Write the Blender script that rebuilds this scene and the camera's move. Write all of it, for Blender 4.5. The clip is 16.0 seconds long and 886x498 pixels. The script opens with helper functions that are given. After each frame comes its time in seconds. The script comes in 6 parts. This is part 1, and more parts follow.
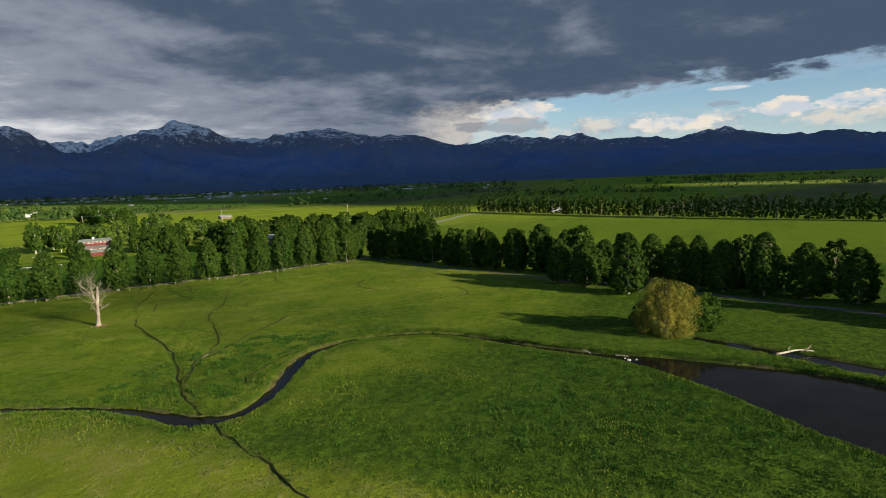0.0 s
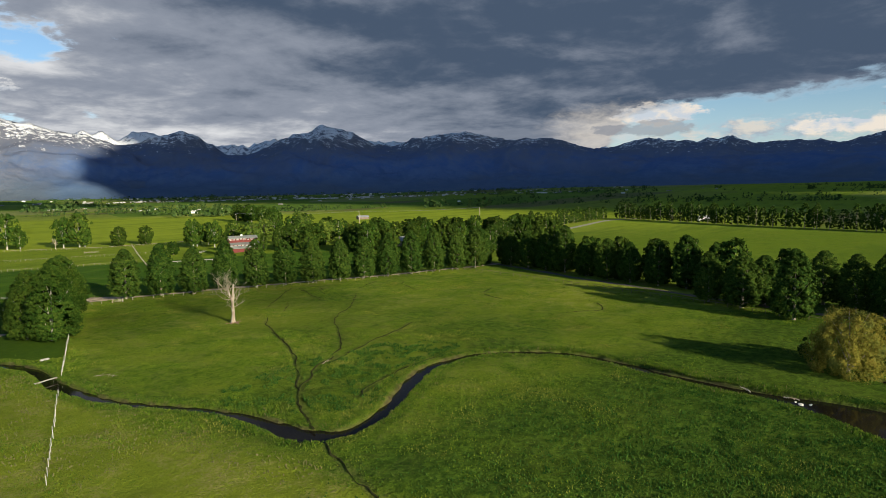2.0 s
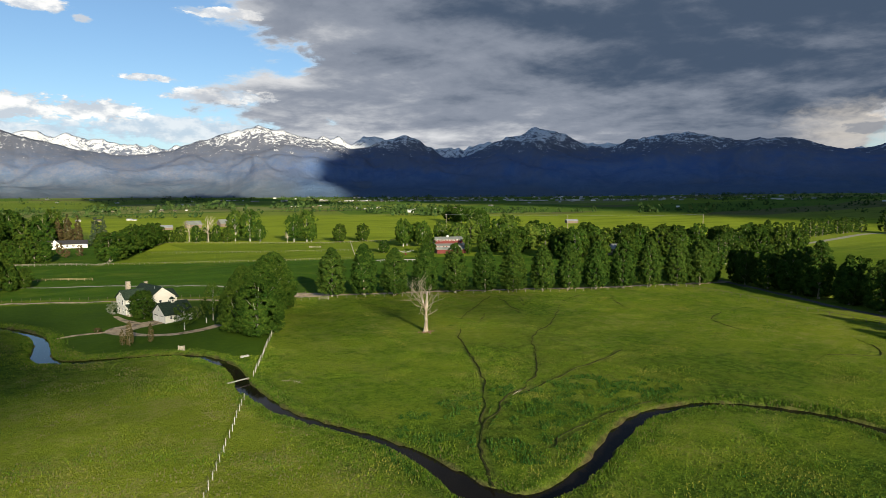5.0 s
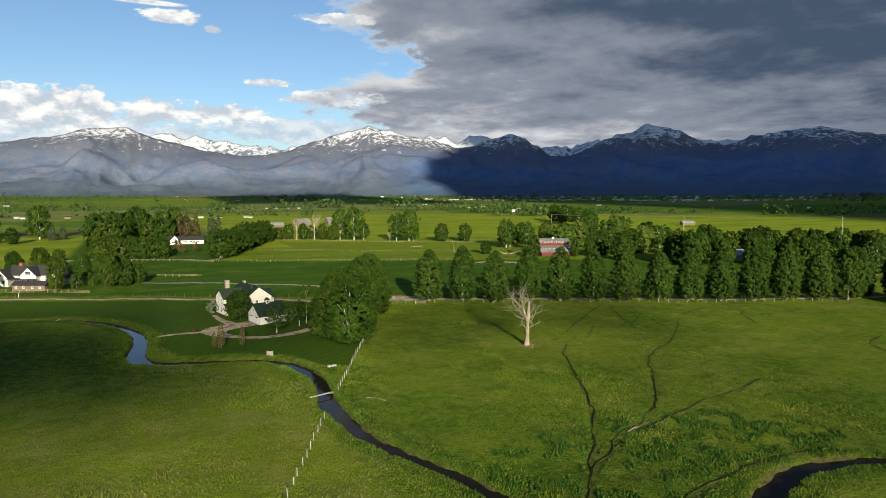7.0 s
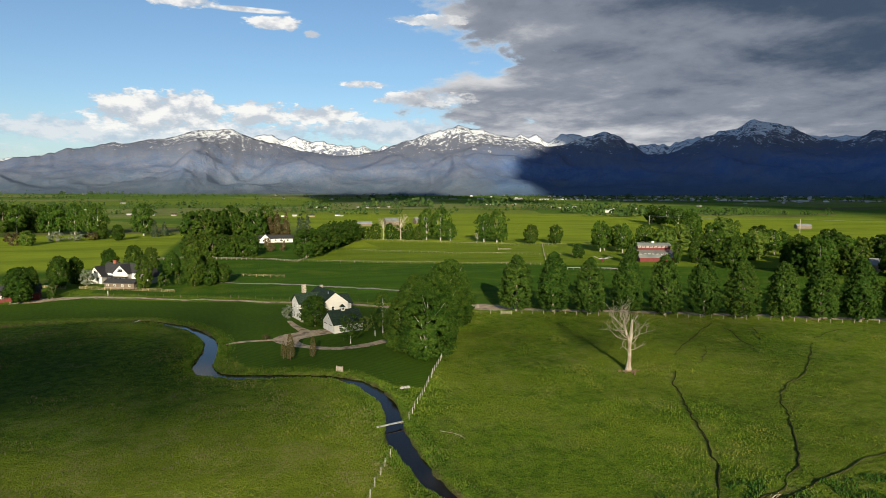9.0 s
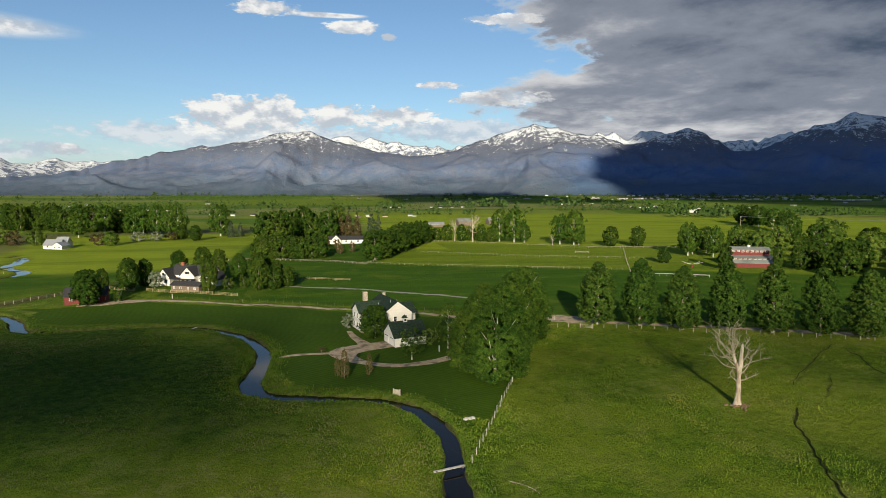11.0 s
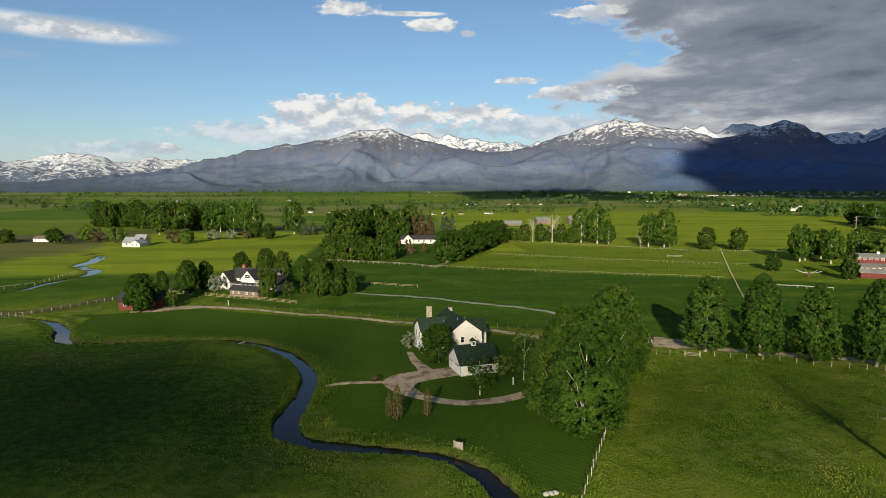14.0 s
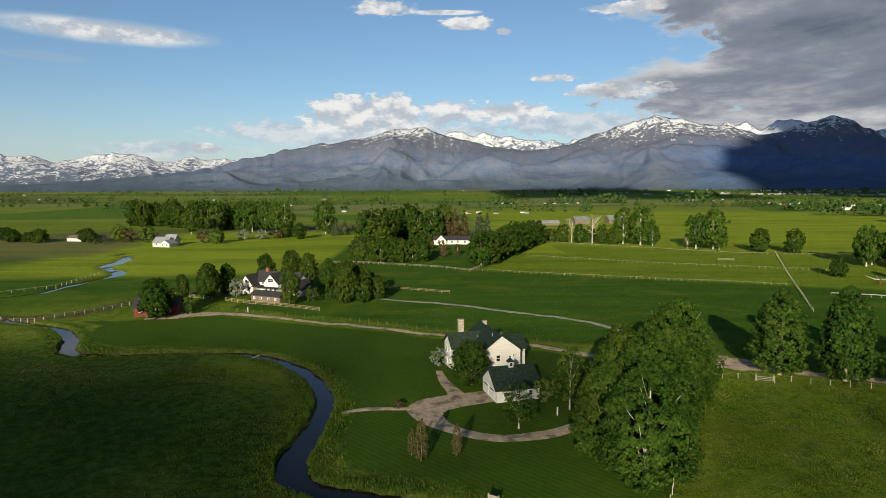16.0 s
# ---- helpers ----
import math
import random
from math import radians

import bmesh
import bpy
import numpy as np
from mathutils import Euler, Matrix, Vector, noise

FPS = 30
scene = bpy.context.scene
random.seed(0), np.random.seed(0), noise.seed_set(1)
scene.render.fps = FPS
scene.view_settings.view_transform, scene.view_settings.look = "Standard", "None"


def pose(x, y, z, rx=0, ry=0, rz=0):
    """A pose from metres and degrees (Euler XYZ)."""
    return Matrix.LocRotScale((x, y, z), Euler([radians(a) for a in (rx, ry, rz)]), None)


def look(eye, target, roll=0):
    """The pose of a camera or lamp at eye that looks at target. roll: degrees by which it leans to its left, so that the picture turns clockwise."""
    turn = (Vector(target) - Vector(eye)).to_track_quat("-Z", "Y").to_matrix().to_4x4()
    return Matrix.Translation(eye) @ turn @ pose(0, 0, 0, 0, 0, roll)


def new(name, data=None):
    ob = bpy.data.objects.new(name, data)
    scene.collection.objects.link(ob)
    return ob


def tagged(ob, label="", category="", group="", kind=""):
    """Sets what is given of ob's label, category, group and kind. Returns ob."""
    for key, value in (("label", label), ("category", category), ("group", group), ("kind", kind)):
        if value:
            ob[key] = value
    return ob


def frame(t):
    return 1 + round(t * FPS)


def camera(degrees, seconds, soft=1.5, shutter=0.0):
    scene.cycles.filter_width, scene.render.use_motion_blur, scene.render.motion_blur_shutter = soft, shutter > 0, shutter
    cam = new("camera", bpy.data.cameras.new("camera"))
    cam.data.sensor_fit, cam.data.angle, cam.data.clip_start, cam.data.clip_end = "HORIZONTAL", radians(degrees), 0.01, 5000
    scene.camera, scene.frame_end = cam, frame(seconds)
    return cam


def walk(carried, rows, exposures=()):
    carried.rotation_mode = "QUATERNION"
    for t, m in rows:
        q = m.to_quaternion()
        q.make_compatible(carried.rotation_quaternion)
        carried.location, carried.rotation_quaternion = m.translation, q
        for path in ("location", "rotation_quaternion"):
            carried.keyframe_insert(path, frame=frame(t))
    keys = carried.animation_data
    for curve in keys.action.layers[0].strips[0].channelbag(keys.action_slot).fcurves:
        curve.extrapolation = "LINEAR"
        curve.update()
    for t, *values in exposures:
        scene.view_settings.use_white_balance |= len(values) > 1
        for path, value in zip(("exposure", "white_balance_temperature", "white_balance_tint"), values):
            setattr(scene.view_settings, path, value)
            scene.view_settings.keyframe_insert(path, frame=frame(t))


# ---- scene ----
cam = camera(70.2, 16.0, soft=0.6)
PATH = [
    (0, (-56.023, -97.584, 37.456), (-54.205, -96.778, 37.248), -1.9),
    (0.5, (-53.686, -96.631, 37.573), (-51.894, -95.764, 37.369), -1.8),
    (1, (-51.22, -95.699, 37.742), (-49.477, -94.739, 37.544), -1.6),
    (1.5, (-48.584, -94.496, 37.81), (-46.901, -93.433, 37.618), -1.4),
    (2, (-45.933, -92.898, 37.838), (-44.319, -91.73, 37.651), -1.1),
    (2.5, (-43.267, -91.131, 37.797), (-41.723, -89.872, 37.615), -0.9),
    (3, (-40.774, -89.094, 37.944), (-39.305, -87.748, 37.764), -0.7),
    (3.5, (-38.041, -86.83, 37.989), (-36.658, -85.396, 37.812), -0.5),
    (4, (-35.341, -84.505, 38.048), (-34.041, -82.996, 37.873), -0.4),
    (4.5, (-32.677, -81.906, 38.087), (-31.451, -80.335, 37.914), -0.3),
    (7, (-21.527, -66.943, 38.328), (-20.658, -65.15, 38.153), 0.0),
    (7.5, (-19.768, -63.546, 38.351), (-18.961, -61.724, 38.177), 0.0),
    (8, (-17.805, -59.791, 38.559), (-17.061, -57.943, 38.383), 0.1),
    (8.5, (-15.896, -55.568, 38.737), (-15.219, -53.694, 38.56), 0.1),
    (9, (-14.093, -51.466, 38.78), (-13.485, -49.569, 38.602), 0.2),
    (9.5, (-12.414, -47.426, 38.79), (-11.874, -45.509, 38.612), 0.2),
    (12, (-6.342, -26.745, 39.252), (-6.047, -24.775, 39.069), -0.1),
    (12.5, (-5.416, -22.557, 39.47), (-5.164, -20.582, 39.284), -0.1),
    (13, (-4.56, -18.52, 39.533), (-4.347, -16.54, 39.346), -0.2),
    (13.5, (-4.005, -14.63, 39.734), (-3.828, -12.647, 39.546), -0.0),
    (14, (-3.337, -10.373, 39.865), (-3.198, -8.387, 39.675), -0.1),
    (14.5, (-3.017, -6.201, 39.941), (-2.91, -4.213, 39.75), -0.1),
    (15, (-2.603, -1.741, 39.914), (-2.529, 0.248, 39.723), -0.1),
    (15.5, (-2.269, 2.5, 39.887), (-2.219, 4.491, 39.695), -0.1),
    (16, (-1.92, 6.554, 39.965), (-1.891, 8.545, 39.771), -0.2),
]
EXPOSURES = [(0.0, 0.70), (4.0, 0.71), (9.0, 0.56), (12.0, 0.47), (16.0, 0.40)]
walk(cam, [(t, look(eye, target, roll)) for t, eye, target, roll in PATH], EXPOSURES)

# ---------------------------------------------------------------- sky, sun
SUN_AZ, SUN_EL = 192.0, 16.0
world = bpy.data.worlds.new("sky")
scene.world = world
world.use_nodes = True


class Graph:
    """Short-hand for wiring nodes."""

    def __init__(self, tree):
        self.t = tree

    def n(self, kind, **kw):
        node = self.t.nodes.new(kind)
        for k, v in kw.items():
            setattr(node, k, v)
        return node

    def put(self, sock, v):
        if isinstance(v, bpy.types.NodeSocket):
            self.t.links.new(v, sock)
        elif isinstance(v, (tuple, list)) and sock.type == "RGBA":
            sock.default_value = (*v[:3], 1)
        else:
            sock.default_value = v

    def m(self, op, a, b=0.0, c=0.0):
        node = self.n("ShaderNodeMath", operation=op)
        for s, v in zip(node.inputs, (a, b, c)):
            self.put(s, v)
        return node.outputs[0]

    def ramp(self, x, lo, hi, a=0.0, b=1.0):
        node = self.n("ShaderNodeMapRange", interpolation_type="SMOOTHSTEP")
        for s, v in zip(node.inputs, (x, lo, hi, a, b)):
            self.put(s, v)
        return node.outputs[0]

    def noise(self, vec, scale, detail=4.0, rough=0.55, dist=0.0):
        node = self.n("ShaderNodeTexNoise")
        if vec is not None:
            self.put(node.inputs["Vector"], vec)
        for k, v in (("Scale", scale), ("Detail", detail), ("Roughness", rough), ("Distortion", dist)):
            self.put(node.inputs[k], v)
        return node.outputs[0]

    def mix(self, f, a, b):
        node = self.n("ShaderNodeMix", data_type="RGBA")
        self.put(node.inputs[0], f)
        self.put(node.inputs[6], a)
        self.put(node.inputs[7], b)
        return node.outputs[2]

    def xyz(self, x, y, z):
        node = self.n("ShaderNodeCombineXYZ")
        for s, v in zip(node.inputs, (x, y, z)):
            self.put(s, v)
        return node.outputs[0]

    def sep(self, v):
        node = self.n("ShaderNodeSeparateXYZ")
        self.put(node.inputs[0], v)
        return node.outputs


def build_sky():
    t = world.node_tree
    t.nodes.clear()
    g = Graph(t)
    d = g.n("ShaderNodeTexCoord").outputs["Generated"]
    x, y, z = g.sep(d)
    az = g.m("MULTIPLY", g.m("ARCTAN2", x, y), 57.29578)
    el = g.m("MULTIPLY", g.m("ARCSINE", z), 57.29578)
    sky = g.n("ShaderNodeTexSky", sky_type="NISHITA", sun_disc=False, sun_elevation=radians(SUN_EL), sun_rotation=radians(SUN_AZ),
              air_density=1.0, dust_density=0.3, ozone_density=3.5)
    # clouds are flat layers overhead, so their pattern shrinks towards the horizon
    lift = g.m("ADD", z, 0.13)

    def layer(scale, east=0.0, north=0.0, detail=8, rough=0.58, dist=0.25):
        return g.noise(g.xyz(g.m("ADD", g.m("DIVIDE", x, lift), east), g.m("ADD", g.m("DIVIDE", y, lift), north), 0.3), scale, detail, rough, dist)

    big, mid, low = layer(0.9), layer(2.2, 3.0), layer(2.2, 2.86, -0.14)

    def tuft_noise(rise):
        return g.noise(g.xyz(g.m("MULTIPLY", az, 0.1), g.m("MULTIPLY", g.m("ADD", el, rise), 0.25), 9.1), 2.6, 8, 0.60, 0.2)

    def heap_noise(rise):
        return g.noise(g.xyz(g.m("MULTIPLY", az, 0.2), g.m("MULTIPLY", g.m("ADD", el, rise), 0.36), 7.7), 1.5, 9, 0.60, 0.1)

    tuft = tuft_noise(0.0)
    crumb = g.noise(g.xyz(g.m("MULTIPLY", az, 0.2), g.m("MULTIPLY", el, 0.5), 5.5), 5.0, 6, 0.62, 0.3)
    heap = g.m("ADD", g.m("MULTIPLY", heap_noise(0.0), 0.55), g.m("MULTIPLY", crumb, 0.45))
    streak = g.noise(g.xyz(g.m("MULTIPLY", az, 0.05), g.m("MULTIPLY", el, 0.42), 4.2), 2.0, 6, 0.55)

    def part_of(tex, gain):
        return g.m("MULTIPLY", g.m("SUBTRACT", tex, 0.5), gain)

    def bell(v, centre, width, height):
        e = g.m("DIVIDE", g.m("SUBTRACT", v, centre), width)
        return g.m("MULTIPLY", g.m("POWER", 2.718, g.m("MULTIPLY", g.m("MULTIPLY", e, e), -1.0)), height)

    # the dark deck to the north: its near edge with two tongues, and its lower edge that lifts in the east
    shore = g.m("ADD", g.m("ADD", az, bell(el, 11.6, 1.5, -6.0)), g.m("ADD", bell(el, 8.6, 1.1, 4.0), bell(el, 14.4, 1.0, 4.5)))
    side = g.ramp(g.m("ADD", shore, g.m("ADD", part_of(mid, 22.0), part_of(tuft, 24.0))), 14.5, 20.5)
    low_edge = g.m("ADD", g.ramp(az, 62.0, 73.0, -4.0, 6.2), g.m("MULTIPLY", g.m("MAXIMUM", g.m("SUBTRACT", az, 73.0), 0.0), 0.05))
    under = g.ramp(g.m("SUBTRACT", g.m("ADD", el, g.m("ADD", part_of(tuft, 3.2), part_of(mid, 4.0))), low_edge), -0.3, 1.0)
    deck = g.m("MULTIPLY", side, under)
    dark = g.m("MULTIPLY", g.ramp(g.m("ADD", az, g.m("MULTIPLY", el, 1.5)), 29.0, 76.0), g.ramp(el, 3.0, 9.5, 0.55, 1.0))
    tone = g.m("ADD", part_of(big, 1.5), g.m("ADD", part_of(mid, 0.6), part_of(tuft, 0.7)))
    lit_side = g.m("MULTIPLY", g.m("SUBTRACT", mid, low), 1.3)
    shade = g.m("SUBTRACT", g.m("ADD", dark, g.m("MULTIPLY", tone, 0.75)), lit_side)
    deck_col = g.mix(g.ramp(shade, -0.30, 0.40), (0.46, 0.465, 0.475), (0.165, 0.185, 0.225))
    deck_col = g.mix(g.ramp(shade, 0.30, 1.10), deck_col, (0.040, 0.060, 0.095))
    edge_light = g.m("MULTIPLY", g.ramp(side, 0.2, 1.0, 1.0, 0.0), 0.85)
    deck_col = g.mix(edge_light, deck_col, (0.50, 0.50, 0.50))

    # fair-weather heaps and thin bars, each an area with a ragged edge
    def area(a, e, wa, we, edge, tex, lo=0.0, hi=0.55):
        p, q = g.m("DIVIDE", g.m("SUBTRACT", az, a), wa), g.m("DIVIDE", g.m("SUBTRACT", el, e), we)
        r = g.m("SUBTRACT", 1.0, g.m("ADD", g.m("MULTIPLY", p, p), g.m("MULTIPLY", q, q)))
        return g.ramp(g.m("ADD", r, part_of(tex, edge)), lo, hi)

    def highest(rows):
        best = None
        for row in rows:
            one = area(*row)
            best = one if best is None else g.m("MAXIMUM", best, one)
        return best

    banks = highest(((-5, 4.9, 16, 1.4, 3.8, heap, -0.1, 0.7), (12, 5.4, 10, 1.2, 4.6, heap, -0.1, 0.7), (-22, 3.2, 8, 1.0, 4.6, heap, 0.0, 1.0), (84, 4.3, 14, 1.3, 4.3, heap, 0.0, 1.2), (100, 4.4, 9, 1.5, 4.3, heap, 0.0, 1.2)))
    heaps = highest(((-6, 6.5, 7.0, 1.9, 4.9, heap), (1.4, 6.6, 3.4, 1.4, 5.5, heap), (7.2, 6.7, 3.6, 1.0, 5.8, heap), (-19.5, 3.3, 1.6, 0.6, 4.6, heap), (15.8, 8.2, 4.5, 0.7, 5.5, heap), (10.5, 9.4, 2.4, 0.35, 6.1, heap),
                     (-4.2, 15.3, 3.0, 0.75, 4.9, heap), (3.3, 14.1, 2.6, 0.6, 5.2, heap), (0.2, 15.0, 4.2, 0.28, 2.6, streak), (6.2, 13.4, 0.9, 0.4, 4.3, heap), (17, 14.8, 4, 0.5, 4.9, heap),
                     (94.5, 5.0, 2.6, 0.8, 4.9, heap), (99, 5.2, 3.0, 0.8, 4.9, heap), (86, 4.4, 4.0, 0.7, 5.2, heap), (72.5, 6.0, 4.2, 1.0, 4.3, heap), (90.5, 6.9, 2.5, 0.25, 2.6, streak), (-26.5, 12.1, 10.0, 1.15, 0.7, streak, 0.0, 1.0)))
    rim = g.m("SUBTRACT", heap_noise(0.0), heap_noise(0.8))
    lit = g.ramp(g.m("ADD", rim, part_of(heap, 0.4)), -0.12, 0.12)
    east = g.ramp(az, 55.0, 68.0)
    heap_col = g.mix(lit, (0.37, 0.40, 0.44), g.mix(east, (0.67, 0.655, 0.625), (0.55, 0.49, 0.42)))
    bank_col = g.mix(lit, g.mix(east, (0.34, 0.40, 0.47), (0.22, 0.25, 0.30)), g.mix(east, (0.52, 0.54, 0.56), (0.46, 0.42, 0.37)))
    bars = highest(((72.8, 4.9, 3.4, 0.75, 4.2, heap), (69.3, 4.9, 2.0, 0.5, 4.5, heap), (60.5, 4.7, 4.5, 0.6, 4.8, heap), (90, 5.7, 1.6, 0.3, 4.2, heap)))
    bars = g.m("MAXIMUM", bars, g.m("MULTIPLY", area(-31, 9.9, 4, 0.4, 1.6, streak), 0.4))
    glow = g.m("MULTIPLY", area(70, 4.9, 8, 2.6, 2.0, heap, 0.0, 1.2), 0.75)
    haze = g.ramp(el, 0.0, 8.0, 0.5, 0.0)

    b_sky = g.n("ShaderNodeBackground")
    g.put(b_sky.inputs[0], sky.outputs[0])
    b_sky.inputs[1].default_value = 0.082
    col = g.mix(banks, (0.335, 0.42, 0.49), bank_col)
    col = g.mix(deck, col, deck_col)
    col = g.mix(glow, col, (0.44, 0.405, 0.36))
    col = g.mix(g.m("MULTIPLY", heaps, g.ramp(deck, 0.0, 1.0, 1.0, 0.55)), col, heap_col)
    col = g.mix(g.m("MULTIPLY", bars, 0.62), col, (0.115, 0.135, 0.172))
    cover = g.m("MULTIPLY", banks, 0.85)
    for one in (g.m("MULTIPLY", heaps, 0.93), deck, g.m("MULTIPLY", bars, 0.8), glow, haze):
        cover = g.m("MAXIMUM", cover, one)
    b_cloud = g.n("ShaderNodeBackground")
    g.put(b_cloud.inputs[0], col)
    b_cloud.inputs[1].default_value = 1.0
    mixer = g.n("ShaderNodeMixShader")
    g.put(mixer.inputs[0], cover)
    t.links.new(b_sky.outputs[0], mixer.inputs[1])
    t.links.new(b_cloud.outputs[0], mixer.inputs[2])
    t.links.new(mixer.outputs[0], g.n("ShaderNodeOutputWorld").inputs[0])


build_sky()
toward_sun = Vector((math.sin(radians(SUN_AZ)) * math.cos(radians(SUN_EL)), math.cos(radians(SUN_AZ)) * math.cos(radians(SUN_EL)), math.sin(radians(SUN_EL))))
sun = new("sun", bpy.data.lights.new("sun", "SUN"))
sun.data.energy, sun.data.angle, sun.data.color = 5.0, radians(0.6), (1.0, 0.895, 0.67)
sun.matrix_world = look(toward_sun * 100, (0, 0, 0))


# ---------------------------------------------------------------- materials
def material(name, a, b, scale=1.0, rough=0.8, bump=0.0, bump_scale=None, c=None, c_scale=0.1, metallic=0.0, per_object=0.0, per_island=0.0,
             trans=0.0, stretch=(1, 1, 1), spec=0.3, detail=6.0):
    """Two colours mixed by a noise at real size, a third in broad patches, relief, and a shift from object to object or leaf to leaf."""
    mt = bpy.data.materials.new(name)
    mt.use_nodes = True
    t = mt.node_tree
    g = Graph(t)
    p = t.nodes["Principled BSDF"]
    pos = g.n("ShaderNodeNewGeometry")
    v = pos.outputs["Position"]
    if stretch != (1, 1, 1):
        vm = g.n("ShaderNodeVectorMath", operation="MULTIPLY")
        g.put(vm.inputs[0], v)
        vm.inputs[1].default_value = stretch
        v = vm.outputs[0]
    f = g.noise(v, scale, detail, 0.6)
    col = g.mix(g.ramp(f, 0.35, 0.65), a, b)
    if c is not None:
        col = g.mix(g.ramp(g.noise(v, c_scale, 4, 0.6), 0.48, 0.66), col, c)
    shift = None
    if per_object:
        shift = g.m("MULTIPLY", g.m("SUBTRACT", g.n("ShaderNodeObjectInfo").outputs["Random"], 0.5), per_object)
    if per_island:
        s2 = g.m("MULTIPLY", g.m("SUBTRACT", pos.outputs["Random Per Island"], 0.5), per_island)
        shift = s2 if shift is None else g.m("ADD", shift, s2)
    if shift is not None:
        hs = g.n("ShaderNodeHueSaturation")
        g.put(hs.inputs["Hue"], g.m("ADD", 0.5, g.m("MULTIPLY", shift, -0.09)))
        g.put(hs.inputs["Value"], g.m("ADD", 1.0, shift))
        g.put(hs.inputs["Color"], col)
        col = hs.outputs[0]
    g.put(p.inputs["Base Color"], col)
    p.inputs["Roughness"].default_value, p.inputs["Metallic"].default_value = rough, metallic
    p.inputs["Specular IOR Level"].default_value = spec
    if bump:
        bn = g.n("ShaderNodeBump")
        bn.inputs["Strength"].default_value, bn.inputs["Distance"].default_value = 1.0, bump
        g.put(bn.inputs["Height"], g.noise(v, bump_scale or scale, 5, 0.6))
        g.put(p.inputs["Normal"], bn.outputs[0])
    if trans:
        tr = g.n("ShaderNodeBsdfTranslucent")
        g.put(tr.inputs[0], col)
        mx = g.n("ShaderNodeMixShader")
        mx.inputs[0].default_value = trans
        t.links.new(p.outputs[0], mx.inputs[1])
        t.links.new(tr.outputs[0], mx.inputs[2])
        t.links.new(mx.outputs[0], t.nodes["Material Output"].inputs[0])
    return mt


M_POPLAR = material("poplar_leaves", (0.025, 0.057, 0.009), (0.058, 0.102, 0.015), 0.6, 0.8, per_object=0.2, per_island=0.6, trans=0.13, spec=0.03)
M_COTTON = material("cottonwood_leaves", (0.025, 0.058, 0.008), (0.060, 0.106, 0.014), 0.4, 0.8, per_object=0.2, per_island=0.6, trans=0.12, spec=0.03)
M_DARKLEAF = material("dark_leaves", (0.019, 0.043, 0.006), (0.046, 0.078, 0.010), 0.5, 0.8, per_object=0.3, per_island=0.5, trans=0.07, spec=0.03)
M_WILLOW = material("willow_leaves", (0.150, 0.145, 0.020), (0.215, 0.190, 0.030), 0.35, 0.75, c=(0.12, 0.145, 0.03), c_scale=0.2, per_island=0.3, trans=0.25, spec=0.08)
M_LIME = material("yellow_green_leaves", (0.066, 0.118, 0.016), (0.120, 0.172, 0.026), 0.5, 0.75, per_object=0.3, per_island=0.5, trans=0.25, spec=0.08)
M_RUST = material("russet_leaves", (0.058, 0.046, 0.02), (0.095, 0.07, 0.03), 0.5, 0.75, per_object=0.3, per_island=0.5, trans=0.1, spec=0.08)
M_YOUNG = material("bronze_young_leaves", (0.100, 0.090, 0.032), (0.155, 0.125, 0.048), 0.5, 0.75, per_object=0.3, per_island=0.5, trans=0.2, spec=0.08)
M_BLOSSOM = material("white_blossom", (0.26, 0.28, 0.22), (0.09, 0.13, 0.05), 0.7, 0.7, per_object=0.2, per_island=0.4, trans=0.2)
M_SPRUCE = material("spruce_needles", (0.025, 0.045, 0.018), (0.05, 0.075, 0.03), 0.5, 0.7, per_object=0.3, per_island=0.4)
M_BARK = material("grey_bark", (0.20, 0.17, 0.13), (0.34, 0.30, 0.24), 3.0, 0.9, 0.03, 6.0, stretch=(1, 1, 0.25))
M_BIRCH = material("pale_bark", (0.55, 0.52, 0.46), (0.32, 0.29, 0.25), 2.0, 0.8, 0.02, 5.0, stretch=(1, 1, 0.5))
M_DEADWOOD = material("bleached_wood", (0.56, 0.49, 0.40), (0.42, 0.35, 0.27), 2.2, 0.85, 0.04, 5.0, c=(0.22, 0.16, 0.11), c_scale=0.6, stretch=(1, 1, 0.3))
M_TWIG = material("grey_twigs", (0.38, 0.33, 0.24), (0.27, 0.23, 0.16), 1.0, 0.85)
M_ROTTEN = material("rotten_wood", (0.16, 0.09, 0.05), (0.28, 0.19, 0.12), 2.0, 0.95, 0.05, 5.0)
M_GRAVEL = material("gravel", (0.38, 0.28, 0.18), (0.50, 0.39, 0.265), 0.9, 0.95, 0.03, 4.0, c=(0.17, 0.135, 0.09), c_scale=0.35)
# gravel darkened for the poplars' shade that lies on the lane
M_SHADE_LANE = material("shade_dark_gravel", (0.075, 0.068, 0.050), (0.115, 0.100, 0.075), 0.7, 0.95, 0.02, 4.0)
M_PALEDIRT = material("pale_track", (0.33, 0.31, 0.26), (0.24, 0.24, 0.16), 0.5, 0.95, 0.02, 3.0)
M_WHITE = material("white_paint", (0.70, 0.67, 0.62), (0.61, 0.585, 0.54), 1.5, 0.6, 0.01, 4.0, stretch=(0.2, 0.2, 8))
M_TRIM = material("white_trim", (0.8, 0.79, 0.76), (0.74, 0.72, 0.68), 3.0, 0.5)
M_SHINGLE = material("dark_green_shingles", (0.014, 0.026, 0.018), (0.034, 0.052, 0.037), 2.2, 0.85, 0.03, 5.0, per_object=0.5, spec=0.08)
M_BLACKROOF = material("charcoal_shingles", (0.025, 0.025, 0.027), (0.05, 0.048, 0.05), 2.0, 0.85, 0.02, 5.0)
M_STONE = material("chimney_stone", (0.34, 0.27, 0.20), (0.48, 0.42, 0.34), 2.6, 0.9, 0.05, 3.0, per_object=0.6)
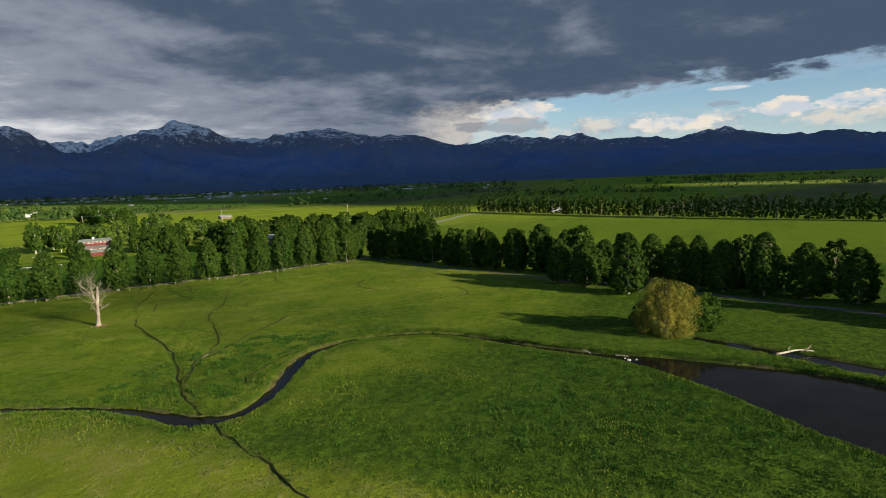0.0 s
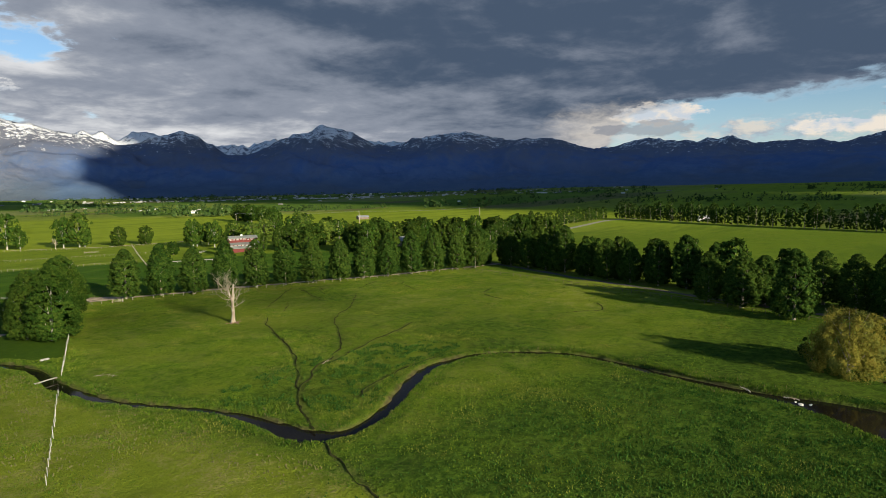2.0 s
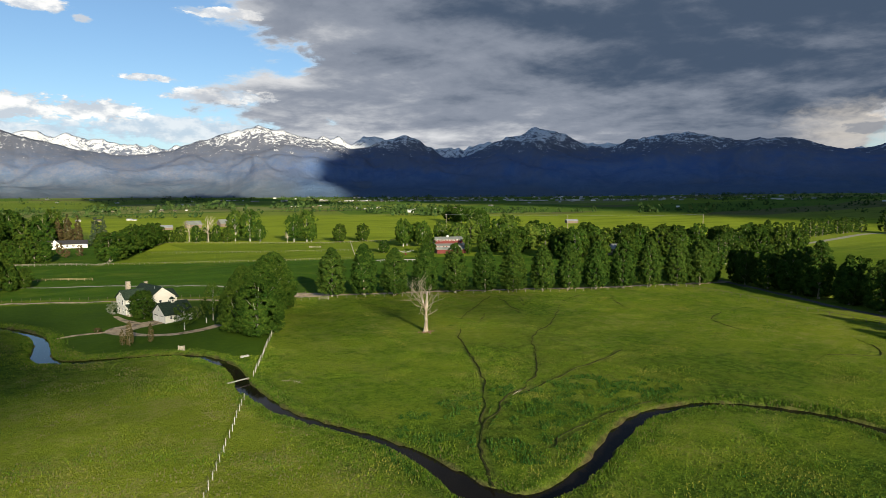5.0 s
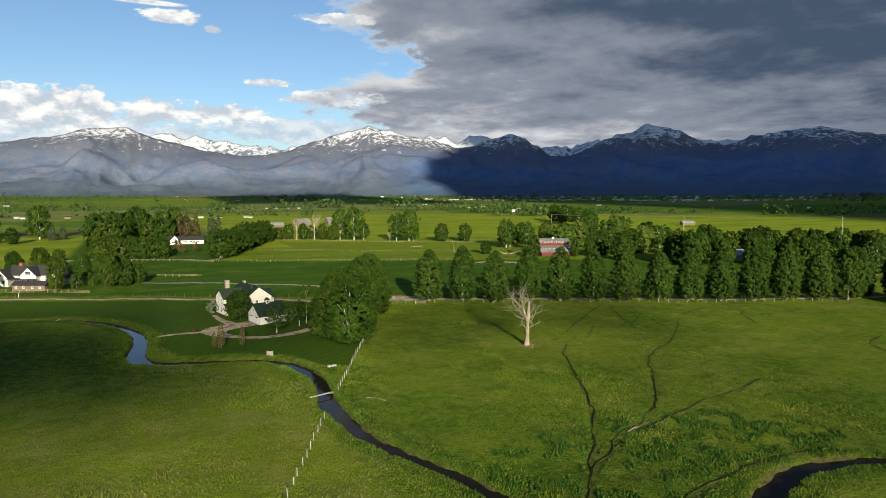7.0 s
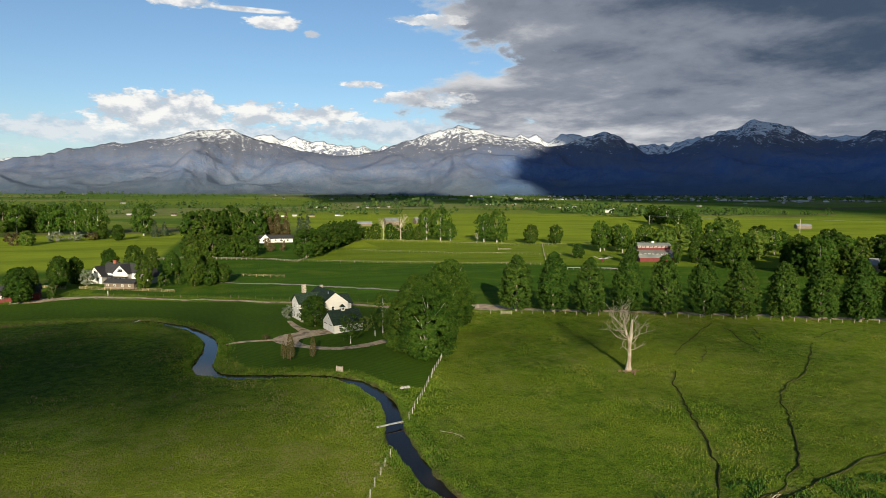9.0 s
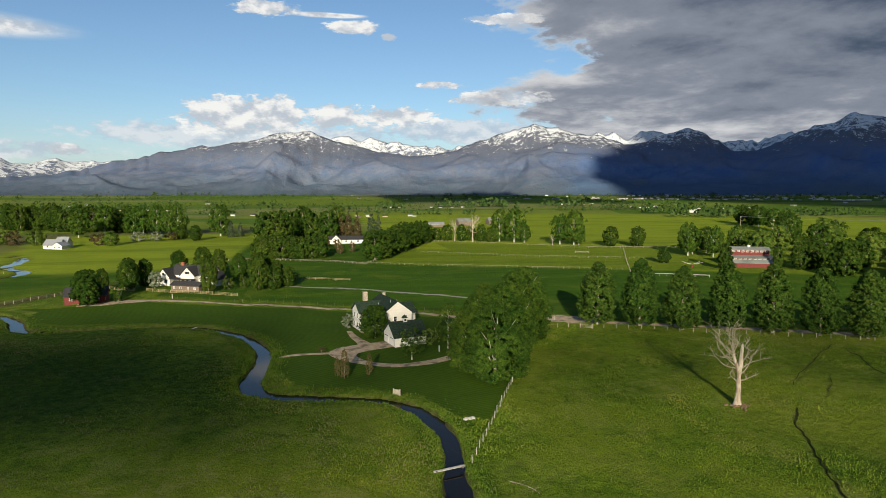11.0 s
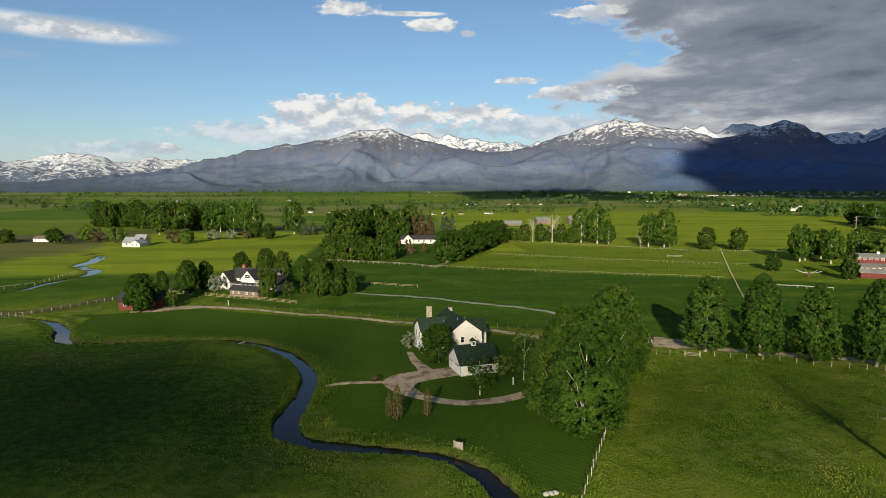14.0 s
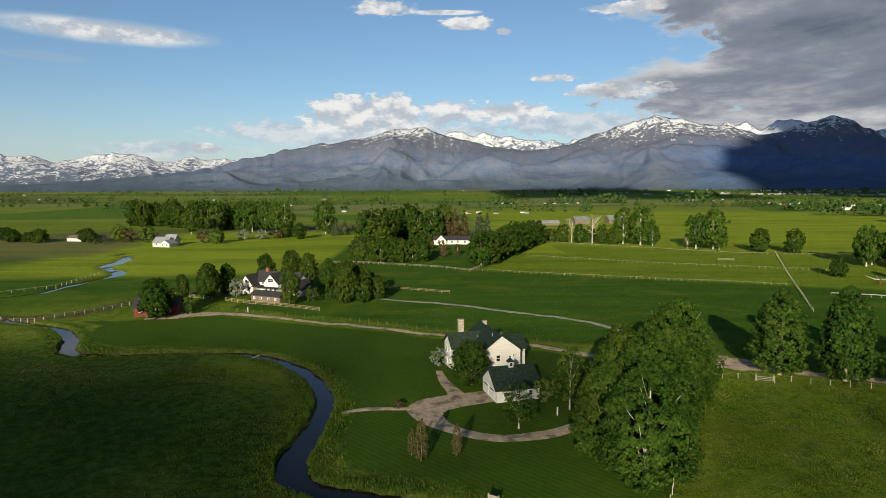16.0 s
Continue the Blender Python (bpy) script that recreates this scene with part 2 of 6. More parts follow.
M_BRICK = material("red_brick", (0.30, 0.10, 0.06), (0.22, 0.075, 0.05), 5.0, 0.9, 0.01, 8.0)
M_REDWOOD = material("barn_red_paint", (0.15, 0.026, 0.022), (0.10, 0.018, 0.016), 1.2, 0.7, 0.01, 4.0, stretch=(3, 3, 0.4))
M_BROWNWOOD = material("weathered_brown_boards", (0.13, 0.095, 0.07), (0.20, 0.155, 0.12), 2.0, 0.85, 0.01, 5.0, stretch=(0.3, 0.3, 5))
M_METALROOF = material("grey_metal_roof", (0.36, 0.37, 0.38), (0.27, 0.28, 0.29), 0.6, 0.45, 0.0, metallic=0.3, stretch=(0.3, 0.3, 0.3))
M_DULLROOF = material("dull_green_grey_roof", (0.15, 0.16, 0.15), (0.21, 0.22, 0.20), 0.6, 0.6, stretch=(0.3, 0.3, 0.3))
M_PALEROOF = material("pale_roof", (0.46, 0.46, 0.45), (0.38, 0.38, 0.38), 0.5, 0.5)
M_TOWN = material("mixed_town_walls", (0.45, 0.44, 0.42), (0.2, 0.19, 0.18), 0.02, 0.7, per_island=0.9)
M_TAN = material("tan_walls", (0.45, 0.36, 0.25), (0.36, 0.28, 0.2), 0.6, 0.8)
M_GLASS = material("dark_window_glass", (0.012, 0.015, 0.02), (0.02, 0.024, 0.03), 1.0, 0.08, spec=0.6)
M_POST = material("pale_fence_wood", (0.42, 0.37, 0.29), (0.3, 0.26, 0.2), 2.0, 0.85, per_object=0.5)
M_WHITEPOST = material("white_fence_paint", (0.54, 0.52, 0.46), (0.38, 0.355, 0.30), 1.5, 0.7, per_object=0.4)
M_RAIL = material("yellowed_rail_wood", (0.42, 0.34, 0.17), (0.32, 0.26, 0.14), 1.5, 0.85)
M_ROCK = material("pale_rock", (0.5, 0.48, 0.44), (0.36, 0.34, 0.3), 2.0, 0.9, 0.05, 4.0)
M_FARWOOD = material("far_tree_leaves", (0.032, 0.064, 0.018), (0.062, 0.105, 0.028), 0.05, 0.8, per_island=0.5, spec=0.05)
M_WIRE = material("steel_wire", (0.4, 0.4, 0.4), (0.3, 0.3, 0.3), 1.0, 0.4, metallic=0.8)
M_DOOR = material("garage_door_paint", (0.76, 0.73, 0.68), (0.68, 0.65, 0.6), 1.0, 0.6)
M_CLOUD = material("cloud_vapour", (0.8, 0.8, 0.8), (0.7, 0.7, 0.7), 0.002, 1.0)


def ground_material():
    mt = bpy.data.materials.new("grass_ground")
    mt.use_nodes = True
    t = mt.node_tree
    g = Graph(t)
    p = t.nodes["Principled BSDF"]
    v = g.n("ShaderNodeNewGeometry").outputs["Position"]
    x, y, z = g.sep(v)

    def att(name):
        node = g.n("ShaderNodeAttribute", attribute_name=name)
        return node.outputs["Fac"]

    lawn, bare, far, dry, lush = att("lawn"), att("bare"), att("far"), att("dry"), att("lush")
    n1, n2, n3, n4 = g.noise(v, 2.0, 5, 0.7), g.noise(v, 0.55, 5, 0.68, 0.3), g.noise(v, 0.045, 5, 0.6, 0.5), g.noise(v, 0.17, 5, 0.66, 0.6)
    n0 = g.noise(v, 6.0, 3, 0.7)
    meadow = g.mix(g.ramp(n2, 0.36, 0.66), (0.072, 0.130, 0.011), (0.142, 0.216, 0.017))
    meadow = g.mix(g.m("MULTIPLY", g.ramp(n3, 0.42, 0.62), 0.6), meadow, (0.195, 0.245, 0.022))
    meadow = g.mix(g.m("MULTIPLY", g.ramp(n4, 0.52, 0.68), 0.6), meadow, (0.040, 0.092, 0.011))
    meadow = g.mix(g.m("MULTIPLY", g.ramp(n1, 0.50, 0.64), 0.65), meadow, (0.028, 0.064, 0.008))
    meadow = g.mix(g.m("MULTIPLY", g.ramp(n0, 0.50, 0.68), 0.5), meadow, (0.215, 0.280, 0.034))
    # lush also carries the extra darkening of the shaded western pasture
    meadow = g.mix(g.m("MULTIPLY", lush, 0.72), meadow, g.mix(g.ramp(n2, 0.38, 0.62), (0.018, 0.050, 0.009), (0.060, 0.122, 0.016)))
    meadow = g.mix(g.m("MULTIPLY", g.ramp(dry, 0.40, 1.0), 0.6), meadow, (0.235, 0.272, 0.026))
    straw = g.m("MULTIPLY", g.ramp(g.noise(g.xyz(x, y, 3.0), 0.16, 7, 0.74, 0.3), 0.47, 0.61), g.m("ADD", 0.3, g.m("MULTIPLY", dry, 0.7)))
    meadow = g.mix(g.m("MULTIPLY", g.m("MULTIPLY", straw, g.ramp(n1, 0.40, 0.60)), g.ramp(lush, 0.0, 1.0, 0.85, 0.2)), meadow, (0.300, 0.275, 0.090))
    # mown grass, with faint mower lanes
    lane = g.n("ShaderNodeTexWave", wave_type="BANDS", bands_direction="DIAGONAL")
    lane.inputs["Scale"].default_value, lane.inputs["Distortion"].default_value = 0.42, 1.6
    g.put(lane.inputs["Vector"], v)
    mown = g.mix(g.m("MULTIPLY", lane.outputs["Fac"], 0.55), (0.040, 0.082, 0.009), (0.072, 0.124, 0.012))
    mown = g.mix(g.ramp(n2, 0.4, 0.75, 0.0, 0.5), mown, (0.080, 0.126, 0.011))
    col = g.mix(lawn, meadow, mown)
    # far farmland: long strips of different crops, their colours paled for distance haze
    vo = g.n("ShaderNodeTexVoronoi")
    vo.inputs["Scale"].default_value = 1.0
    g.put(vo.inputs["Vector"], g.xyz(g.m("MULTIPLY", x, 0.0016), g.m("MULTIPLY", g.m("ADD", y, g.m("MULTIPLY", x, -0.15)), 0.0042), 0.0))
    cr = g.n("ShaderNodeValToRGB")
    cr.color_ramp.interpolation = "CONSTANT"
    stops = ((0.0, (0.180, 0.240, 0.030)), (0.18, (0.090, 0.165, 0.026)), (0.34, (0.215, 0.255, 0.050)), (0.52, (0.120, 0.180, 0.034)), (0.66, (0.240, 0.240, 0.095)), (0.86, (0.150, 0.125, 0.070)))
    while len(cr.color_ramp.elements) < len(stops):
        cr.color_ramp.elements.new(0.5)
    for e, (q, c) in zip(cr.color_ramp.elements, stops):
        e.position, e.color = q, (*c, 1)
    g.put(cr.inputs[0], g.sep(vo.outputs["Color"])[0])
    rows = g.noise(g.xyz(g.m("MULTIPLY", x, 0.012), g.m("MULTIPLY", y, 0.09), 0.0), 1.0, 5, 0.65)
    fields = g.mix(g.ramp(rows, 0.35, 0.7, 0.0, 0.5), cr.outputs[0], (0.110, 0.180, 0.016))
    mid = g.mix(g.ramp(rows, 0.35, 0.7), (0.040, 0.098, 0.010), (0.067, 0.134, 0.013))
    mid = g.mix(g.m("MULTIPLY", g.ramp(n4, 0.48, 0.68), 0.6), mid, (0.034, 0.078, 0.008))
    mid = g.mix(g.m("MULTIPLY", g.ramp(n2, 0.5, 0.72), 0.35), mid, (0.090, 0.140, 0.014))
    fields = g.mix(g.ramp(g.m("ADD", g.m("MULTIPLY", y, 0.9), g.m("ABSOLUTE", x)), 420.0, 700.0), mid, fields)
    crop = g.mix(g.ramp(rows, 0.3, 0.7), (0.275, 0.340, 0.026), (0.220, 0.285, 0.024))
    fields = g.mix(att("hay"), fields, crop)
    fields = g.mix(g.m("MULTIPLY", att("tan"), 0.85), fields, g.mix(g.ramp(n4, 0.4, 0.65), (0.165, 0.165, 0.050), (0.215, 0.195, 0.080)))
    fields = g.mix(g.m("MULTIPLY", g.ramp(g.noise(g.xyz(g.m("MULTIPLY", x, 0.006), g.m("MULTIPLY", y, 0.03), 5.0), 1.0, 6, 0.7), 0.48, 0.62), 0.45), fields, (0.072, 0.128, 0.012))
    fields = g.mix(g.m("MULTIPLY", g.ramp(n3, 0.5, 0.7), 0.3), fields, (0.20, 0.22, 0.03))
    fields = g.mix(g.m("MULTIPLY", g.ramp(n4, 0.47, 0.66), g.ramp(att("hay"), 0.0, 1.0, 0.4, 0.1)), fields, (0.072, 0.128, 0.016))
    fields = g.mix(g.m("MULTIPLY", g.ramp(n2, 0.50, 0.68), g.ramp(att("hay"), 0.0, 1.0, 0.3, 0.1)), fields, (0.060, 0.112, 0.014))
    col = g.mix(far, col, fields)
    earth = g.mix(g.ramp(n2, 0.35, 0.65), (0.060, 0.046, 0.028), (0.120, 0.100, 0.050))
    col = g.mix(bare, col, earth)
    g.put(p.inputs["Base Color"], col)
    p.inputs["Roughness"].default_value, p.inputs["Specular IOR Level"].default_value = 0.95, 0.02
    hgt = g.m("ADD", g.m("MULTIPLY", g.ramp(n2, 0.34, 0.66), g.ramp(lush, 0.0, 1.0, 0.16, 0.36)), g.m("ADD", g.m("MULTIPLY", g.ramp(n1, 0.34, 0.66), 0.15), g.m("MULTIPLY", n0, 0.07)))
    b = g.n("ShaderNodeBump")
    b.inputs["Strength"].default_value = 1.0
    g.put(b.inputs["Distance"], g.m("MULTIPLY", g.m("SUBTRACT", 1.0, g.m("MAXIMUM", g.m("MULTIPLY", lawn, 0.9), g.m("MULTIPLY", far, 0.25))), 1.0))
    g.put(b.inputs["Height"], hgt)
    g.put(p.inputs["Normal"], b.outputs[0])
    return mt


def water_material():
    mt = material("dark_creek_water", (0.009, 0.0075, 0.0055), (0.013, 0.011, 0.008), 0.15, 0.04, 0.004, 1.5, spec=0.08)
    return mt


def mountain_material(name, haze_forest_a, haze_forest_b, rock, line, soft, west=0.0):
    """Forest below, rock above, both tinted blue for haze, snow over the snow line, held in hollows."""
    mt = bpy.data.materials.new(name)
    mt.use_nodes = True
    t = mt.node_tree
    g = Graph(t)
    p = t.nodes["Principled BSDF"]
    geo = g.n("ShaderNodeNewGeometry")
    v = geo.outputs["Position"]
    z = g.sep(v)[2]
    steep = g.sep(geo.outputs["Normal"])[2]
    vx, vy = g.sep(v)[0], g.sep(v)[1]
    n1, n2, n3 = g.noise(v, 0.012, 7, 0.7), g.noise(v, 0.0025, 5, 0.6), g.noise(g.xyz(vx, vy, g.m("MULTIPLY", z, 0.3)), 0.035, 5, 0.7, 0.6)
    n4 = g.noise(v, 0.11, 4, 0.7)
    # west of the cloud shadow, a paler tone: sunlight and haze in the colour
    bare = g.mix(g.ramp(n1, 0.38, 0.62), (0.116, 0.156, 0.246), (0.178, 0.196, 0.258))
    col = g.mix(g.ramp(g.m("SUBTRACT", vx, g.m("MULTIPLY", vy, 0.42)), -250.0, 50.0), bare, g.mix(g.ramp(n1, 0.38, 0.62), haze_forest_a, haze_forest_b))
    col = g.mix(g.m("MULTIPLY", g.ramp(n4, 0.45, 0.65), 0.35), col, haze_forest_a)
    col = g.mix(g.m("MULTIPLY", g.ramp(n2, 0.5, 0.65), 0.45), col, rock)
    col = g.mix(g.ramp(g.m("ADD", z, g.m("MULTIPLY", n1, 200.0)), line - 130, line + 90), col, rock)
    # low slopes: grassland, greyed with blue haze in the colour
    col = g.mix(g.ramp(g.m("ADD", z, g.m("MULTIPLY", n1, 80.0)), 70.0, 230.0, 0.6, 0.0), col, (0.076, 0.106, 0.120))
    mixn = g.m("ADD", g.m("ADD", g.m("MULTIPLY", n1, 0.30), g.m("MULTIPLY", n3, 0.45)), g.m("MULTIPLY", n4, 0.25))
    mixn = g.m("ADD", 0.5, g.m("MULTIPLY", g.m("SUBTRACT", mixn, 0.5), 2.8))
    lim = g.m("ADD", g.m("ADD", mixn, g.m("DIVIDE", g.m("SUBTRACT", z, line), soft)), g.m("MULTIPLY", g.m("SUBTRACT", steep, 0.75), 0.25))
    if west:
        lim = g.m("ADD", lim, g.ramp(vx, -1500.0, -450.0, west, 0.0))
    col = g.mix(g.ramp(lim, 0.53, 0.64), col, (0.66, 0.68, 0.72))
    g.put(p.inputs["Base Color"], col)
    p.inputs["Roughness"].default_value, p.inputs["Specular IOR Level"].default_value = 0.95, 0.05
    b = g.n("ShaderNodeBump")
    b.inputs["Strength"].default_value, b.inputs["Distance"].default_value = 0.7, 11.0
    g.put(b.inputs["Height"], g.noise(v, 0.04, 6, 0.7))
    g.put(p.inputs["Normal"], b.outputs[0])
    return mt


# ---------------------------------------------------------------- mesh helpers
def mesh_np(name, verts, faces, mat, smooth=False):
    """A mesh from arrays: verts (n, 3), faces (m, 3) or (m, 4)."""
    verts, faces = np.asarray(verts, np.float32), np.asarray(faces, np.int32)
    me = bpy.data.meshes.new(name)
    k = faces.shape[1]
    me.vertices.add(len(verts))
    me.vertices.foreach_set("co", verts.ravel())
    me.loops.add(faces.size)
    me.loops.foreach_set("vertex_index", faces.ravel())
    me.polygons.add(len(faces))
    me.polygons.foreach_set("loop_start", np.arange(0, faces.size, k, dtype=np.int32))
    me.polygons.foreach_set("use_smooth", np.full(len(faces), smooth))
    me.update(calc_edges=True)
    me.validate()
    if mat:
        me.materials.append(mat)
    return me


def join_np(pieces):
    vs, fs, n = [], [], 0
    for v, f in pieces:
        vs.append(np.asarray(v, float))
        fs.append(np.asarray(f, int) + n)
        n += len(v)
    return np.concatenate(vs), np.concatenate(fs)


def tube(points, radii, sides=6):
    """A tapered tube along points, as quads; its ends are drawn together."""
    P = np.asarray(points, float)
    d = np.gradient(P, axis=0)
    d /= np.linalg.norm(d, axis=1)[:, None] + 1e-9
    ref = np.where(np.abs(d[:, 2:3]) > 0.9, np.array([[1.0, 0, 0]]), np.array([[0, 0, 1.0]]))
    u = np.cross(d, ref)
    u /= np.linalg.norm(u, axis=1)[:, None]
    w = np.cross(d, u)
    a = np.arange(sides) * 2 * math.pi / sides
    ring = np.cos(a)[None, :, None] * u[:, None] + np.sin(a)[None, :, None] * w[:, None]
    V = (P[:, None] + ring * np.asarray(radii, float)[:, None, None]).reshape(-1, 3)
    i, j = np.meshgrid(np.arange(len(P) - 1), np.arange(sides), indexing="ij")
    k = (j + 1) % sides
    F = np.stack([i * sides + j, i * sides + k, (i + 1) * sides + k, (i + 1) * sides + j], -1).reshape(-1, 4)
    top = np.arange(sides)[None] + (len(P) - 1) * sides
    if sides == 4:
        F = np.concatenate([F, top])
    elif sides == 6:
        F = np.concatenate([F, top[:, [0, 1, 2, 3]], top[:, [0, 3, 4, 5]]])
    return V, F


def boxes_np(rows):
    """Boxes as quads: rows of centre x, y, z, size x, y, z, turn in degrees."""
    s = np.array([(-1, -1, -1), (1, -1, -1), (1, 1, -1), (-1, 1, -1), (-1, -1, 1), (1, -1, 1), (1, 1, 1), (-1, 1, 1)]) / 2
    f = np.array([(0, 3, 2, 1), (4, 5, 6, 7), (0, 1, 5, 4), (1, 2, 6, 5), (2, 3, 7, 6), (3, 0, 4, 7)])
    out = []
    for x, y, z, sx, sy, sz, turn in rows:
        c, n = math.cos(radians(turn)), math.sin(radians(turn))
        q = s * (sx, sy, sz)
        out.append((np.stack([q[:, 0] * c - q[:, 1] * n + x, q[:, 0] * n + q[:, 1] * c + y, q[:, 2] + z], 1), f))
    return join_np(out)


def part(name, me, parent, label=""):
    ob = new(name, me)
    ob.parent = parent
    if label:
        ob["label"] = label
    return ob


def thing(name, label, category, m=None, group="", kind=""):
    ob = new(name)
    ob.empty_display_size = 0.5
    if m is not None:
        ob.matrix_basis = m
    return tagged(ob, label, category, group, kind)


def smooth_line(pts, step=2.0):
    """A rounded line through the points (Catmull-Rom), resampled evenly; any number of columns."""
    P = np.asarray(pts, float)
    P = np.concatenate([2 * P[:1] - P[1:2], P, 2 * P[-1:] - P[-2:-1]])
    out = []
    for i in range(1, len(P) - 2):
        n = max(2, int(np.linalg.norm((P[i + 1] - P[i])[:2]) / step))
        t = (np.arange(n) / n)[:, None]
        a, b, c, d = P[i - 1], P[i], P[i + 1], P[i + 2]
        out.append(0.5 * (2 * b + (c - a) * t + (2 * a - 5 * b + 4 * c - d) * t ** 2 + (3 * b - a - 3 * c + d) * t ** 3))
    out.append(P[-2:-1])
    return np.concatenate(out)


def line_distance(px, py, line):
    """Distance of points from a line, and the value of its third column there."""
    best, val = np.full(px.shape, 1e9), np.zeros(px.shape)
    for k in range(len(line) - 1):
        ax, ay = line[k, :2]
        bx, by = line[k + 1, :2]
        dx, dy = bx - ax, by - ay
        near = (px > min(ax, bx) - 60) & (px < max(ax, bx) + 60) & (py > min(ay, by) - 60) & (py < max(ay, by) + 60)
        if not near.any():
            continue
        qx, qy = px[near], py[near]
        t = np.clip(((qx - ax) * dx + (qy - ay) * dy) / (dx * dx + dy * dy + 1e-9), 0, 1)
        d = np.hypot(qx - ax - t * dx, qy - ay - t * dy)
        old = best[near]
        hit = d < old
        w = line[k, 2] + t * (line[k + 1, 2] - line[k, 2]) if line.shape[1] > 2 else t * 0
        vv = val[near]
        vv[hit] = w[hit]
        old[hit] = d[hit]
        best[near], val[near] = old, vv
    return best, val


def value_noise(x, y, size, seed):
    """Smooth random heights in -1..1 on a plan."""
    rs = np.random.RandomState(seed)
    tab = rs.uniform(-1, 1, (128, 128))
    x, y = np.asarray(x) / size, np.asarray(y) / size
    i, j = np.floor(x).astype(int), np.floor(y).astype(int)
    u, v = x - i, y - j
    u, v = u * u * (3 - 2 * u), v * v * (3 - 2 * v)
    g = lambda a, b: tab[(i + a) % 128, (j + b) % 128]
    return (g(0, 0) * (1 - u) + g(1, 0) * u) * (1 - v) + (g(0, 1) * (1 - u) + g(1, 1) * u) * v


# ---------------------------------------------------------------- ground, creek
CREEK = smooth_line([(-136, 200, 2.8), (-112, 188.5, 2.8), (-100, 175, 3.3), (-96.4, 167.5, 3.5), (-92.1, 160.8, 3.2), (-86, 158.3, 2.9), (-79, 157.6, 2.8), (-66, 159.2, 2.6), (-51.2, 158.6, 2.7), (-44, 156.2, 2.8),
                     (-38.3, 151.9, 2.8), (-31.5, 144, 2.9), (-25.7, 133.6, 2.8), (-22.4, 120.3, 2.6), (-22.4, 108, 2.9), (-23.1, 98, 3.7), (-22, 92, 3.6), (-18.8, 88.4, 3.2), (-13.8, 86.3, 3.0), (-7, 84.6, 2.6),
                     (-1, 82.8, 2.4), (4, 80, 2.4), (7.5, 76, 2.9), (9.6, 70.6, 3.1), (11.3, 62.5, 2.1), (10.8, 55.5, 1.8), (10.0, 50.3, 1.9), (8.9, 44.2, 3.2), (9.2, 38.5, 2.4), (9.5, 32, 2.0), (10, 26.5, 2.1), (11.8, 20.2, 1.7), (15.2, 11.5, 1.5)])
CREEK_EAST = smooth_line([(15.2, 11.5, 1.5), (16.8, 7, 1.5), (18.2, 1, 1.9), (19.2, -5.4, 2.5), (18.9, -13, 3.8), (19.4, -19, 4.6), (22.2, -22.2, 3.0), (26, -23.1, 2.3), (30.7, -22.6, 2.1), (38.6, -20, 2.3), (44, -17.6, 2.5),
                          (52, -14.4, 3.0), (59.5, -12.1, 3.0), (67.6, -12.7, 2.5), (74.5, -15.2, 2.4), (80, -20.3, 2.5), (84, -27, 2.6), (86, -35, 2.7), (84, -46, 2.8), (81, -56, 3.0), (79, -66, 3.3), (77.6, -76, 3.6),
                          (76.4, -84, 7.6), (73, -93, 13.6), (69.5, -102, 20.4), (64, -112, 26.2), (57, -121, 30), (49, -132, 33), (38, -146, 33)])
CREEK = np.concatenate([CREEK[:-1], CREEK_EAST])
CREEK_FAR = smooth_line([(-300, 150, 6), (-220, 195, 5), (-160.5, 242.7, 4), (-154.4, 262, 4), (-152.3, 285, 5), (-149.5, 295, 8), (-154, 311, 8), (-170.5, 329.5, 7), (-175, 353, 9), (-182, 379.5, 7), (-200, 400, 4)], 4)
CREEK_FAR[:, 2] *= 0.62
CREEK_JOIN = smooth_line([(-136, 200, 4), (-160, 205, 4), (-210, 192, 4)], 4)
BACKWATER = smooth_line([(99, -92, 1.5), (95, -100, 2.2), (91, -108, 3.0), (88, -114, 4.0), (84, -120, 5), (78, -130, 6)])
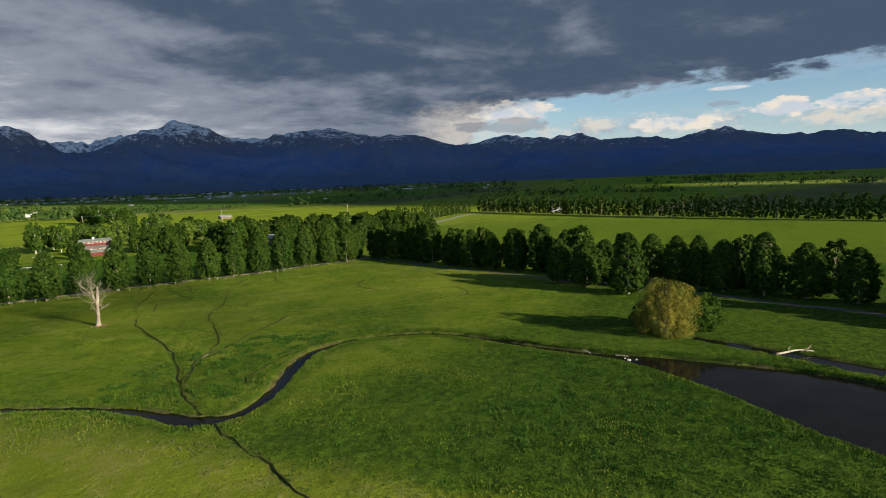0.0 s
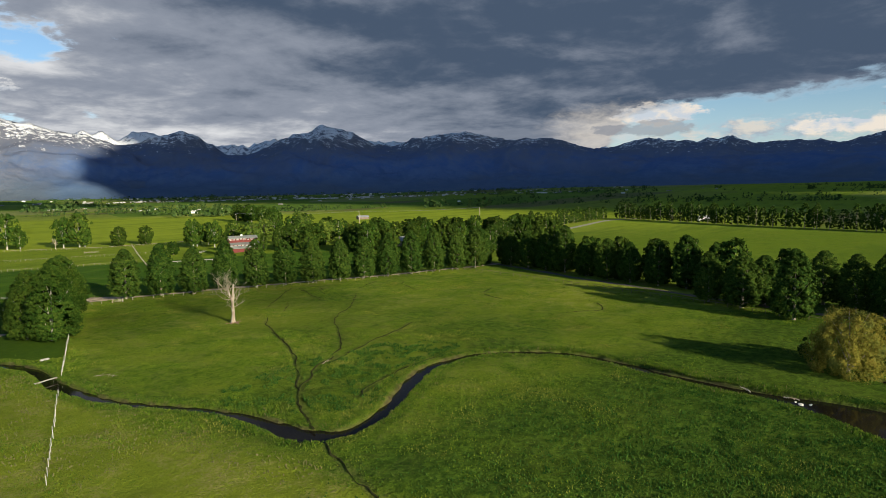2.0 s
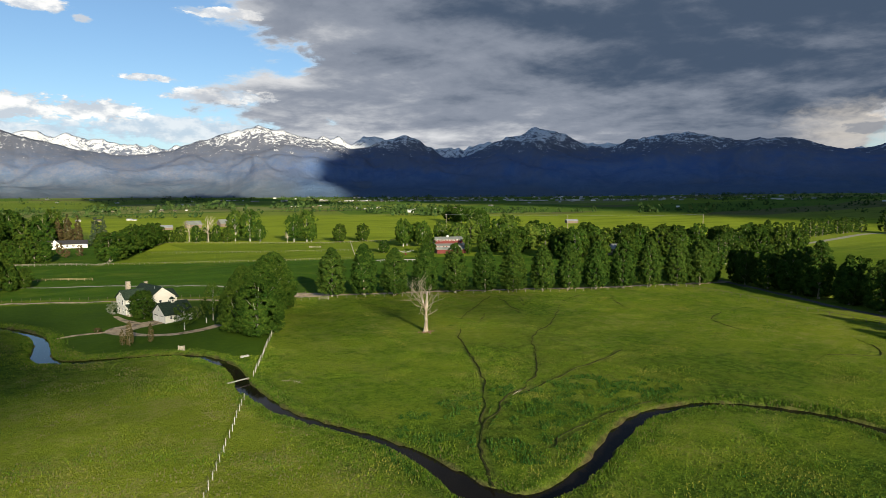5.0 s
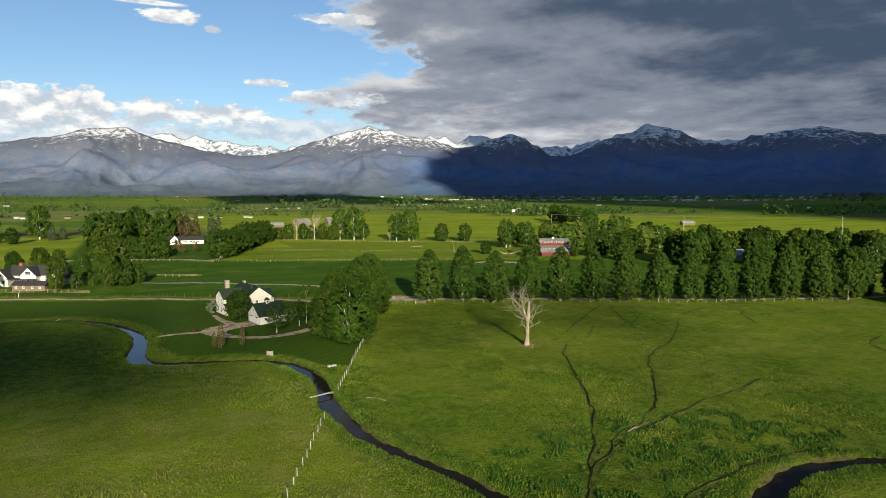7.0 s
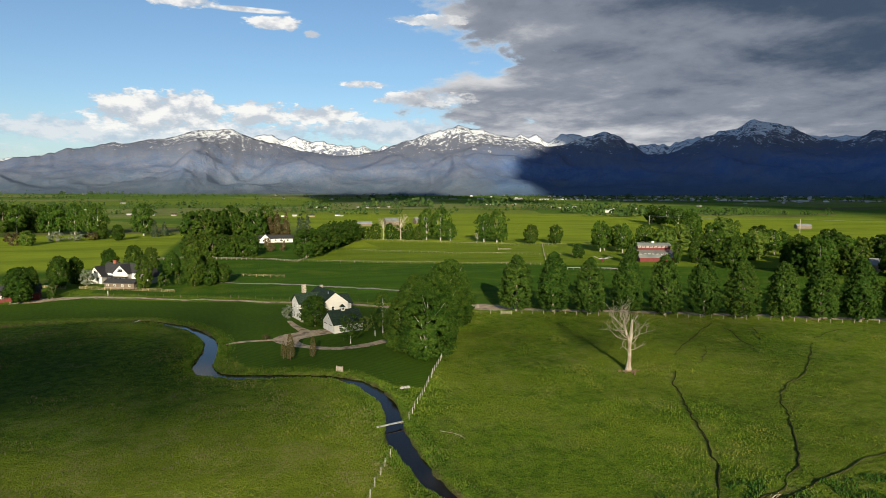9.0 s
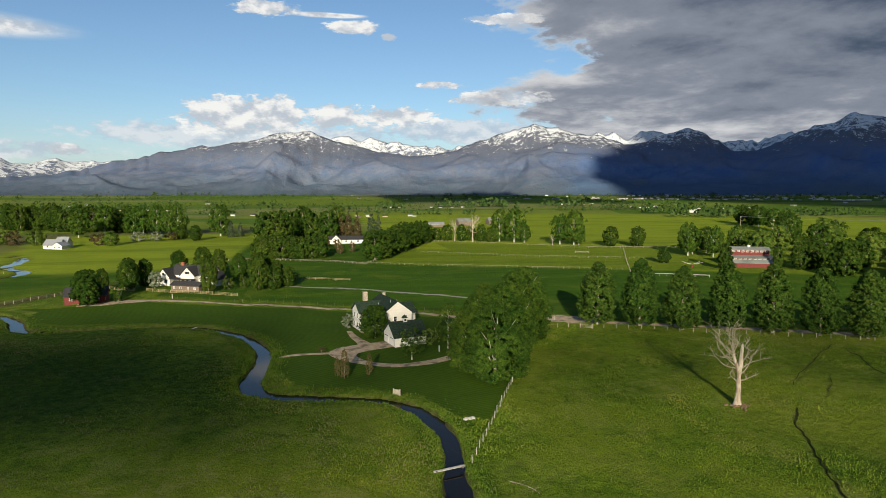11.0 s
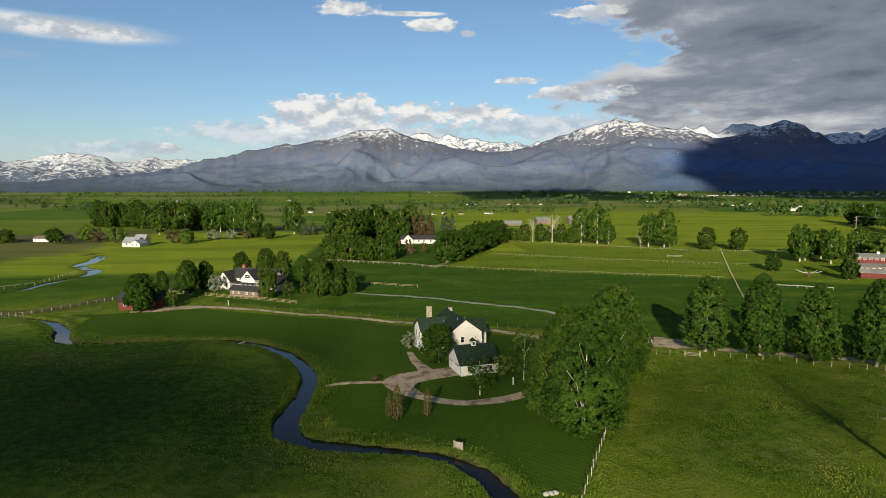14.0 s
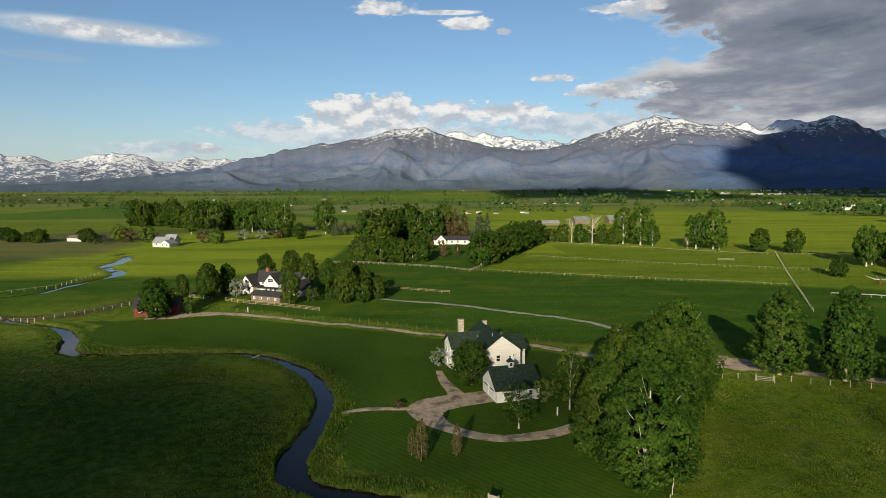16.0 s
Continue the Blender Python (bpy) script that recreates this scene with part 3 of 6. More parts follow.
TRACKS = [smooth_line(p) for p in (
    [(75, 61, .7), (69, 53, .7), (62.7, 42.6, .8), (57, 31.7, .8), (52, 22.7, .8), (46.7, 15.6, .8), (41.2, 8, .8), (35.6, 2.1, .9), (29.6, -5, .9), (24.5, -13, 1), (21.2, -18, 1.2)],
    [(128, 74, .4), (108.8, 57.4, .5), (98, 50, .5), (86, 43.3, .6), (78, 34, .7), (70.2, 25.4, .7), (64.6, 19.3, .7), (56.9, 13, .7), (48.4, 9.4, .7), (40.8, 4.6, .7), (33, -1, .7)],
    [(94, 20.3, .7), (82.6, 16.3, .7), (69.8, 14.1, .7), (60.7, 12.3, .7), (50.3, 9.5, .7)],
    [(36, -13.5, .6), (42.6, -11.3, .7), (49, -9, .7), (59.4, -7.8, .7), (68, -8.4, .5)],
    [(19, -24, 1.0), (17, -26, .9), (13.2, -33.7, .8), (10.2, -40, .8), (6.3, -46, .8), (3.7, -51.6, .8), (-2, -62, .8)],
    [(121.2, 98.7, .4), (113.9, 85.6, .5), (108.9, 75.8, .5), (106.2, 69.7, .35)],
    [(119.8, 101.7, .4), (105.7, 90.6, .5), (96.2, 83.2, .5), (85.3, 73.8, .35)],
    [(128, 94.9, .4), (120.1, 85.6, .5), (116.8, 79.8, .35)],
    [(149.3, 84.1, .4), (138, 79.3, .5), (132.3, 77.1, .35)],
    [(97.9, 77.9, .4), (88.4, 68, .5), (84.6, 64.9, .35)],
    [(156.1, 75, .4), (147.6, 65.9, .5), (139.9, 54.5, .4)],
    [(158, 33, .6), (148, 29, .6), (143, 24, .5), (139, 15, .4)],
    [(152, -10, .6), (144, -18, .6), (137, -19, .5), (128, -12, .4)])]


def base_height(x, y):
    """The lie of the land: flat by the camera, rising very slowly far off, more in the east."""
    r = np.hypot(x, y)
    a = np.degrees(np.arctan2(x, y))
    rise = np.clip((r - 900) / 2600, 0, 1.5)
    east = np.clip((a - 45) / 25, 0, 1)
    east = east * east * (3 - 2 * east)
    return rise ** 1.25 * (34 + 14 * east)


def ground_height(x, y):
    """Everything that shapes the near ground."""
    x, y = np.asarray(x, float), np.asarray(y, float)
    r = np.hypot(x - 20, y - 40)
    near = np.clip(1 - (r - 260) / 300, 0, 1)
    z = base_height(x, y)
    z = z + near * (0.16 * value_noise(x, y, 7, 1) + 0.20 * value_noise(x, y, 19, 2))
    lawn = lawn_mask(x, y)
    z = z + near * (1 - lawn) * (0.06 * value_noise(x, y, 1.7, 3) + 0.08 * value_noise(x, y, 3.1, 4))
    return z


def carve(x, y, z):
    for line, depth in ((CREEK, 1.7), (CREEK_FAR, 1.6), (CREEK_JOIN, 1.4), (BACKWATER, 1.3)):
        d, w = line_distance(x, y, line)
        edge = d - w / 2 + 0.5 * value_noise(x, y, 2.3, 9)
        s = np.clip((1.0 - edge) / 1.7, 0, 1)
        z = z - depth * s * s * (3 - 2 * s)
    return z


def lawn_mask(x, y):
    """Mown ground round the white house: from the creek's bank to the lane, and west to the shed."""
    x, y = np.asarray(x, float), np.asarray(y, float)
    lane_y = np.interp(x, [-110, -70, -30, 0, 27, 55], [196, 204, 187, 172, 157, 140])
    bank_y = np.interp(x, [-130, -100, -97, -80, -60, -40, -26, -19, -14, -2, 10, 14, 20], [205, 190, 172, 163, 163.5, 159, 140, 108, 92.5, 88.5, 81, 70, 66])
    fence_x = np.interp(y, [50, 135], [12.5, 53])
    m = np.clip((lane_y - y) / 2, 0, 1) * np.clip((y - bank_y) / 1.5, 0, 1) * np.clip((fence_x - x) / 1.0, 0, 1) * np.clip((x + 118) / 4, 0, 1)
    return m


def build_ground():
    def axis(lo, hi, step, end):
        a = list(np.arange(lo, hi, step))
        s, p = step, hi
        while p < end:
            a.append(p)
            s = min(s * 1.05, 90)
            p += s
        s, p = step * 1.05, lo - step
        left = []
        while p > -end:
            left.append(p)
            s = min(s * 1.05, 90)
            p -= s
        return np.array(left[::-1] + a)

    xs, ys = axis(-142, 112, 1.0, 4900), axis(-112, 206, 1.0, 4900)
    X, Y = np.meshgrid(xs, ys, indexing="ij")
    x, y = X.ravel(), Y.ravel()
    z = carve(x, y, ground_height(x, y))
    dry = np.clip(0.35 + 0.6 * value_noise(x, y, 38, 21) + 0.25 * value_noise(x, y, 90, 22), 0, 1)
    bare, lush = np.zeros_like(x), np.zeros_like(x)
    for k, tr in enumerate(TRACKS):
        wig = tr.copy()
        wig[:, 0] += 0.8 * value_noise(tr[:, 0], tr[:, 1], 4, 30 + k)
        wig[:, 1] += 0.8 * value_noise(tr[:, 0], tr[:, 1], 4, 40 + k)
        d, w = line_distance(x, y, wig)
        s = np.clip((0.62 * w - d) / 0.45 + 0.25, 0, 1)
        z = z - 0.14 * s * (w > 0)
        bare = np.maximum(bare, s * 0.35)
    for line in (CREEK, CREEK_FAR, CREEK_JOIN, BACKWATER):
        d, w = line_distance(x, y, line)
        e = d - w / 2
        bare = np.maximum(bare, np.clip((0.9 - e) / 0.8, 0, 1))
        lush = np.maximum(lush, np.clip(1 - np.abs(e - 2.5) / (2.5 + 2.0 * value_noise(x, y, 11, 6)), 0, 1))
    south = np.clip((-24 - y - 0.2 * (x - 20) + 6 * value_noise(x, y, 15, 14)) / 14, 0, 1) * np.clip((x - 4) / 14, 0, 1)
    # west: rough grass, its colour darkened to deepen the cloud's shade
    west = np.clip((np.interp(y, [60, 90, 110, 130, 150], [2, -10, -18, -28, -48]) - x) / 12, 0, 1) * np.clip((y - 62) / 20, 0, 1) * np.clip((168 - y) / 10, 0, 1)
    inner = np.clip(1.15 - ((x - 45) / 34) ** 2 - ((y + 2) / 15) ** 2 + 0.4 * value_noise(x, y, 7, 19), 0, 1)
    green = np.clip((x - 52) / 18, 0, 1) * np.clip((130 - x) / 25, 0, 1) * np.clip((104 - y) / 16, 0, 1) * np.clip((y + 28) / 10, 0, 1) * (0.72 + 0.3 * value_noise(x, y, 14, 20))
    lush = np.maximum(np.maximum(lush, np.maximum(0.75 * inner, green)), np.maximum(0.9 * south, 0.9 * west))
    dry = np.clip(dry - 0.25 * west - 0.7 * south + 0.85 * np.clip((14 - x) / 10, 0, 1) * np.clip((62 - y) / 15, 0, 1), 0, 1)
    soil, w = line_distance(x, y, smooth_line([(-150, 208, 3), (-130, 201, 5), (-118, 206, 6), (-110, 222, 4), (-101, 243, 3), (-95, 262, 2)], 4))
    bare = np.maximum(bare, 0.7 * np.clip((w - soil + 1.5 * value_noise(x, y, 5, 12)) / 2, 0, 1))
    r = np.hypot(x - 20, y - 40)
    far = np.clip((r - 215 + 20 * value_noise(x, y, 40, 8)) / 60, 0, 1)
    north = np.interp(x, [-90, -66, -29, 0, 28, 55, 74, 125, 200, 228], [222, 212, 196, 181, 165, 155, 147, 125, 90, 80])
    far = np.maximum(far, np.clip((y - north + 1.5 * value_noise(x, y, 6, 18)) / 3, 0, 1) * (x > -70) * (x < 235))
    hay = np.clip((y - 395 + 0.42 * x - 60 * (x > 78)) / 25, 0, 1) * np.clip((1150 - np.hypot(x, y)) / 120, 0, 1) * np.clip((x - 40) / 10, 0, 1)
    hay = np.maximum(hay, np.clip((y - 300 - 0.1 * x) / 15, 0, 1) * np.clip((600 - y) / 15, 0, 1) * np.clip((x + 235) / 20, 0, 1) * np.clip((-58 - x) / 5, 0, 1))
    hay = np.maximum(hay, 0.6 * np.clip((y - 298 + 0.43 * (x - 40)) / 5, 0, 1) * np.clip((x - 15 - 0.41 * (y - 305)) / 5, 0, 1) * np.clip((480 - y) / 10, 0, 1))
    hay = np.maximum(hay, 0.4 * np.clip((x - 235) / 15, 0, 1) * np.clip((670 - x) / 20, 0, 1) * np.clip((130 - y) / 20, 0, 1) * np.clip((y + 260) / 20, 0, 1))
    tan = np.clip((x + 350) / 12, 0, 1) * np.clip((-206 - x + 4 * value_noise(x, y, 9, 17)) / 6, 0, 1) * np.clip((y - 384 + 0.15 * (x + 270)) / 6, 0, 1) * np.clip((486 - y - 0.4 * (x + 270)) / 6, 0, 1)
    nx, ny = len(xs), len(ys)
    i, j = np.meshgrid(np.arange(nx - 1), np.arange(ny - 1), indexing="ij")
    a = (i * ny + j).ravel()
    F = np.stack([a, a + ny, a + ny + 1, a + 1], 1)
    me = mesh_np("ground", np.stack([x, y, z], 1), F, ground_material(), True)
    for name, vals in (("lawn", lawn_mask(x, y)), ("bare", bare), ("far", far), ("dry", dry), ("lush", lush), ("hay", hay), ("tan", tan)):
        me.attributes.new(name, "FLOAT", "POINT").data.foreach_set("value", vals.astype(np.float32))
    return tagged(new("ground", me), "lush green pasture with cattle tracks and mown lawn", "ground", kind="structure")


build_ground()


def ribbon(name, line, lift, mat, label, category, extra=0.0, over=None, ragged=0.5):
    """A strip along a line, as wide as its third column."""
    L = np.asarray(line)
    d = np.gradient(L[:, :2], axis=0)
    d /= np.linalg.norm(d, axis=1)[:, None]
    nrm = np.stack([-d[:, 1], d[:, 0]], 1)
    cols = 5
    V = []
    for k in range(cols):
        s = (k / (cols - 1) - 0.5)
        w = L[:, 2:3] + extra
        if k in (0, cols - 1) and over is None:
            w = w + ragged * value_noise(L[:, 0], L[:, 1], 3.0, 50 + k)[:, None]
        p = L[:, :2] + nrm * s * w
        zz = np.full(len(p), lift) if over is not None else ground_height(p[:, 0], p[:, 1]) + lift - (0.12 if k in (0, cols - 1) else 0)
        V.append(np.column_stack([p, zz]))
    V = np.stack(V, 1).reshape(-1, 3)
    n = len(L)
    i, j = np.meshgrid(np.arange(n - 1), np.arange(cols - 1), indexing="ij")
    a = (i * cols + j).ravel()
    F = np.stack([a, a + cols, a + cols + 1, a + 1], 1)
    return tagged(new(name, mesh_np(name, V, F, mat, True)), label, category, kind="structure")


# trodden earth, its colour darkened to include the shade of a sunk path
M_RUT = material("trodden_earth_with_shade", (0.028, 0.032, 0.011), (0.056, 0.060, 0.020), 0.8, 0.98, 0.02, 3.0, spec=0.02)
for k, tr in enumerate(TRACKS):
    wig = smooth_line([tuple(p) for p in tr], 0.7)
    wig[:, 0] += 0.9 * value_noise(tr[0, 0] + np.arange(len(wig)) * 0.7, tr[0, 1] + 0 * wig[:, 1], 4.5, 30 + k) + 0.35 * value_noise(wig[:, 0], wig[:, 1], 1.6, 34 + k)
    wig[:, 1] += 0.9 * value_noise(tr[0, 0] + np.arange(len(wig)) * 0.7, tr[0, 1] + 0 * wig[:, 1], 4.5, 40 + k)
    wig[:, 2] = 0.38 * wig[:, 2] * np.clip(0.75 + 0.75 * value_noise(wig[:, 0], wig[:, 1], 4, 44 + k), 0.12, 1.4)
    ribbon("path_cattle", wig, 0.10, M_RUT, "narrow dark cattle path trodden into the meadow", "path", ragged=0.16)
M_WATER = water_material()
ribbon("water_creek", CREEK, -0.68, M_WATER, "dark calm water of a winding meadow creek", "water", 3.0, over=True)
ribbon("water_upper_creek", CREEK_FAR, -0.5, M_WATER, "calm creek water reflecting the sky", "water", 2.0, over=True)
ribbon("water_side_creek", CREEK_JOIN, -0.5, M_WATER, "calm water of a side channel", "water", 2.5, over=True)
ribbon("water_backwater", BACKWATER, -0.5, M_WATER, "still dark backwater beside the pond", "water", 2.5, over=True)

LANE = smooth_line([(-92, 202, 7), (-84, 204, 12), (-76, 206, 9), (-67, 206, 5), (-51, 200, 3.2), (-29, 189.5, 3), (0, 175, 3), (18, 166.5, 3), (28, 159, 3.2), (45, 149, 4), (53, 148.6, 6), (60.5, 147.6, 13), (66.5, 145.4, 13),
                    (75, 139, 5.5), (93, 131, 4), (125, 116, 4), (160, 99, 4), (200, 80, 4.5), (228, 70, 4.5)])
ribbon("road_farm_lane", LANE, 0.07, M_GRAVEL, "pale gravel farm lane between grass verges", "road")
LANE_NORTH = smooth_line([(240, 108, 4), (226, 70, 4), (210, 36, 3.6), (197, 9, 3.6), (187.5, -14, 3.6), (179, -34, 3.6), (172, -52, 3.6), (165, -68, 3.6), (154, -98, 3.8), (147, -112, 4), (138, -130, 4), (122, -156, 4), (100, -190, 4)])
ribbon("road_tree_lane", LANE_NORTH, 0.10, M_SHADE_LANE, "shaded gravel lane beside the poplar row", "road")
ribbon("road_field_track", smooth_line([(-30, 233, 2.4), (-21.8, 231, 2.4), (1, 222, 2.6), (27.8, 203, 2.8), (42.6, 191, 2.8), (51.2, 177.5, 2.8), (54, 165, 2.8), (52, 150, 2.8)]), 0.08, M_PALEDIRT, "narrow pale track across green field", "road")
ribbon("road_far", smooth_line([(400, 165, 6), (467, 152, 6), (540, 160, 7), (640, 172, 7), (690, 150, 7)], 12), 0.15, M_PALEDIRT, "pale dirt road beside a field", "road")
DRIVE = smooth_line([(22, 108.6, 4), (18, 106.2, 4), (14.5, 105, 4), (9, 104.3, 3.8), (4, 106, 4), (0, 109, 4.6), (-3.0, 114, 7.5), (-2.6, 119, 10), (1, 121.8, 9.5), (5, 123.4, 8.5), (9, 124.6, 8)], 1.0)
ribbon("pavement_drive", DRIVE, 0.06, M_GRAVEL, "pale gravel turning loop before the garage", "driveway")
ribbon("pavement_path", smooth_line([(-18.6, 116, 1.2), (-15, 117.6, 1.6), (-10.3, 118.3, 1.8), (-6, 118.6, 2)], 1.0), 0.10, M_GRAVEL, "narrow gravel path over lawn", "path")
ribbon("pavement_walk", smooth_line([(-1, 141, 1.6), (-0.6, 138, 1.8), (0.4, 132.7, 2.3), (1.8, 128, 3.4), (2.6, 124, 4.6)], 1.0), 0.09, M_GRAVEL, "gravel walk to the house porch", "path")


# ---------------------------------------------------------------- mountains
SKYLINE_WEST = [(-50, 0.2), (-34, 0.4), (-26, 0.8), (-20.8, 1.4), (-17.5, 2.1), (-13.4, 3.1), (-10.4, 3.7), (-6.4, 4.3), (-3.4, 5.0), (-0.5, 5.4), (1.0, 4.7), (2.7, 4.2), (5.5, 3.5), (8.7, 3.3),
                (12.2, 3.75), (14.6, 4.5), (16.9, 5.4), (19.5, 5.95), (21.9, 5.5), (25, 4.8), (27, 4.1), (28.6, 4.2), (30.2, 4.75), (32.1, 5.3), (33.2, 4.9)]
SKYLINE_NORTH = [(35.5, 3.5), (37, 3.2), (39.3, 4.2), (40.8, 4.85), (43.9, 5.95), (46.4, 5.2), (48.4, 4.1), (50, 4.0), (52, 4.75), (54.1, 5.1), (56.8, 5.05), (60.6, 4.45), (63.8, 4.5), (66, 3.95),
                 (69.2, 3.15), (72, 2.7), (80, 2.5), (90, 2.6), (100, 2.0), (116, 1.6)]
SKYLINE_EAST = [(60, 2.5), (68, 3.1), (70.5, 3.8), (72.7, 4.3), (75, 3.75), (76.5, 3.7), (79, 3.95), (81, 3.25), (84, 3.4), (87, 3.2), (89.6, 3.75), (91, 3.9), (92.5, 3.45), (96.5, 2.9), (99, 3.05), (102, 2.6), (116, 2.0)]
SKYLINE_BACK = [(-50, 2.2), (-34, 2.3), (-31.5, 2.8), (-30, 2.1), (-26, 2.7), (-22, 2.35), (-19, 2.5), (-15.7, 2.8), (-12, 2.7), (-5, 3.4), (1.2, 4.5), (2.7, 4.95), (3.8, 4.6), (4.8, 4.85), (6.2, 4.3), (8.0, 4.1), (12, 3.95),
                (20, 4.5), (26.2, 5.15), (27.2, 4.7), (29.4, 5.15), (31, 4.6), (36, 4.1), (38.5, 4.5), (44, 4.5), (49, 4.45), (58, 4.3), (66, 3.4), (116, 1)]
VIEW = (-20.0, -45.0, 39.0)


def fractal(x, y, size, seed, octaves=5, ridged=False):
    total, amp, norm = 0, 1.0, 0
    for k in range(octaves):
        v = value_noise(x, y, size / 2 ** k, seed + k)
        total = total + amp * ((1 - 2 * np.abs(v)) if ridged else v)
        norm += amp
        amp *= 0.52
    return total / norm


def mountains(name, skyline, r_foot, r_crest, r_back, mat, label, seed, rough_el):
    S = np.array(skyline)
    az = np.arange(S[0, 0], 115.9, 0.14)
    crest_el = np.interp(az, S[:, 0], S[:, 1])
    soft = np.exp(-0.5 * (np.arange(-60, 61) * 0.14 / 2.2) ** 2)
    low_el = np.convolve(np.pad(crest_el, 60, "edge"), soft / soft.sum(), "valid")
    crest_el = crest_el + rough_el * (fractal(az * 1.0, az * 0, 1.7, seed, 5, True) - 0.2)
    rows = np.concatenate([np.linspace(r_foot, r_crest, 40), np.linspace(r_crest, r_back, 8)[1:]])
    A, Rr = np.meshgrid(np.radians(az), rows, indexing="ij")
    x, y = VIEW[0] + Rr * np.sin(A), VIEW[1] + Rr * np.cos(A)
    foot = base_height(x, y) - 4
    s = np.clip((Rr - r_foot) / (r_crest - r_foot), 0, 1)
    rise = VIEW[2] + r_crest * np.tan(np.radians(np.stack([low_el, crest_el])))
    keep = np.clip((s - 0.35) / 0.65, 0, 1) ** 1.5
    crest = rise[0][:, None] * (1 - keep) + rise[1][:, None] * keep
    # spurs run down from the crest, with hollows between them
    wx, wy = x + 160 * value_noise(x, y, 420, seed + 9), y + 160 * value_noise(x, y, 420, seed + 10)
    spur = 1.5 * fractal(wx, wy, 620, seed + 20, 5, True) - 0.2
    body = s ** 1.35
    z = foot + (crest - foot) * (body + 0.20 * spur * np.sin(np.pi * np.clip(s, 0, 1)) ** 1.1)
    back = np.clip((Rr - r_crest) / (r_back - r_crest), 0, 1)
    z = z - back * 0.8 * (crest - foot)
    line = VIEW[2] + (crest - VIEW[2]) * Rr / r_crest
    z = np.where(s < 0.985, np.minimum(z, line * 0.985), z)
    n, m = x.shape
    i, j = np.meshgrid(np.arange(n - 1), np.arange(m - 1), indexing="ij")
    a = (i * m + j).ravel()
    F = np.stack([a, a + m, a + m + 1, a + 1], 1)
    me = mesh_np(name, np.stack([x.ravel(), y.ravel(), z.ravel()], 1), F, mat, True)
    return tagged(new(name, me), label, "mountain", kind="structure")


# forest and rock colours carry the blue of distance haze
HAZE_FOREST_A, HAZE_FOREST_B = (0.066, 0.128, 0.295), (0.098, 0.158, 0.305)
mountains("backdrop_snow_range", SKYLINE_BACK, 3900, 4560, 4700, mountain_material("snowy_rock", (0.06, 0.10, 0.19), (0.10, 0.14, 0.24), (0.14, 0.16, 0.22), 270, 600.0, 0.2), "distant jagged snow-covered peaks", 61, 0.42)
mountains("backdrop_east_range", SKYLINE_EAST, 3500, 4380, 4560, mountain_material("eastern_slopes", HAZE_FOREST_A, HAZE_FOREST_B, (0.125, 0.140, 0.190), 330, 420.0), "blue forested ridge with snow-dusted summits", 66, 0.26)
mountains("backdrop_front_range", SKYLINE_WEST + SKYLINE_NORTH, 3050, 4150, 4420, mountain_material("hazy_forested_slopes", HAZE_FOREST_A, HAZE_FOREST_B, (0.125, 0.135, 0.175), 372, 480.0), "forested mountains with snow-streaked summits", 62, 0.24)


# ---------------------------------------------------------------- clouds whose shadows lie on the land
def cloud(footprint, altitude, cell, seed, label, box, depth=0.05):
    """A lumpy cloud that lies towards the sun from the land it shades. footprint(x, y) is positive where its shadow falls."""
    k = altitude / toward_sun.z
    x0, x1, y0, y1 = box
    xs, ys = np.arange(x0, x1, cell), np.arange(y0, y1, cell)
    X, Y = np.meshgrid(xs, ys, indexing="ij")
    f = footprint(X, Y) + 0.9 * fractal(X, Y, cell * 14, seed, 5) + 0.1 * np.random.RandomState(seed).uniform(-1, 1, X.shape)
    V = []
    on = f > 0
    for i, j in zip(*np.nonzero(on)):
        th = altitude * depth * (0.3 + min(1.0, f[i, j])) * (1 + 0.4 * math.sin(i * 1.3 + j * 2.1))
        cx, cy = xs[i] + toward_sun.x * k, ys[j] + toward_sun.y * k
        V.append((cx, cy, altitude, cell * 1.04, cell * 1.04, th, 0))
    v, q = boxes_np(V)
    return tagged(new("cloud", mesh_np("cloud", v, q, M_CLOUD)), label, "cloud", kind="stuff")


def deck_shadow(x, y):
    a, r = np.degrees(np.arctan2(x, y)), np.hypot(x, y)
    start = np.interp(a, [20, 33, 45, 60, 80, 110], [2900, 2100, 1500, 1050, 820, 700])
    edge = np.interp(y, [0, 2860, 5300, 7000], [300, 1230, 1960, 2300])
    v = np.minimum((r - start) / 400, (x - edge - 190 + 520 * fractal(x, y, 1300, 83, 4)) / 420)
    v = np.where(a > 76, np.minimum(v, (np.abs(r - 1750) - 190) / 120), v)
    return np.clip(v, -1.5, 1.5)


def thin_cloud(x, y):
    """Unseen broken cloud added to dim the land: dense over the western pasture, thin over lawn, house and meadow."""
    rs = np.random.RandomState(8)
    edge = np.interp(y, [40, 75, 90, 110, 130, 150], [8, 4, -10, -18, -28, -48])
    west = np.minimum(np.minimum((edge - x) / 12, (165 - y) / 14), np.minimum((x + 420) / 30, (y - 38) / 48)).clip(0, 1)
    lawn = np.minimum(np.minimum((60 - x) / 20, (178 - y) / 20), np.minimum((x + 120) / 30, (y - 76 - 0.2 * x) / 16)).clip(0, 1)
    mead = np.minimum(np.minimum((x - 48) / 10, (y - 78) / 14), np.minimum((128 - y) / 10, (150 - x) / 20)).clip(0, 1)
    cover = np.maximum(np.maximum(0.98 * west, 0.32 * lawn), 0.55 * mead)
    return np.where(rs.rand(*x.shape) < cover, 3.0, -3.0)


cloud(deck_shadow, 3000, 70, 71, "broad grey cloud deck overhead", (600, 5600, -1300, 6500))
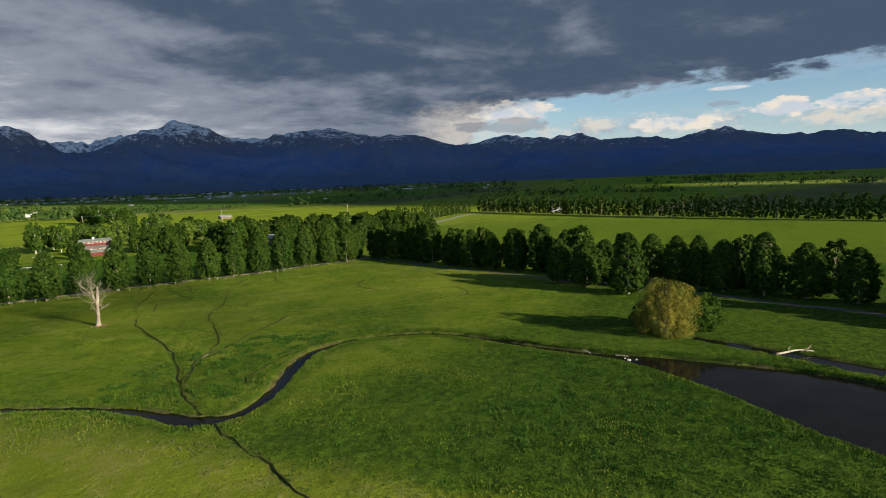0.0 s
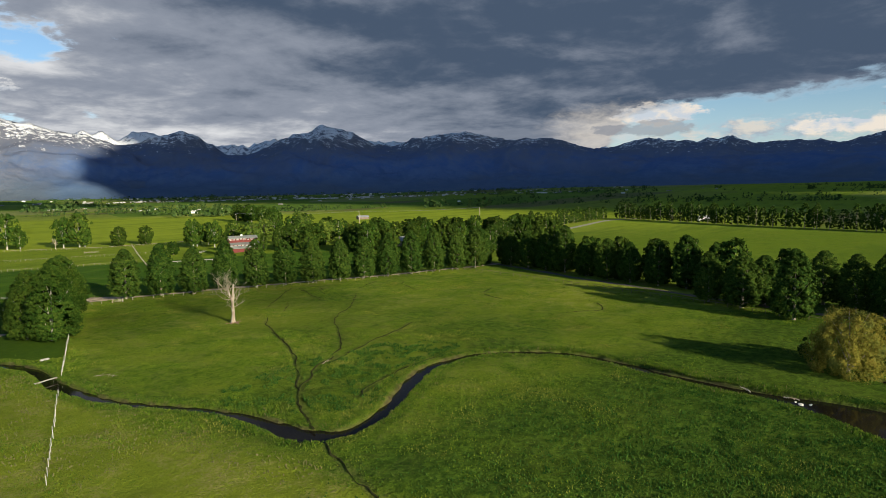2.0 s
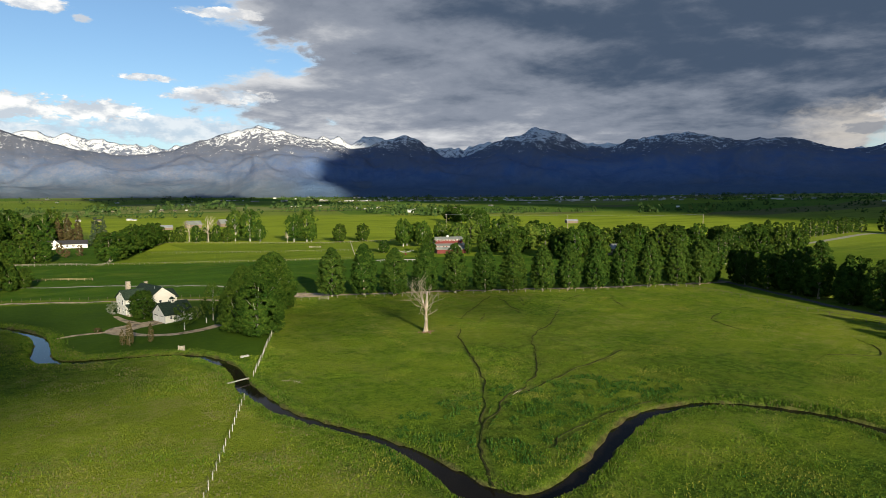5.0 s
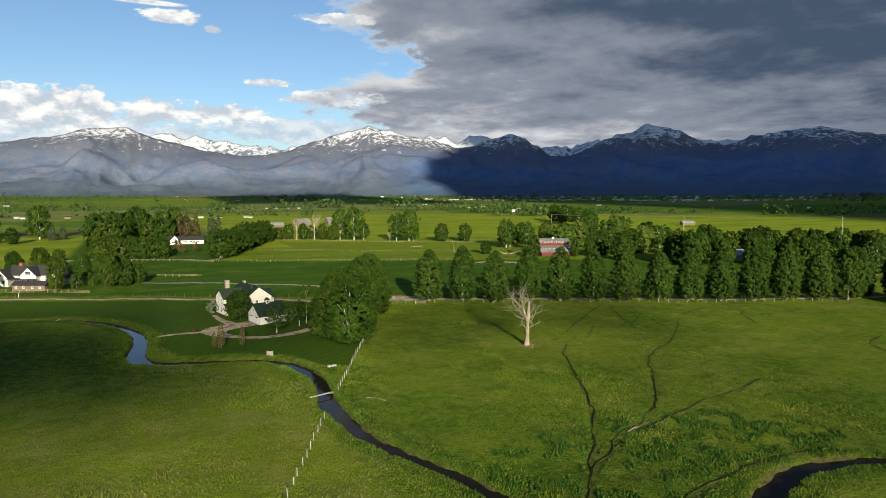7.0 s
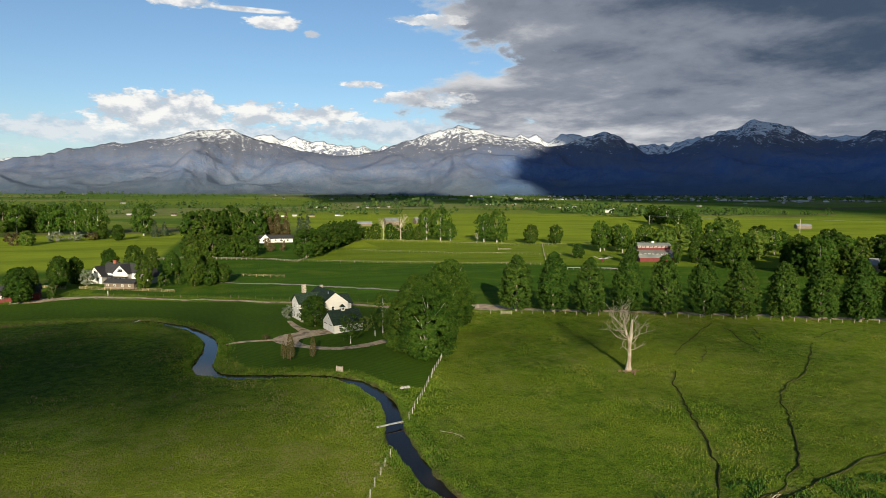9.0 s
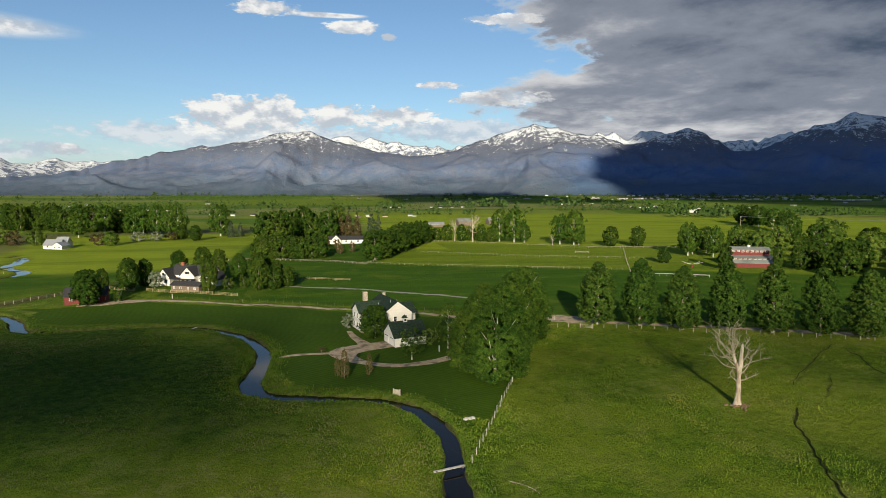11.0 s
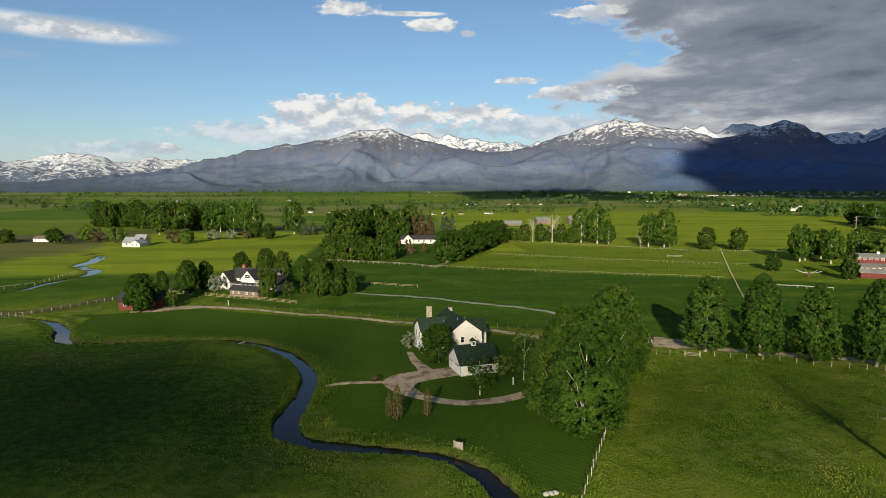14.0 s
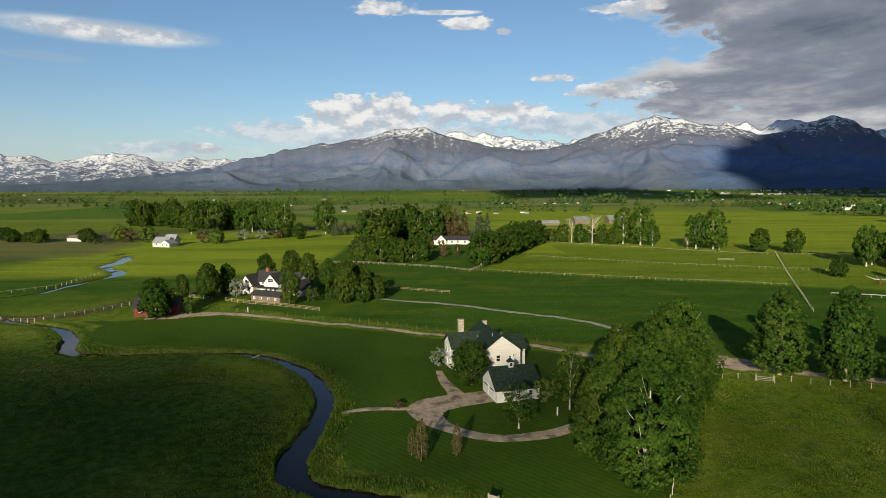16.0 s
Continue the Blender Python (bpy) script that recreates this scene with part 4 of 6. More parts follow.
def valley_shadow(x, y):
    """Cloud over the far end of the valley, in broken bands."""
    r = np.hypot(x, y)
    return np.clip(np.minimum(np.minimum((r - 1950) / 250, (3150 - r) / 120), (np.degrees(np.arctan2(x, y)) - 8) / 5) + 0.9 * fractal(x, y * 2.5, 900, 87, 3), -1.5, 0.8)


cloud(valley_shadow, 1500, 60, 73, "low cloud bands over the valley", (-2300, 900, 700, 3200))
cloud(thin_cloud, 500, 9, 79, "unseen low cloud added to dim pasture, lawn and meadow", (-440, 160, -200, 200), 0.001)


# ---------------------------------------------------------------- trees
def crown_np(h, w, low, n_clump, n_leaf, leaf, seed, shape="poplar", flat=0.0):
    """Leaves in clumps, filling a crown of height h (from low * h up) and width w, with an uneven outline and gaps."""
    rs = np.random.RandomState(seed)
    s = rs.beta(1.0, 1.8, n_clump) if shape == "cone" else rs.beta(1.15, 1.2, n_clump) if shape == "egg" else rs.beta(1.15, 1.25, n_clump)
    if shape == "poplar":
        prof = np.clip(np.sin(np.pi * np.clip(s * 0.86 + 0.13, 0, 1)) ** 0.62, 0.12, 1)
    elif shape in ("spire", "egg"):
        prof = np.clip(np.interp(s, [0, 0.08, 0.25, 0.5, 0.7, 0.85, 0.95, 1.0], [0.66, 0.90, 1.0, 0.93, 0.76, 0.52, 0.28, 0.08]), 0.1, 1)
    elif shape == "round":
        prof = np.clip(np.sin(np.pi * np.clip(s * 0.9 + 0.08, 0, 1)) ** 0.5, 0.15, 1)
    elif shape == "cone":
        prof = (1 - s) ** 0.85 + 0.05
    else:
        prof = np.clip(0.55 + 0.45 * np.sin(np.pi * (s * 0.8 + 0.2)), 0.2, 1)
    ang = rs.uniform(0, 2 * math.pi, n_clump)
    lobes = 1 + (0.07 if shape == "spire" else 0.16) * np.sin(3 * ang + rs.uniform(0, 6) + 4 * s) + 0.12 * np.sin(5 * ang + 7 * s + rs.uniform(0, 6))
    rad = w / 2 * prof * lobes * rs.uniform(0.35, 1.0, n_clump) ** 0.45
    c = np.stack([rad * np.cos(ang), rad * np.sin(ang), h * (low + (1 - low) * s)], 1)
    c[:, 2] -= 0.03 * h
    size = ((0.038 if shape == "egg" else 0.042 if shape == "spire" else 0.068) * (w + 0.35 * h)) * rs.uniform(0.6, 1.25, n_clump) * (0.55 + 0.45 * prof)
    per = n_leaf // n_clump
    d = rs.normal(size=(n_clump, per, 3))
    d /= np.linalg.norm(d, axis=2)[:, :, None]
    pos = c[:, None] + d * size[:, None, None] * rs.uniform(0.5, 1.05, (n_clump, per, 1)) * np.array([1, 1, 0.85])
    out = c.copy()
    out[:, 2] -= h * (low + 0.35 * (1 - low))
    out /= np.linalg.norm(out, axis=1)[:, None] + 1e-6
    nrm = d * 0.8 + out[:, None] * 0.75 + rs.normal(size=d.shape) * 0.45 + np.array([0, 0, 0.15])
    nrm /= np.linalg.norm(nrm, axis=2)[:, :, None]
    pos, nrm = pos.reshape(-1, 3), nrm.reshape(-1, 3)
    t = np.cross(nrm, rs.normal(size=nrm.shape))
    t /= np.linalg.norm(t, axis=1)[:, None] + 1e-9
    b = np.cross(nrm, t)
    k = (leaf * rs.uniform(0.6, 1.4, len(pos)))[:, None]
    V = np.stack([pos - t * k - b * k * 0.5, pos + t * k * 0.8 - b * k * 0.35, pos + b * k * 0.85 + t * k * 0.2], 1).reshape(-1, 3)
    V[:, 2] = np.maximum(V[:, 2], 0.15)
    return V, np.arange(len(V)).reshape(-1, 3)


def trunk_np(h, w, girth, fork, seed, limbs=6, lean=0.0):
    rs = np.random.RandomState(seed)
    n = 7
    s = np.linspace(0, 1, n)
    top = h * 0.86
    line = np.stack([lean * s * h + 0.02 * h * np.sin(3 * s + rs.uniform(0, 6)) * s, 0.02 * h * np.sin(2.5 * s + rs.uniform(0, 6)) * s, s * top - 0.25], 1)
    rad = girth * (1 - 0.88 * s)
    rad[0] *= 1.45
    pieces = [tube(line, rad, 6)]
    for k in range(limbs):
        f = fork + (0.8 - fork) * k / max(1, limbs - 1)
        p0 = np.array([np.interp(f, s, line[:, i]) for i in range(3)])
        a = k * 2.4 + rs.uniform(-0.4, 0.4)
        ln = w * 0.42 * (1 - 0.45 * f) * rs.uniform(0.8, 1.15)
        q = np.linspace(0, 1, 5)[:, None]
        way = np.array([math.cos(a), math.sin(a), 0.9])
        curve = p0 + way * ln * q + np.array([0, 0, 0.35 * ln]) * q * q
        r0 = np.interp(f, s, rad) * 0.55
        pieces.append(tube(curve, r0 * (1 - 0.85 * q[:, 0]), 4 if r0 < 0.06 else 6))
    return join_np(pieces)


KINDS = {
    # height, width, low, clumps, leaves, leaf, shape, leaf material, bark, girth, fork
    "poplar": (19.5, 9.4, 0.09, 720, 20000, 0.27, "spire", M_POPLAR, M_BARK, 0.34, 0.16),
    "cottonwood": (20.0, 14.0, 0.08, 950, 38000, 0.24, "egg", M_COTTON, M_BIRCH, 0.42, 0.16),
    "broadleaf": (14.0, 10.0, 0.06, 280, 8400, 0.36, "round", M_DARKLEAF, M_BARK, 0.3, 0.2),
    "far_poplar": (19.0, 10.0, 0.10, 130, 2600, 0.55, "spire", M_POPLAR, M_BARK, 0.35, 0.2),
    "far_cottonwood": (22.0, 17.0, 0.16, 150, 2700, 0.78, "round", M_COTTON, M_BIRCH, 0.5, 0.22),
    "far_broadleaf": (16.0, 12.0, 0.04, 150, 2400, 0.74, "round", M_DARKLEAF, M_BARK, 0.4, 0.2),
    "conifer": (20.0, 9.0, 0.04, 160, 2600, 0.5, "cone", M_SPRUCE, M_BARK, 0.35, 0.2),
    "russet_conifer": (20.0, 9.0, 0.04, 160, 2600, 0.5, "cone", M_RUST, M_BARK, 0.35, 0.2),
    "lime": (12.0, 9.0, 0.06, 130, 2200, 0.55, "round", M_LIME, M_BARK, 0.3, 0.2),
    "russet": (8.0, 7.0, 0.06, 60, 1100, 0.4, "round", M_RUST, M_BARK, 0.2, 0.2),
    "blossom": (6.0, 5.0, 0.1, 60, 1500, 0.26, "round", M_BLOSSOM, M_BARK, 0.14, 0.25),
    "sapling": (9.0, 6.0, 0.22, 80, 2600, 0.17, "poplar", M_COTTON, M_BIRCH, 0.14, 0.25),
    "young_russet": (6.0, 2.5, 0.08, 190, 3800, 0.11, "spire", M_YOUNG, M_BARK, 0.08, 0.2),
    "willow": (13.0, 16.0, 0.02, 420, 30000, 0.19, "dome", M_WILLOW, M_BARK, 0.35, 0.08),
    "green_round": (10.0, 8.0, 0.03, 220, 10000, 0.22, "dome", M_COTTON, M_BARK, 0.2, 0.12),
    "bush": (5.0, 5.5, 0.02, 50, 1500, 0.22, "dome", M_DARKLEAF, M_BARK, 0.1, 0.1),
    "lime_bush": (3.4, 3.6, 0.02, 40, 1300, 0.15, "dome", M_LIME, M_BARK, 0.06, 0.1),
}
PROTOS = {}


def plant(kind, x, y, h, w, label, group="", variant=None, name="tree", category="tree"):
    hh, ww, low, nc, nl, leaf, shape, leaves, bark, girth, fork = KINDS[kind]
    v = (int(abs(x * 7.3 + y * 3.1)) % 4) if variant is None else variant
    turn = (x * 37.7 + y * 91.3) % 360
    m = Matrix.Translation((x, y, float(carve(np.array([x]), np.array([y]), ground_height([x], [y]))[0]) - 0.05)) @ Matrix.Rotation(radians(turn), 4, "Z") @ Matrix.Diagonal((w / ww, w / ww, h / hh, 1))
    if (kind, v) not in PROTOS:
        seed = 100 + 17 * list(KINDS).index(kind) + v
        V, F = crown_np(hh, ww, low, nc, nl, leaf, seed, shape)
        V2, F2 = trunk_np(hh, ww, girth, fork, seed, 7)
        PROTOS[kind, v] = (mesh_np("trunk", V2, F2, bark, True), mesh_np("crown", V, F, leaves))
    ob = thing(name, label, category, m, group)
    trunk, crown = PROTOS[kind, v]
    part("trunk", trunk, ob)
    part("crown", crown, ob)
    return ob


rs = np.random.RandomState(5)
# the long row of poplars beside the lane
for k in range(13):
    s = k / 12
    plant("poplar", 71.8 + s * 126.5 + rs.uniform(-.5, .5), 136.2 - s * 60.0 + rs.uniform(-.5, .5), rs.uniform(18.6, 20.8), rs.uniform(9.3, 10.3), "full green poplar in a row beside the gravel lane", "poplars beside the lane")
for x, y in ((208.5, 72.2), (218.5, 74.5), (229, 83)):
    plant("poplar", x, y, 18.6, 10.2, "full green poplar at the corner of the lane", "poplars beside the lane")
# the second row, standing in shade beyond the meadow
# from (131, -150) on out of view, added for the shade they cast
ROW_B = [(227, 62), (222, 50), (217, 39), (212, 27), (207, 15), (202.5, 3), (198.5, -8), (194.5, -20), (191, -31), (186.5, -42), (168, -44), (163, -55), (171, -60), (152, -70.5), (180, -75), (173, -84), (166, -91), (162.3, -98.5), (158.7, -110), (155, -121), (150, -133), (145, -146), (139, -159), (131, -150), (125, -161), (118, -172), (111, -183), (103, -194), (94, -205)]
for k, (x, y) in enumerate(ROW_B):
    tall = 21.0 if k % 5 == 3 else 17.8
    plant("poplar", x + rs.uniform(-1.5, 0.8), y, tall * rs.uniform(0.9, 1.05), rs.uniform(9.0, 11.5), "tall dense poplar in the shaded row beyond the meadow", "poplars beyond the meadow")
for x, y in ((232, 66), (224, 48), (217, 31), (211, 14), (206, 0), (202, -16), (196, -32), (190, -48), (182, -64), (172, -104), (166, -128)):
    plant("far_broadleaf", x + rs.uniform(-2, 2), y + rs.uniform(-2, 2), rs.uniform(15, 21), rs.uniform(9, 12), "dark leafy tree behind the poplar row", "trees behind the poplars")
# far poplar rows round the next field
for k in range(58):
    s = k / 57
    plant("far_poplar", 678 - s * 205 + rs.uniform(-2, 2) - 22 * math.sin(s * 3.1), 172 - s * 420 + rs.uniform(-3, 3), rs.uniform(17, 22.5), rs.uniform(9, 11.5), "distant poplar in a field-edge row", "far poplars")
for k in range(16):
    s = k / 15
    plant("far_poplar", 430 + s * 240, 172 + s * 20 + rs.uniform(-2, 2), rs.uniform(14, 19), rs.uniform(9, 13), "distant poplar beside the dirt road", "poplars beside the road")
for k in range(10):
    plant("far_poplar", 232 + k * 20, 86 + k * 8.5 + rs.uniform(-3, 3), rs.uniform(14, 19), rs.uniform(9, 12), "poplar in the row beyond the lane corner", "poplars beyond the corner")
# big cottonwoods beside the white house
for x, y, h, w, v in ((26.8, 88.8, 17.0, 13.0, 0), (23.6, 96.4, 15.2, 10.0, 1), (31.0, 98.6, 19.4, 13.0, 2), (36, 107.5, 20.5, 13.0, 3), (41.5, 117, 20.5, 13.0, 0), (45.5, 125, 19.5, 12.0, 1), (27.5, 106, 17, 10, 3), (31, 115, 17, 10, 2)):
    plant("cottonwood", x, y, h, w, "big leafy cottonwood with pale limbs beside a fence", "cottonwoods beside the fence", v)
plant("sapling", 22.4, 116.5, 12, 6.4, "slender birch with thin leafage on the lawn")
plant("broadleaf", 5.6, 131.5, 9.2, 7.6, "dark round tree beside the house front")
plant("sapling", 12.1, 108.2, 8.2, 6.2, "young aspen with pale trunk on lawn island")
plant("young_russet", -3.9, 96.4, 6.6, 2.2, "young russet-leaved tree on mown lawn", "young lawn trees")
plant("young_russet", 1.4, 98.0, 5.2, 1.6, "young russet-leaved tree on mown lawn", "young lawn trees")
plant("young_russet", -5.4, 98.0, 4.4, 1.3, "thin young tree on mown lawn", "young lawn trees")
plant("lime_bush", 19.2, 122.4, 4.6, 4.6, "bright yellow-green shrub beside the garage", name="shrub", category="shrub")
plant("blossom", -1.2, 144.8, 4.4, 3.6, "pale flowering shrub at the house corner", name="shrub", category="shrub")
plant("russet", -8.6, 118.9, 1.6, 2.0, "small dark red shrub beside the drive", name="shrub", category="shrub")
# willow at the pond
plant("willow", 100.6, -86.0, 12.6, 14.2, "golden-leaved willow with a broad round crown at the pond")
plant("green_round", 107.5, -93.5, 9.4, 8.0, "green leafy tree beside the golden willow")
plant("bush", 108, -79, 5.5, 6, "dark shrub behind the willow", name="shrub", category="shrub")
# around the grey-roofed farmhouse
for x, y, h, w, k in ((-84.6, 236, 13, 10, "broadleaf"), (-81, 246, 12, 7, "broadleaf"), (-51.7, 221.8, 13.5, 8, "broadleaf"), (-72, 268, 13, 9, "broadleaf"), (-63, 275, 14, 10, "broadleaf"),
                      (-55, 272, 13, 9, "broadleaf"), (-45, 262, 14, 10, "cottonwood"), (-36, 258, 13.5, 11, "cottonwood"), (-33, 224, 18, 9, "broadleaf"), (-26.5, 241, 10.5, 9, "broadleaf"),
                      (-27, 226, 12, 8, "broadleaf"), (-22, 231, 10, 8, "broadleaf"), (-39.5, 232, 7, 5, "bush"), (-44.9, 228, 7, 6, "bush"), (-88.2, 200.5, 12.8, 12, "broadleaf"), (-80, 207, 6, 4, "bush"),
                      (-95, 238, 9, 6, "broadleaf"), (-29, 236, 15, 9, "broadleaf")):
    plant(k, x, y, h * (0.84 if x > -48 else 1.0), w * 0.8, "dark leafy tree beside the grey-roofed farmhouse", "farmhouse trees")
plant("blossom", -75.5, 239.5, 7, 6, "tree with white blossom before the farmhouse")
# windbreaks round the white bungalow
for k in range(7):
    plant("far_broadleaf", -42 + k * 5.6 + rs.uniform(-1, 1), 343 + rs.uniform(-1, 6), rs.uniform(11.5, 14), rs.uniform(8.5, 11), "dense dark tree in a windbreak", "windbreak west")
    plant("far_broadleaf", -43 + k * 5.6 + rs.uniform(-1, 1), 356 + rs.uniform(-1, 6), rs.uniform(11.5, 14.5), rs.uniform(8.5, 11), "dense dark tree in a windbreak", "windbreak west")
for k in range(13):
    s = k / 12
    plant("far_broadleaf", 23 + s * 51 + rs.uniform(-2, 1), 327 + s * 132 + rs.uniform(-3, 3), rs.uniform(14.5, 18.5), rs.uniform(12, 15), "round leafy tree beside a field fence", "windbreak east")
    if k % 2 and k > 2:
        plant("far_broadleaf", 14 + s * 50 + rs.uniform(-2, 1), 333 + s * 132 + rs.uniform(-3, 3), rs.uniform(14, 18), rs.uniform(11, 14), "round leafy tree beside a field fence", "windbreak east")
for x, y in ((-46, 470), (-38, 485), (-30, 476), (-22, 490), (-14, 480), (-5, 492), (-2, 475), (-30, 500), (-16, 505), (-50, 455), (6, 505), (-40, 440), (-34, 452)):
    plant("far_broadleaf", x, y, rs.uniform(20, 29), rs.uniform(14, 18), "tall dark tree behind the bungalow", "bungalow trees")
for x, y, h, w, k in ((14, 478, 26, 10, "russet_conifer"), (8, 484, 22, 9, "russet_conifer"), (21, 482, 24, 9, "russet_conifer"), (32, 470, 25, 11, "conifer"), (38, 476, 22, 9, "conifer"), (2, 478, 24, 9, "conifer")):
    plant(k, x, y, h, w, "tall russet conifer beside the bungalow" if k[0] == "r" else "tall dark conifer beside the bungalow", "bungalow conifers")
for x, y, h, w in ((-9, 400, 7, 5), (3, 402, 8, 5), (4, 372, 6, 5), (12, 378, 7, 5), (-16, 366, 6, 5), (-5, 415, 7, 6)):
    plant("russet", x, y, h, w, "small russet ornamental tree on a lawn", "bungalow lawn trees")
# cottonwoods along the far field fence
for x, y, h, w in ((131, 446, 26, 15), (140, 436, 27, 17), (147, 432, 15, 9), (168, 411, 24, 14), (177, 406, 26, 16), (180, 404, 14, 10)):
    plant("far_cottonwood", x, y, h, w, "tall old cottonwood along a field fence", "field cottonwoods")
for x, y in ((198, 389), (215.4, 382)):
    plant("far_broadleaf", x, y, 15, 11, "round lone tree along a field fence", "field cottonwoods")
for x, y in ((84, 466), (92, 462), (103, 458), (117, 450), (124, 445), (112, 462)):
    plant("far_broadleaf", x, y, rs.uniform(9, 15), rs.uniform(7, 10), "leafy tree beside the dead cottonwoods", "field cottonwoods")
# farmstead trees round the red stable
for x, y, h, w, k in ((224, 305, 23, 12, "far_cottonwood"), (236, 330, 20, 13, "far_cottonwood"), (252, 300, 20, 14, "lime"), (214, 316, 24, 13, "far_cottonwood"), (221, 322, 21, 11, "far_cottonwood"),
                      (250, 230, 20, 14, "far_broadleaf"), (240, 245, 18, 13, "far_broadleaf"), (262, 262, 20, 14, "far_cottonwood"), (272, 244, 19, 14, "lime"),
                      (286, 226, 19, 15, "far_broadleaf"), (300, 212, 20, 15, "far_broadleaf"), (316, 200, 20, 16, "far_broadleaf"), (260, 205, 18, 13, "far_broadleaf"), (276, 200, 18, 15, "far_broadleaf"),
                      (292, 262, 20, 15, "lime"), (312, 268, 20, 16, "far_cottonwood"), (330, 240, 19, 15, "far_broadleaf"), (350, 220, 19, 15, "far_broadleaf"), (370, 205, 18, 15, "far_broadleaf"),
                      (240, 180, 18, 12, "far_broadleaf"), (262, 172, 17, 13, "far_broadleaf"), (282, 164, 17, 13, "far_broadleaf"), (302, 152, 17, 13, "far_broadleaf"), (322, 160, 17, 13, "far_broadleaf"),
                      (340, 140, 16, 13, "far_broadleaf"), (258, 330, 20, 14, "far_cottonwood"), (280, 320, 20, 15, "lime"),
                      (300, 310, 22, 15, "far_cottonwood"), (330, 300, 20, 15, "far_broadleaf"), (360, 270, 19, 15, "far_broadleaf"), (390, 245, 18, 15, "far_broadleaf"), (310, 350, 22, 15, "far_cottonwood"),
                      (335, 375, 24, 16, "far_cottonwood"), (356, 400, 24, 16, "far_cottonwood"), (380, 430, 25, 17, "far_cottonwood"), (342, 345, 20, 15, "lime"), (372, 372, 22, 15, "far_cottonwood"),
                      (402, 460, 26, 17, "far_cottonwood"), (430, 495, 26, 18, "far_cottonwood"), (452, 540, 27, 18, "far_cottonwood"), (470, 585, 28, 19, "far_cottonwood"), (395, 410, 22, 15, "lime"),
                      (490, 620, 28, 19, "far_broadleaf"), (505, 660, 28, 20, "far_broadleaf"), (300, 180, 18, 14, "far_broadleaf"), (355, 175, 17, 13, "far_broadleaf"), (385, 190, 17, 14, "far_broadleaf")):
    plant(k, x, y, h * 0.87, w * 0.95, "yellow-green leafy tree in the farmstead grove" if k == "lime" else "tall leafy tree in the farmstead grove", "farmstead grove")
for k in range(30):
    x, y = 232 + k * 6.2 + rs.uniform(-6, 6), 196 - k * 1.6 + rs.uniform(-32, 26)
    plant(("far_broadleaf", "far_cottonwood", "far_broadleaf")[k % 3], x, max(y, 100.0), rs.uniform(15, 19.5), rs.uniform(11, 14), "tall leafy tree in the farmstead grove", "farmstead grove")
# old cottonwoods and woods west of the fields
for x, y, h, w in ((-96, 556, 29, 20), (-134, 569, 29, 15), (-143, 572, 28, 14), (-155, 581, 29, 15), (-168, 585, 28, 15), (-178, 592, 27, 16), (-205, 600, 27, 16), (-214, 560, 22, 15)):
    plant("far_cottonwood", x, y, h, w, "tall old cottonwood with bare lower trunk", "west cottonwoods")
for k in range(22):
    plant("far_broadleaf", -330 + k * 7.2 + rs.uniform(-3, 3), 690 - k * 3.0 + rs.uniform(-16, 16), rs.uniform(22, 30), rs.uniform(14, 19), "tall dark tree in the western wood", "western wood")
for x, y, k, h, w in ((-230, 480, "russet", 11, 12), (-215, 478, "lime", 12, 12), (-242, 492, "lime", 13, 13), (-170, 470, "russet", 10, 10), (-160, 466, "lime", 11, 11), (-150, 500, "blossom", 8, 12), (-138, 505, "blossom", 8, 11),
                      (-128, 512, "russet", 7, 10), (-250, 470, "bush", 7, 9), (-262, 482, "broadleaf", 11, 12), (-108, 505, "broadleaf", 13, 9), (-85, 540, "conifer", 15, 7), (-78, 546, "conifer", 14, 7), (-122, 520, "broadleaf", 12, 10)):
    plant(k, x, y, h, w, "flowering pale shrub along the field edge" if k == "blossom" else "leafy garden tree beside the grey-roofed barn", "barn trees")
for k in range(16):
    plant("far_broadleaf", -430 + k * 9 + rs.uniform(-3, 3), 520 + rs.uniform(-12, 12) - k * 2, rs.uniform(7, 12), rs.uniform(9, 13), "low leafy tree at a field edge", "west hedge trees")


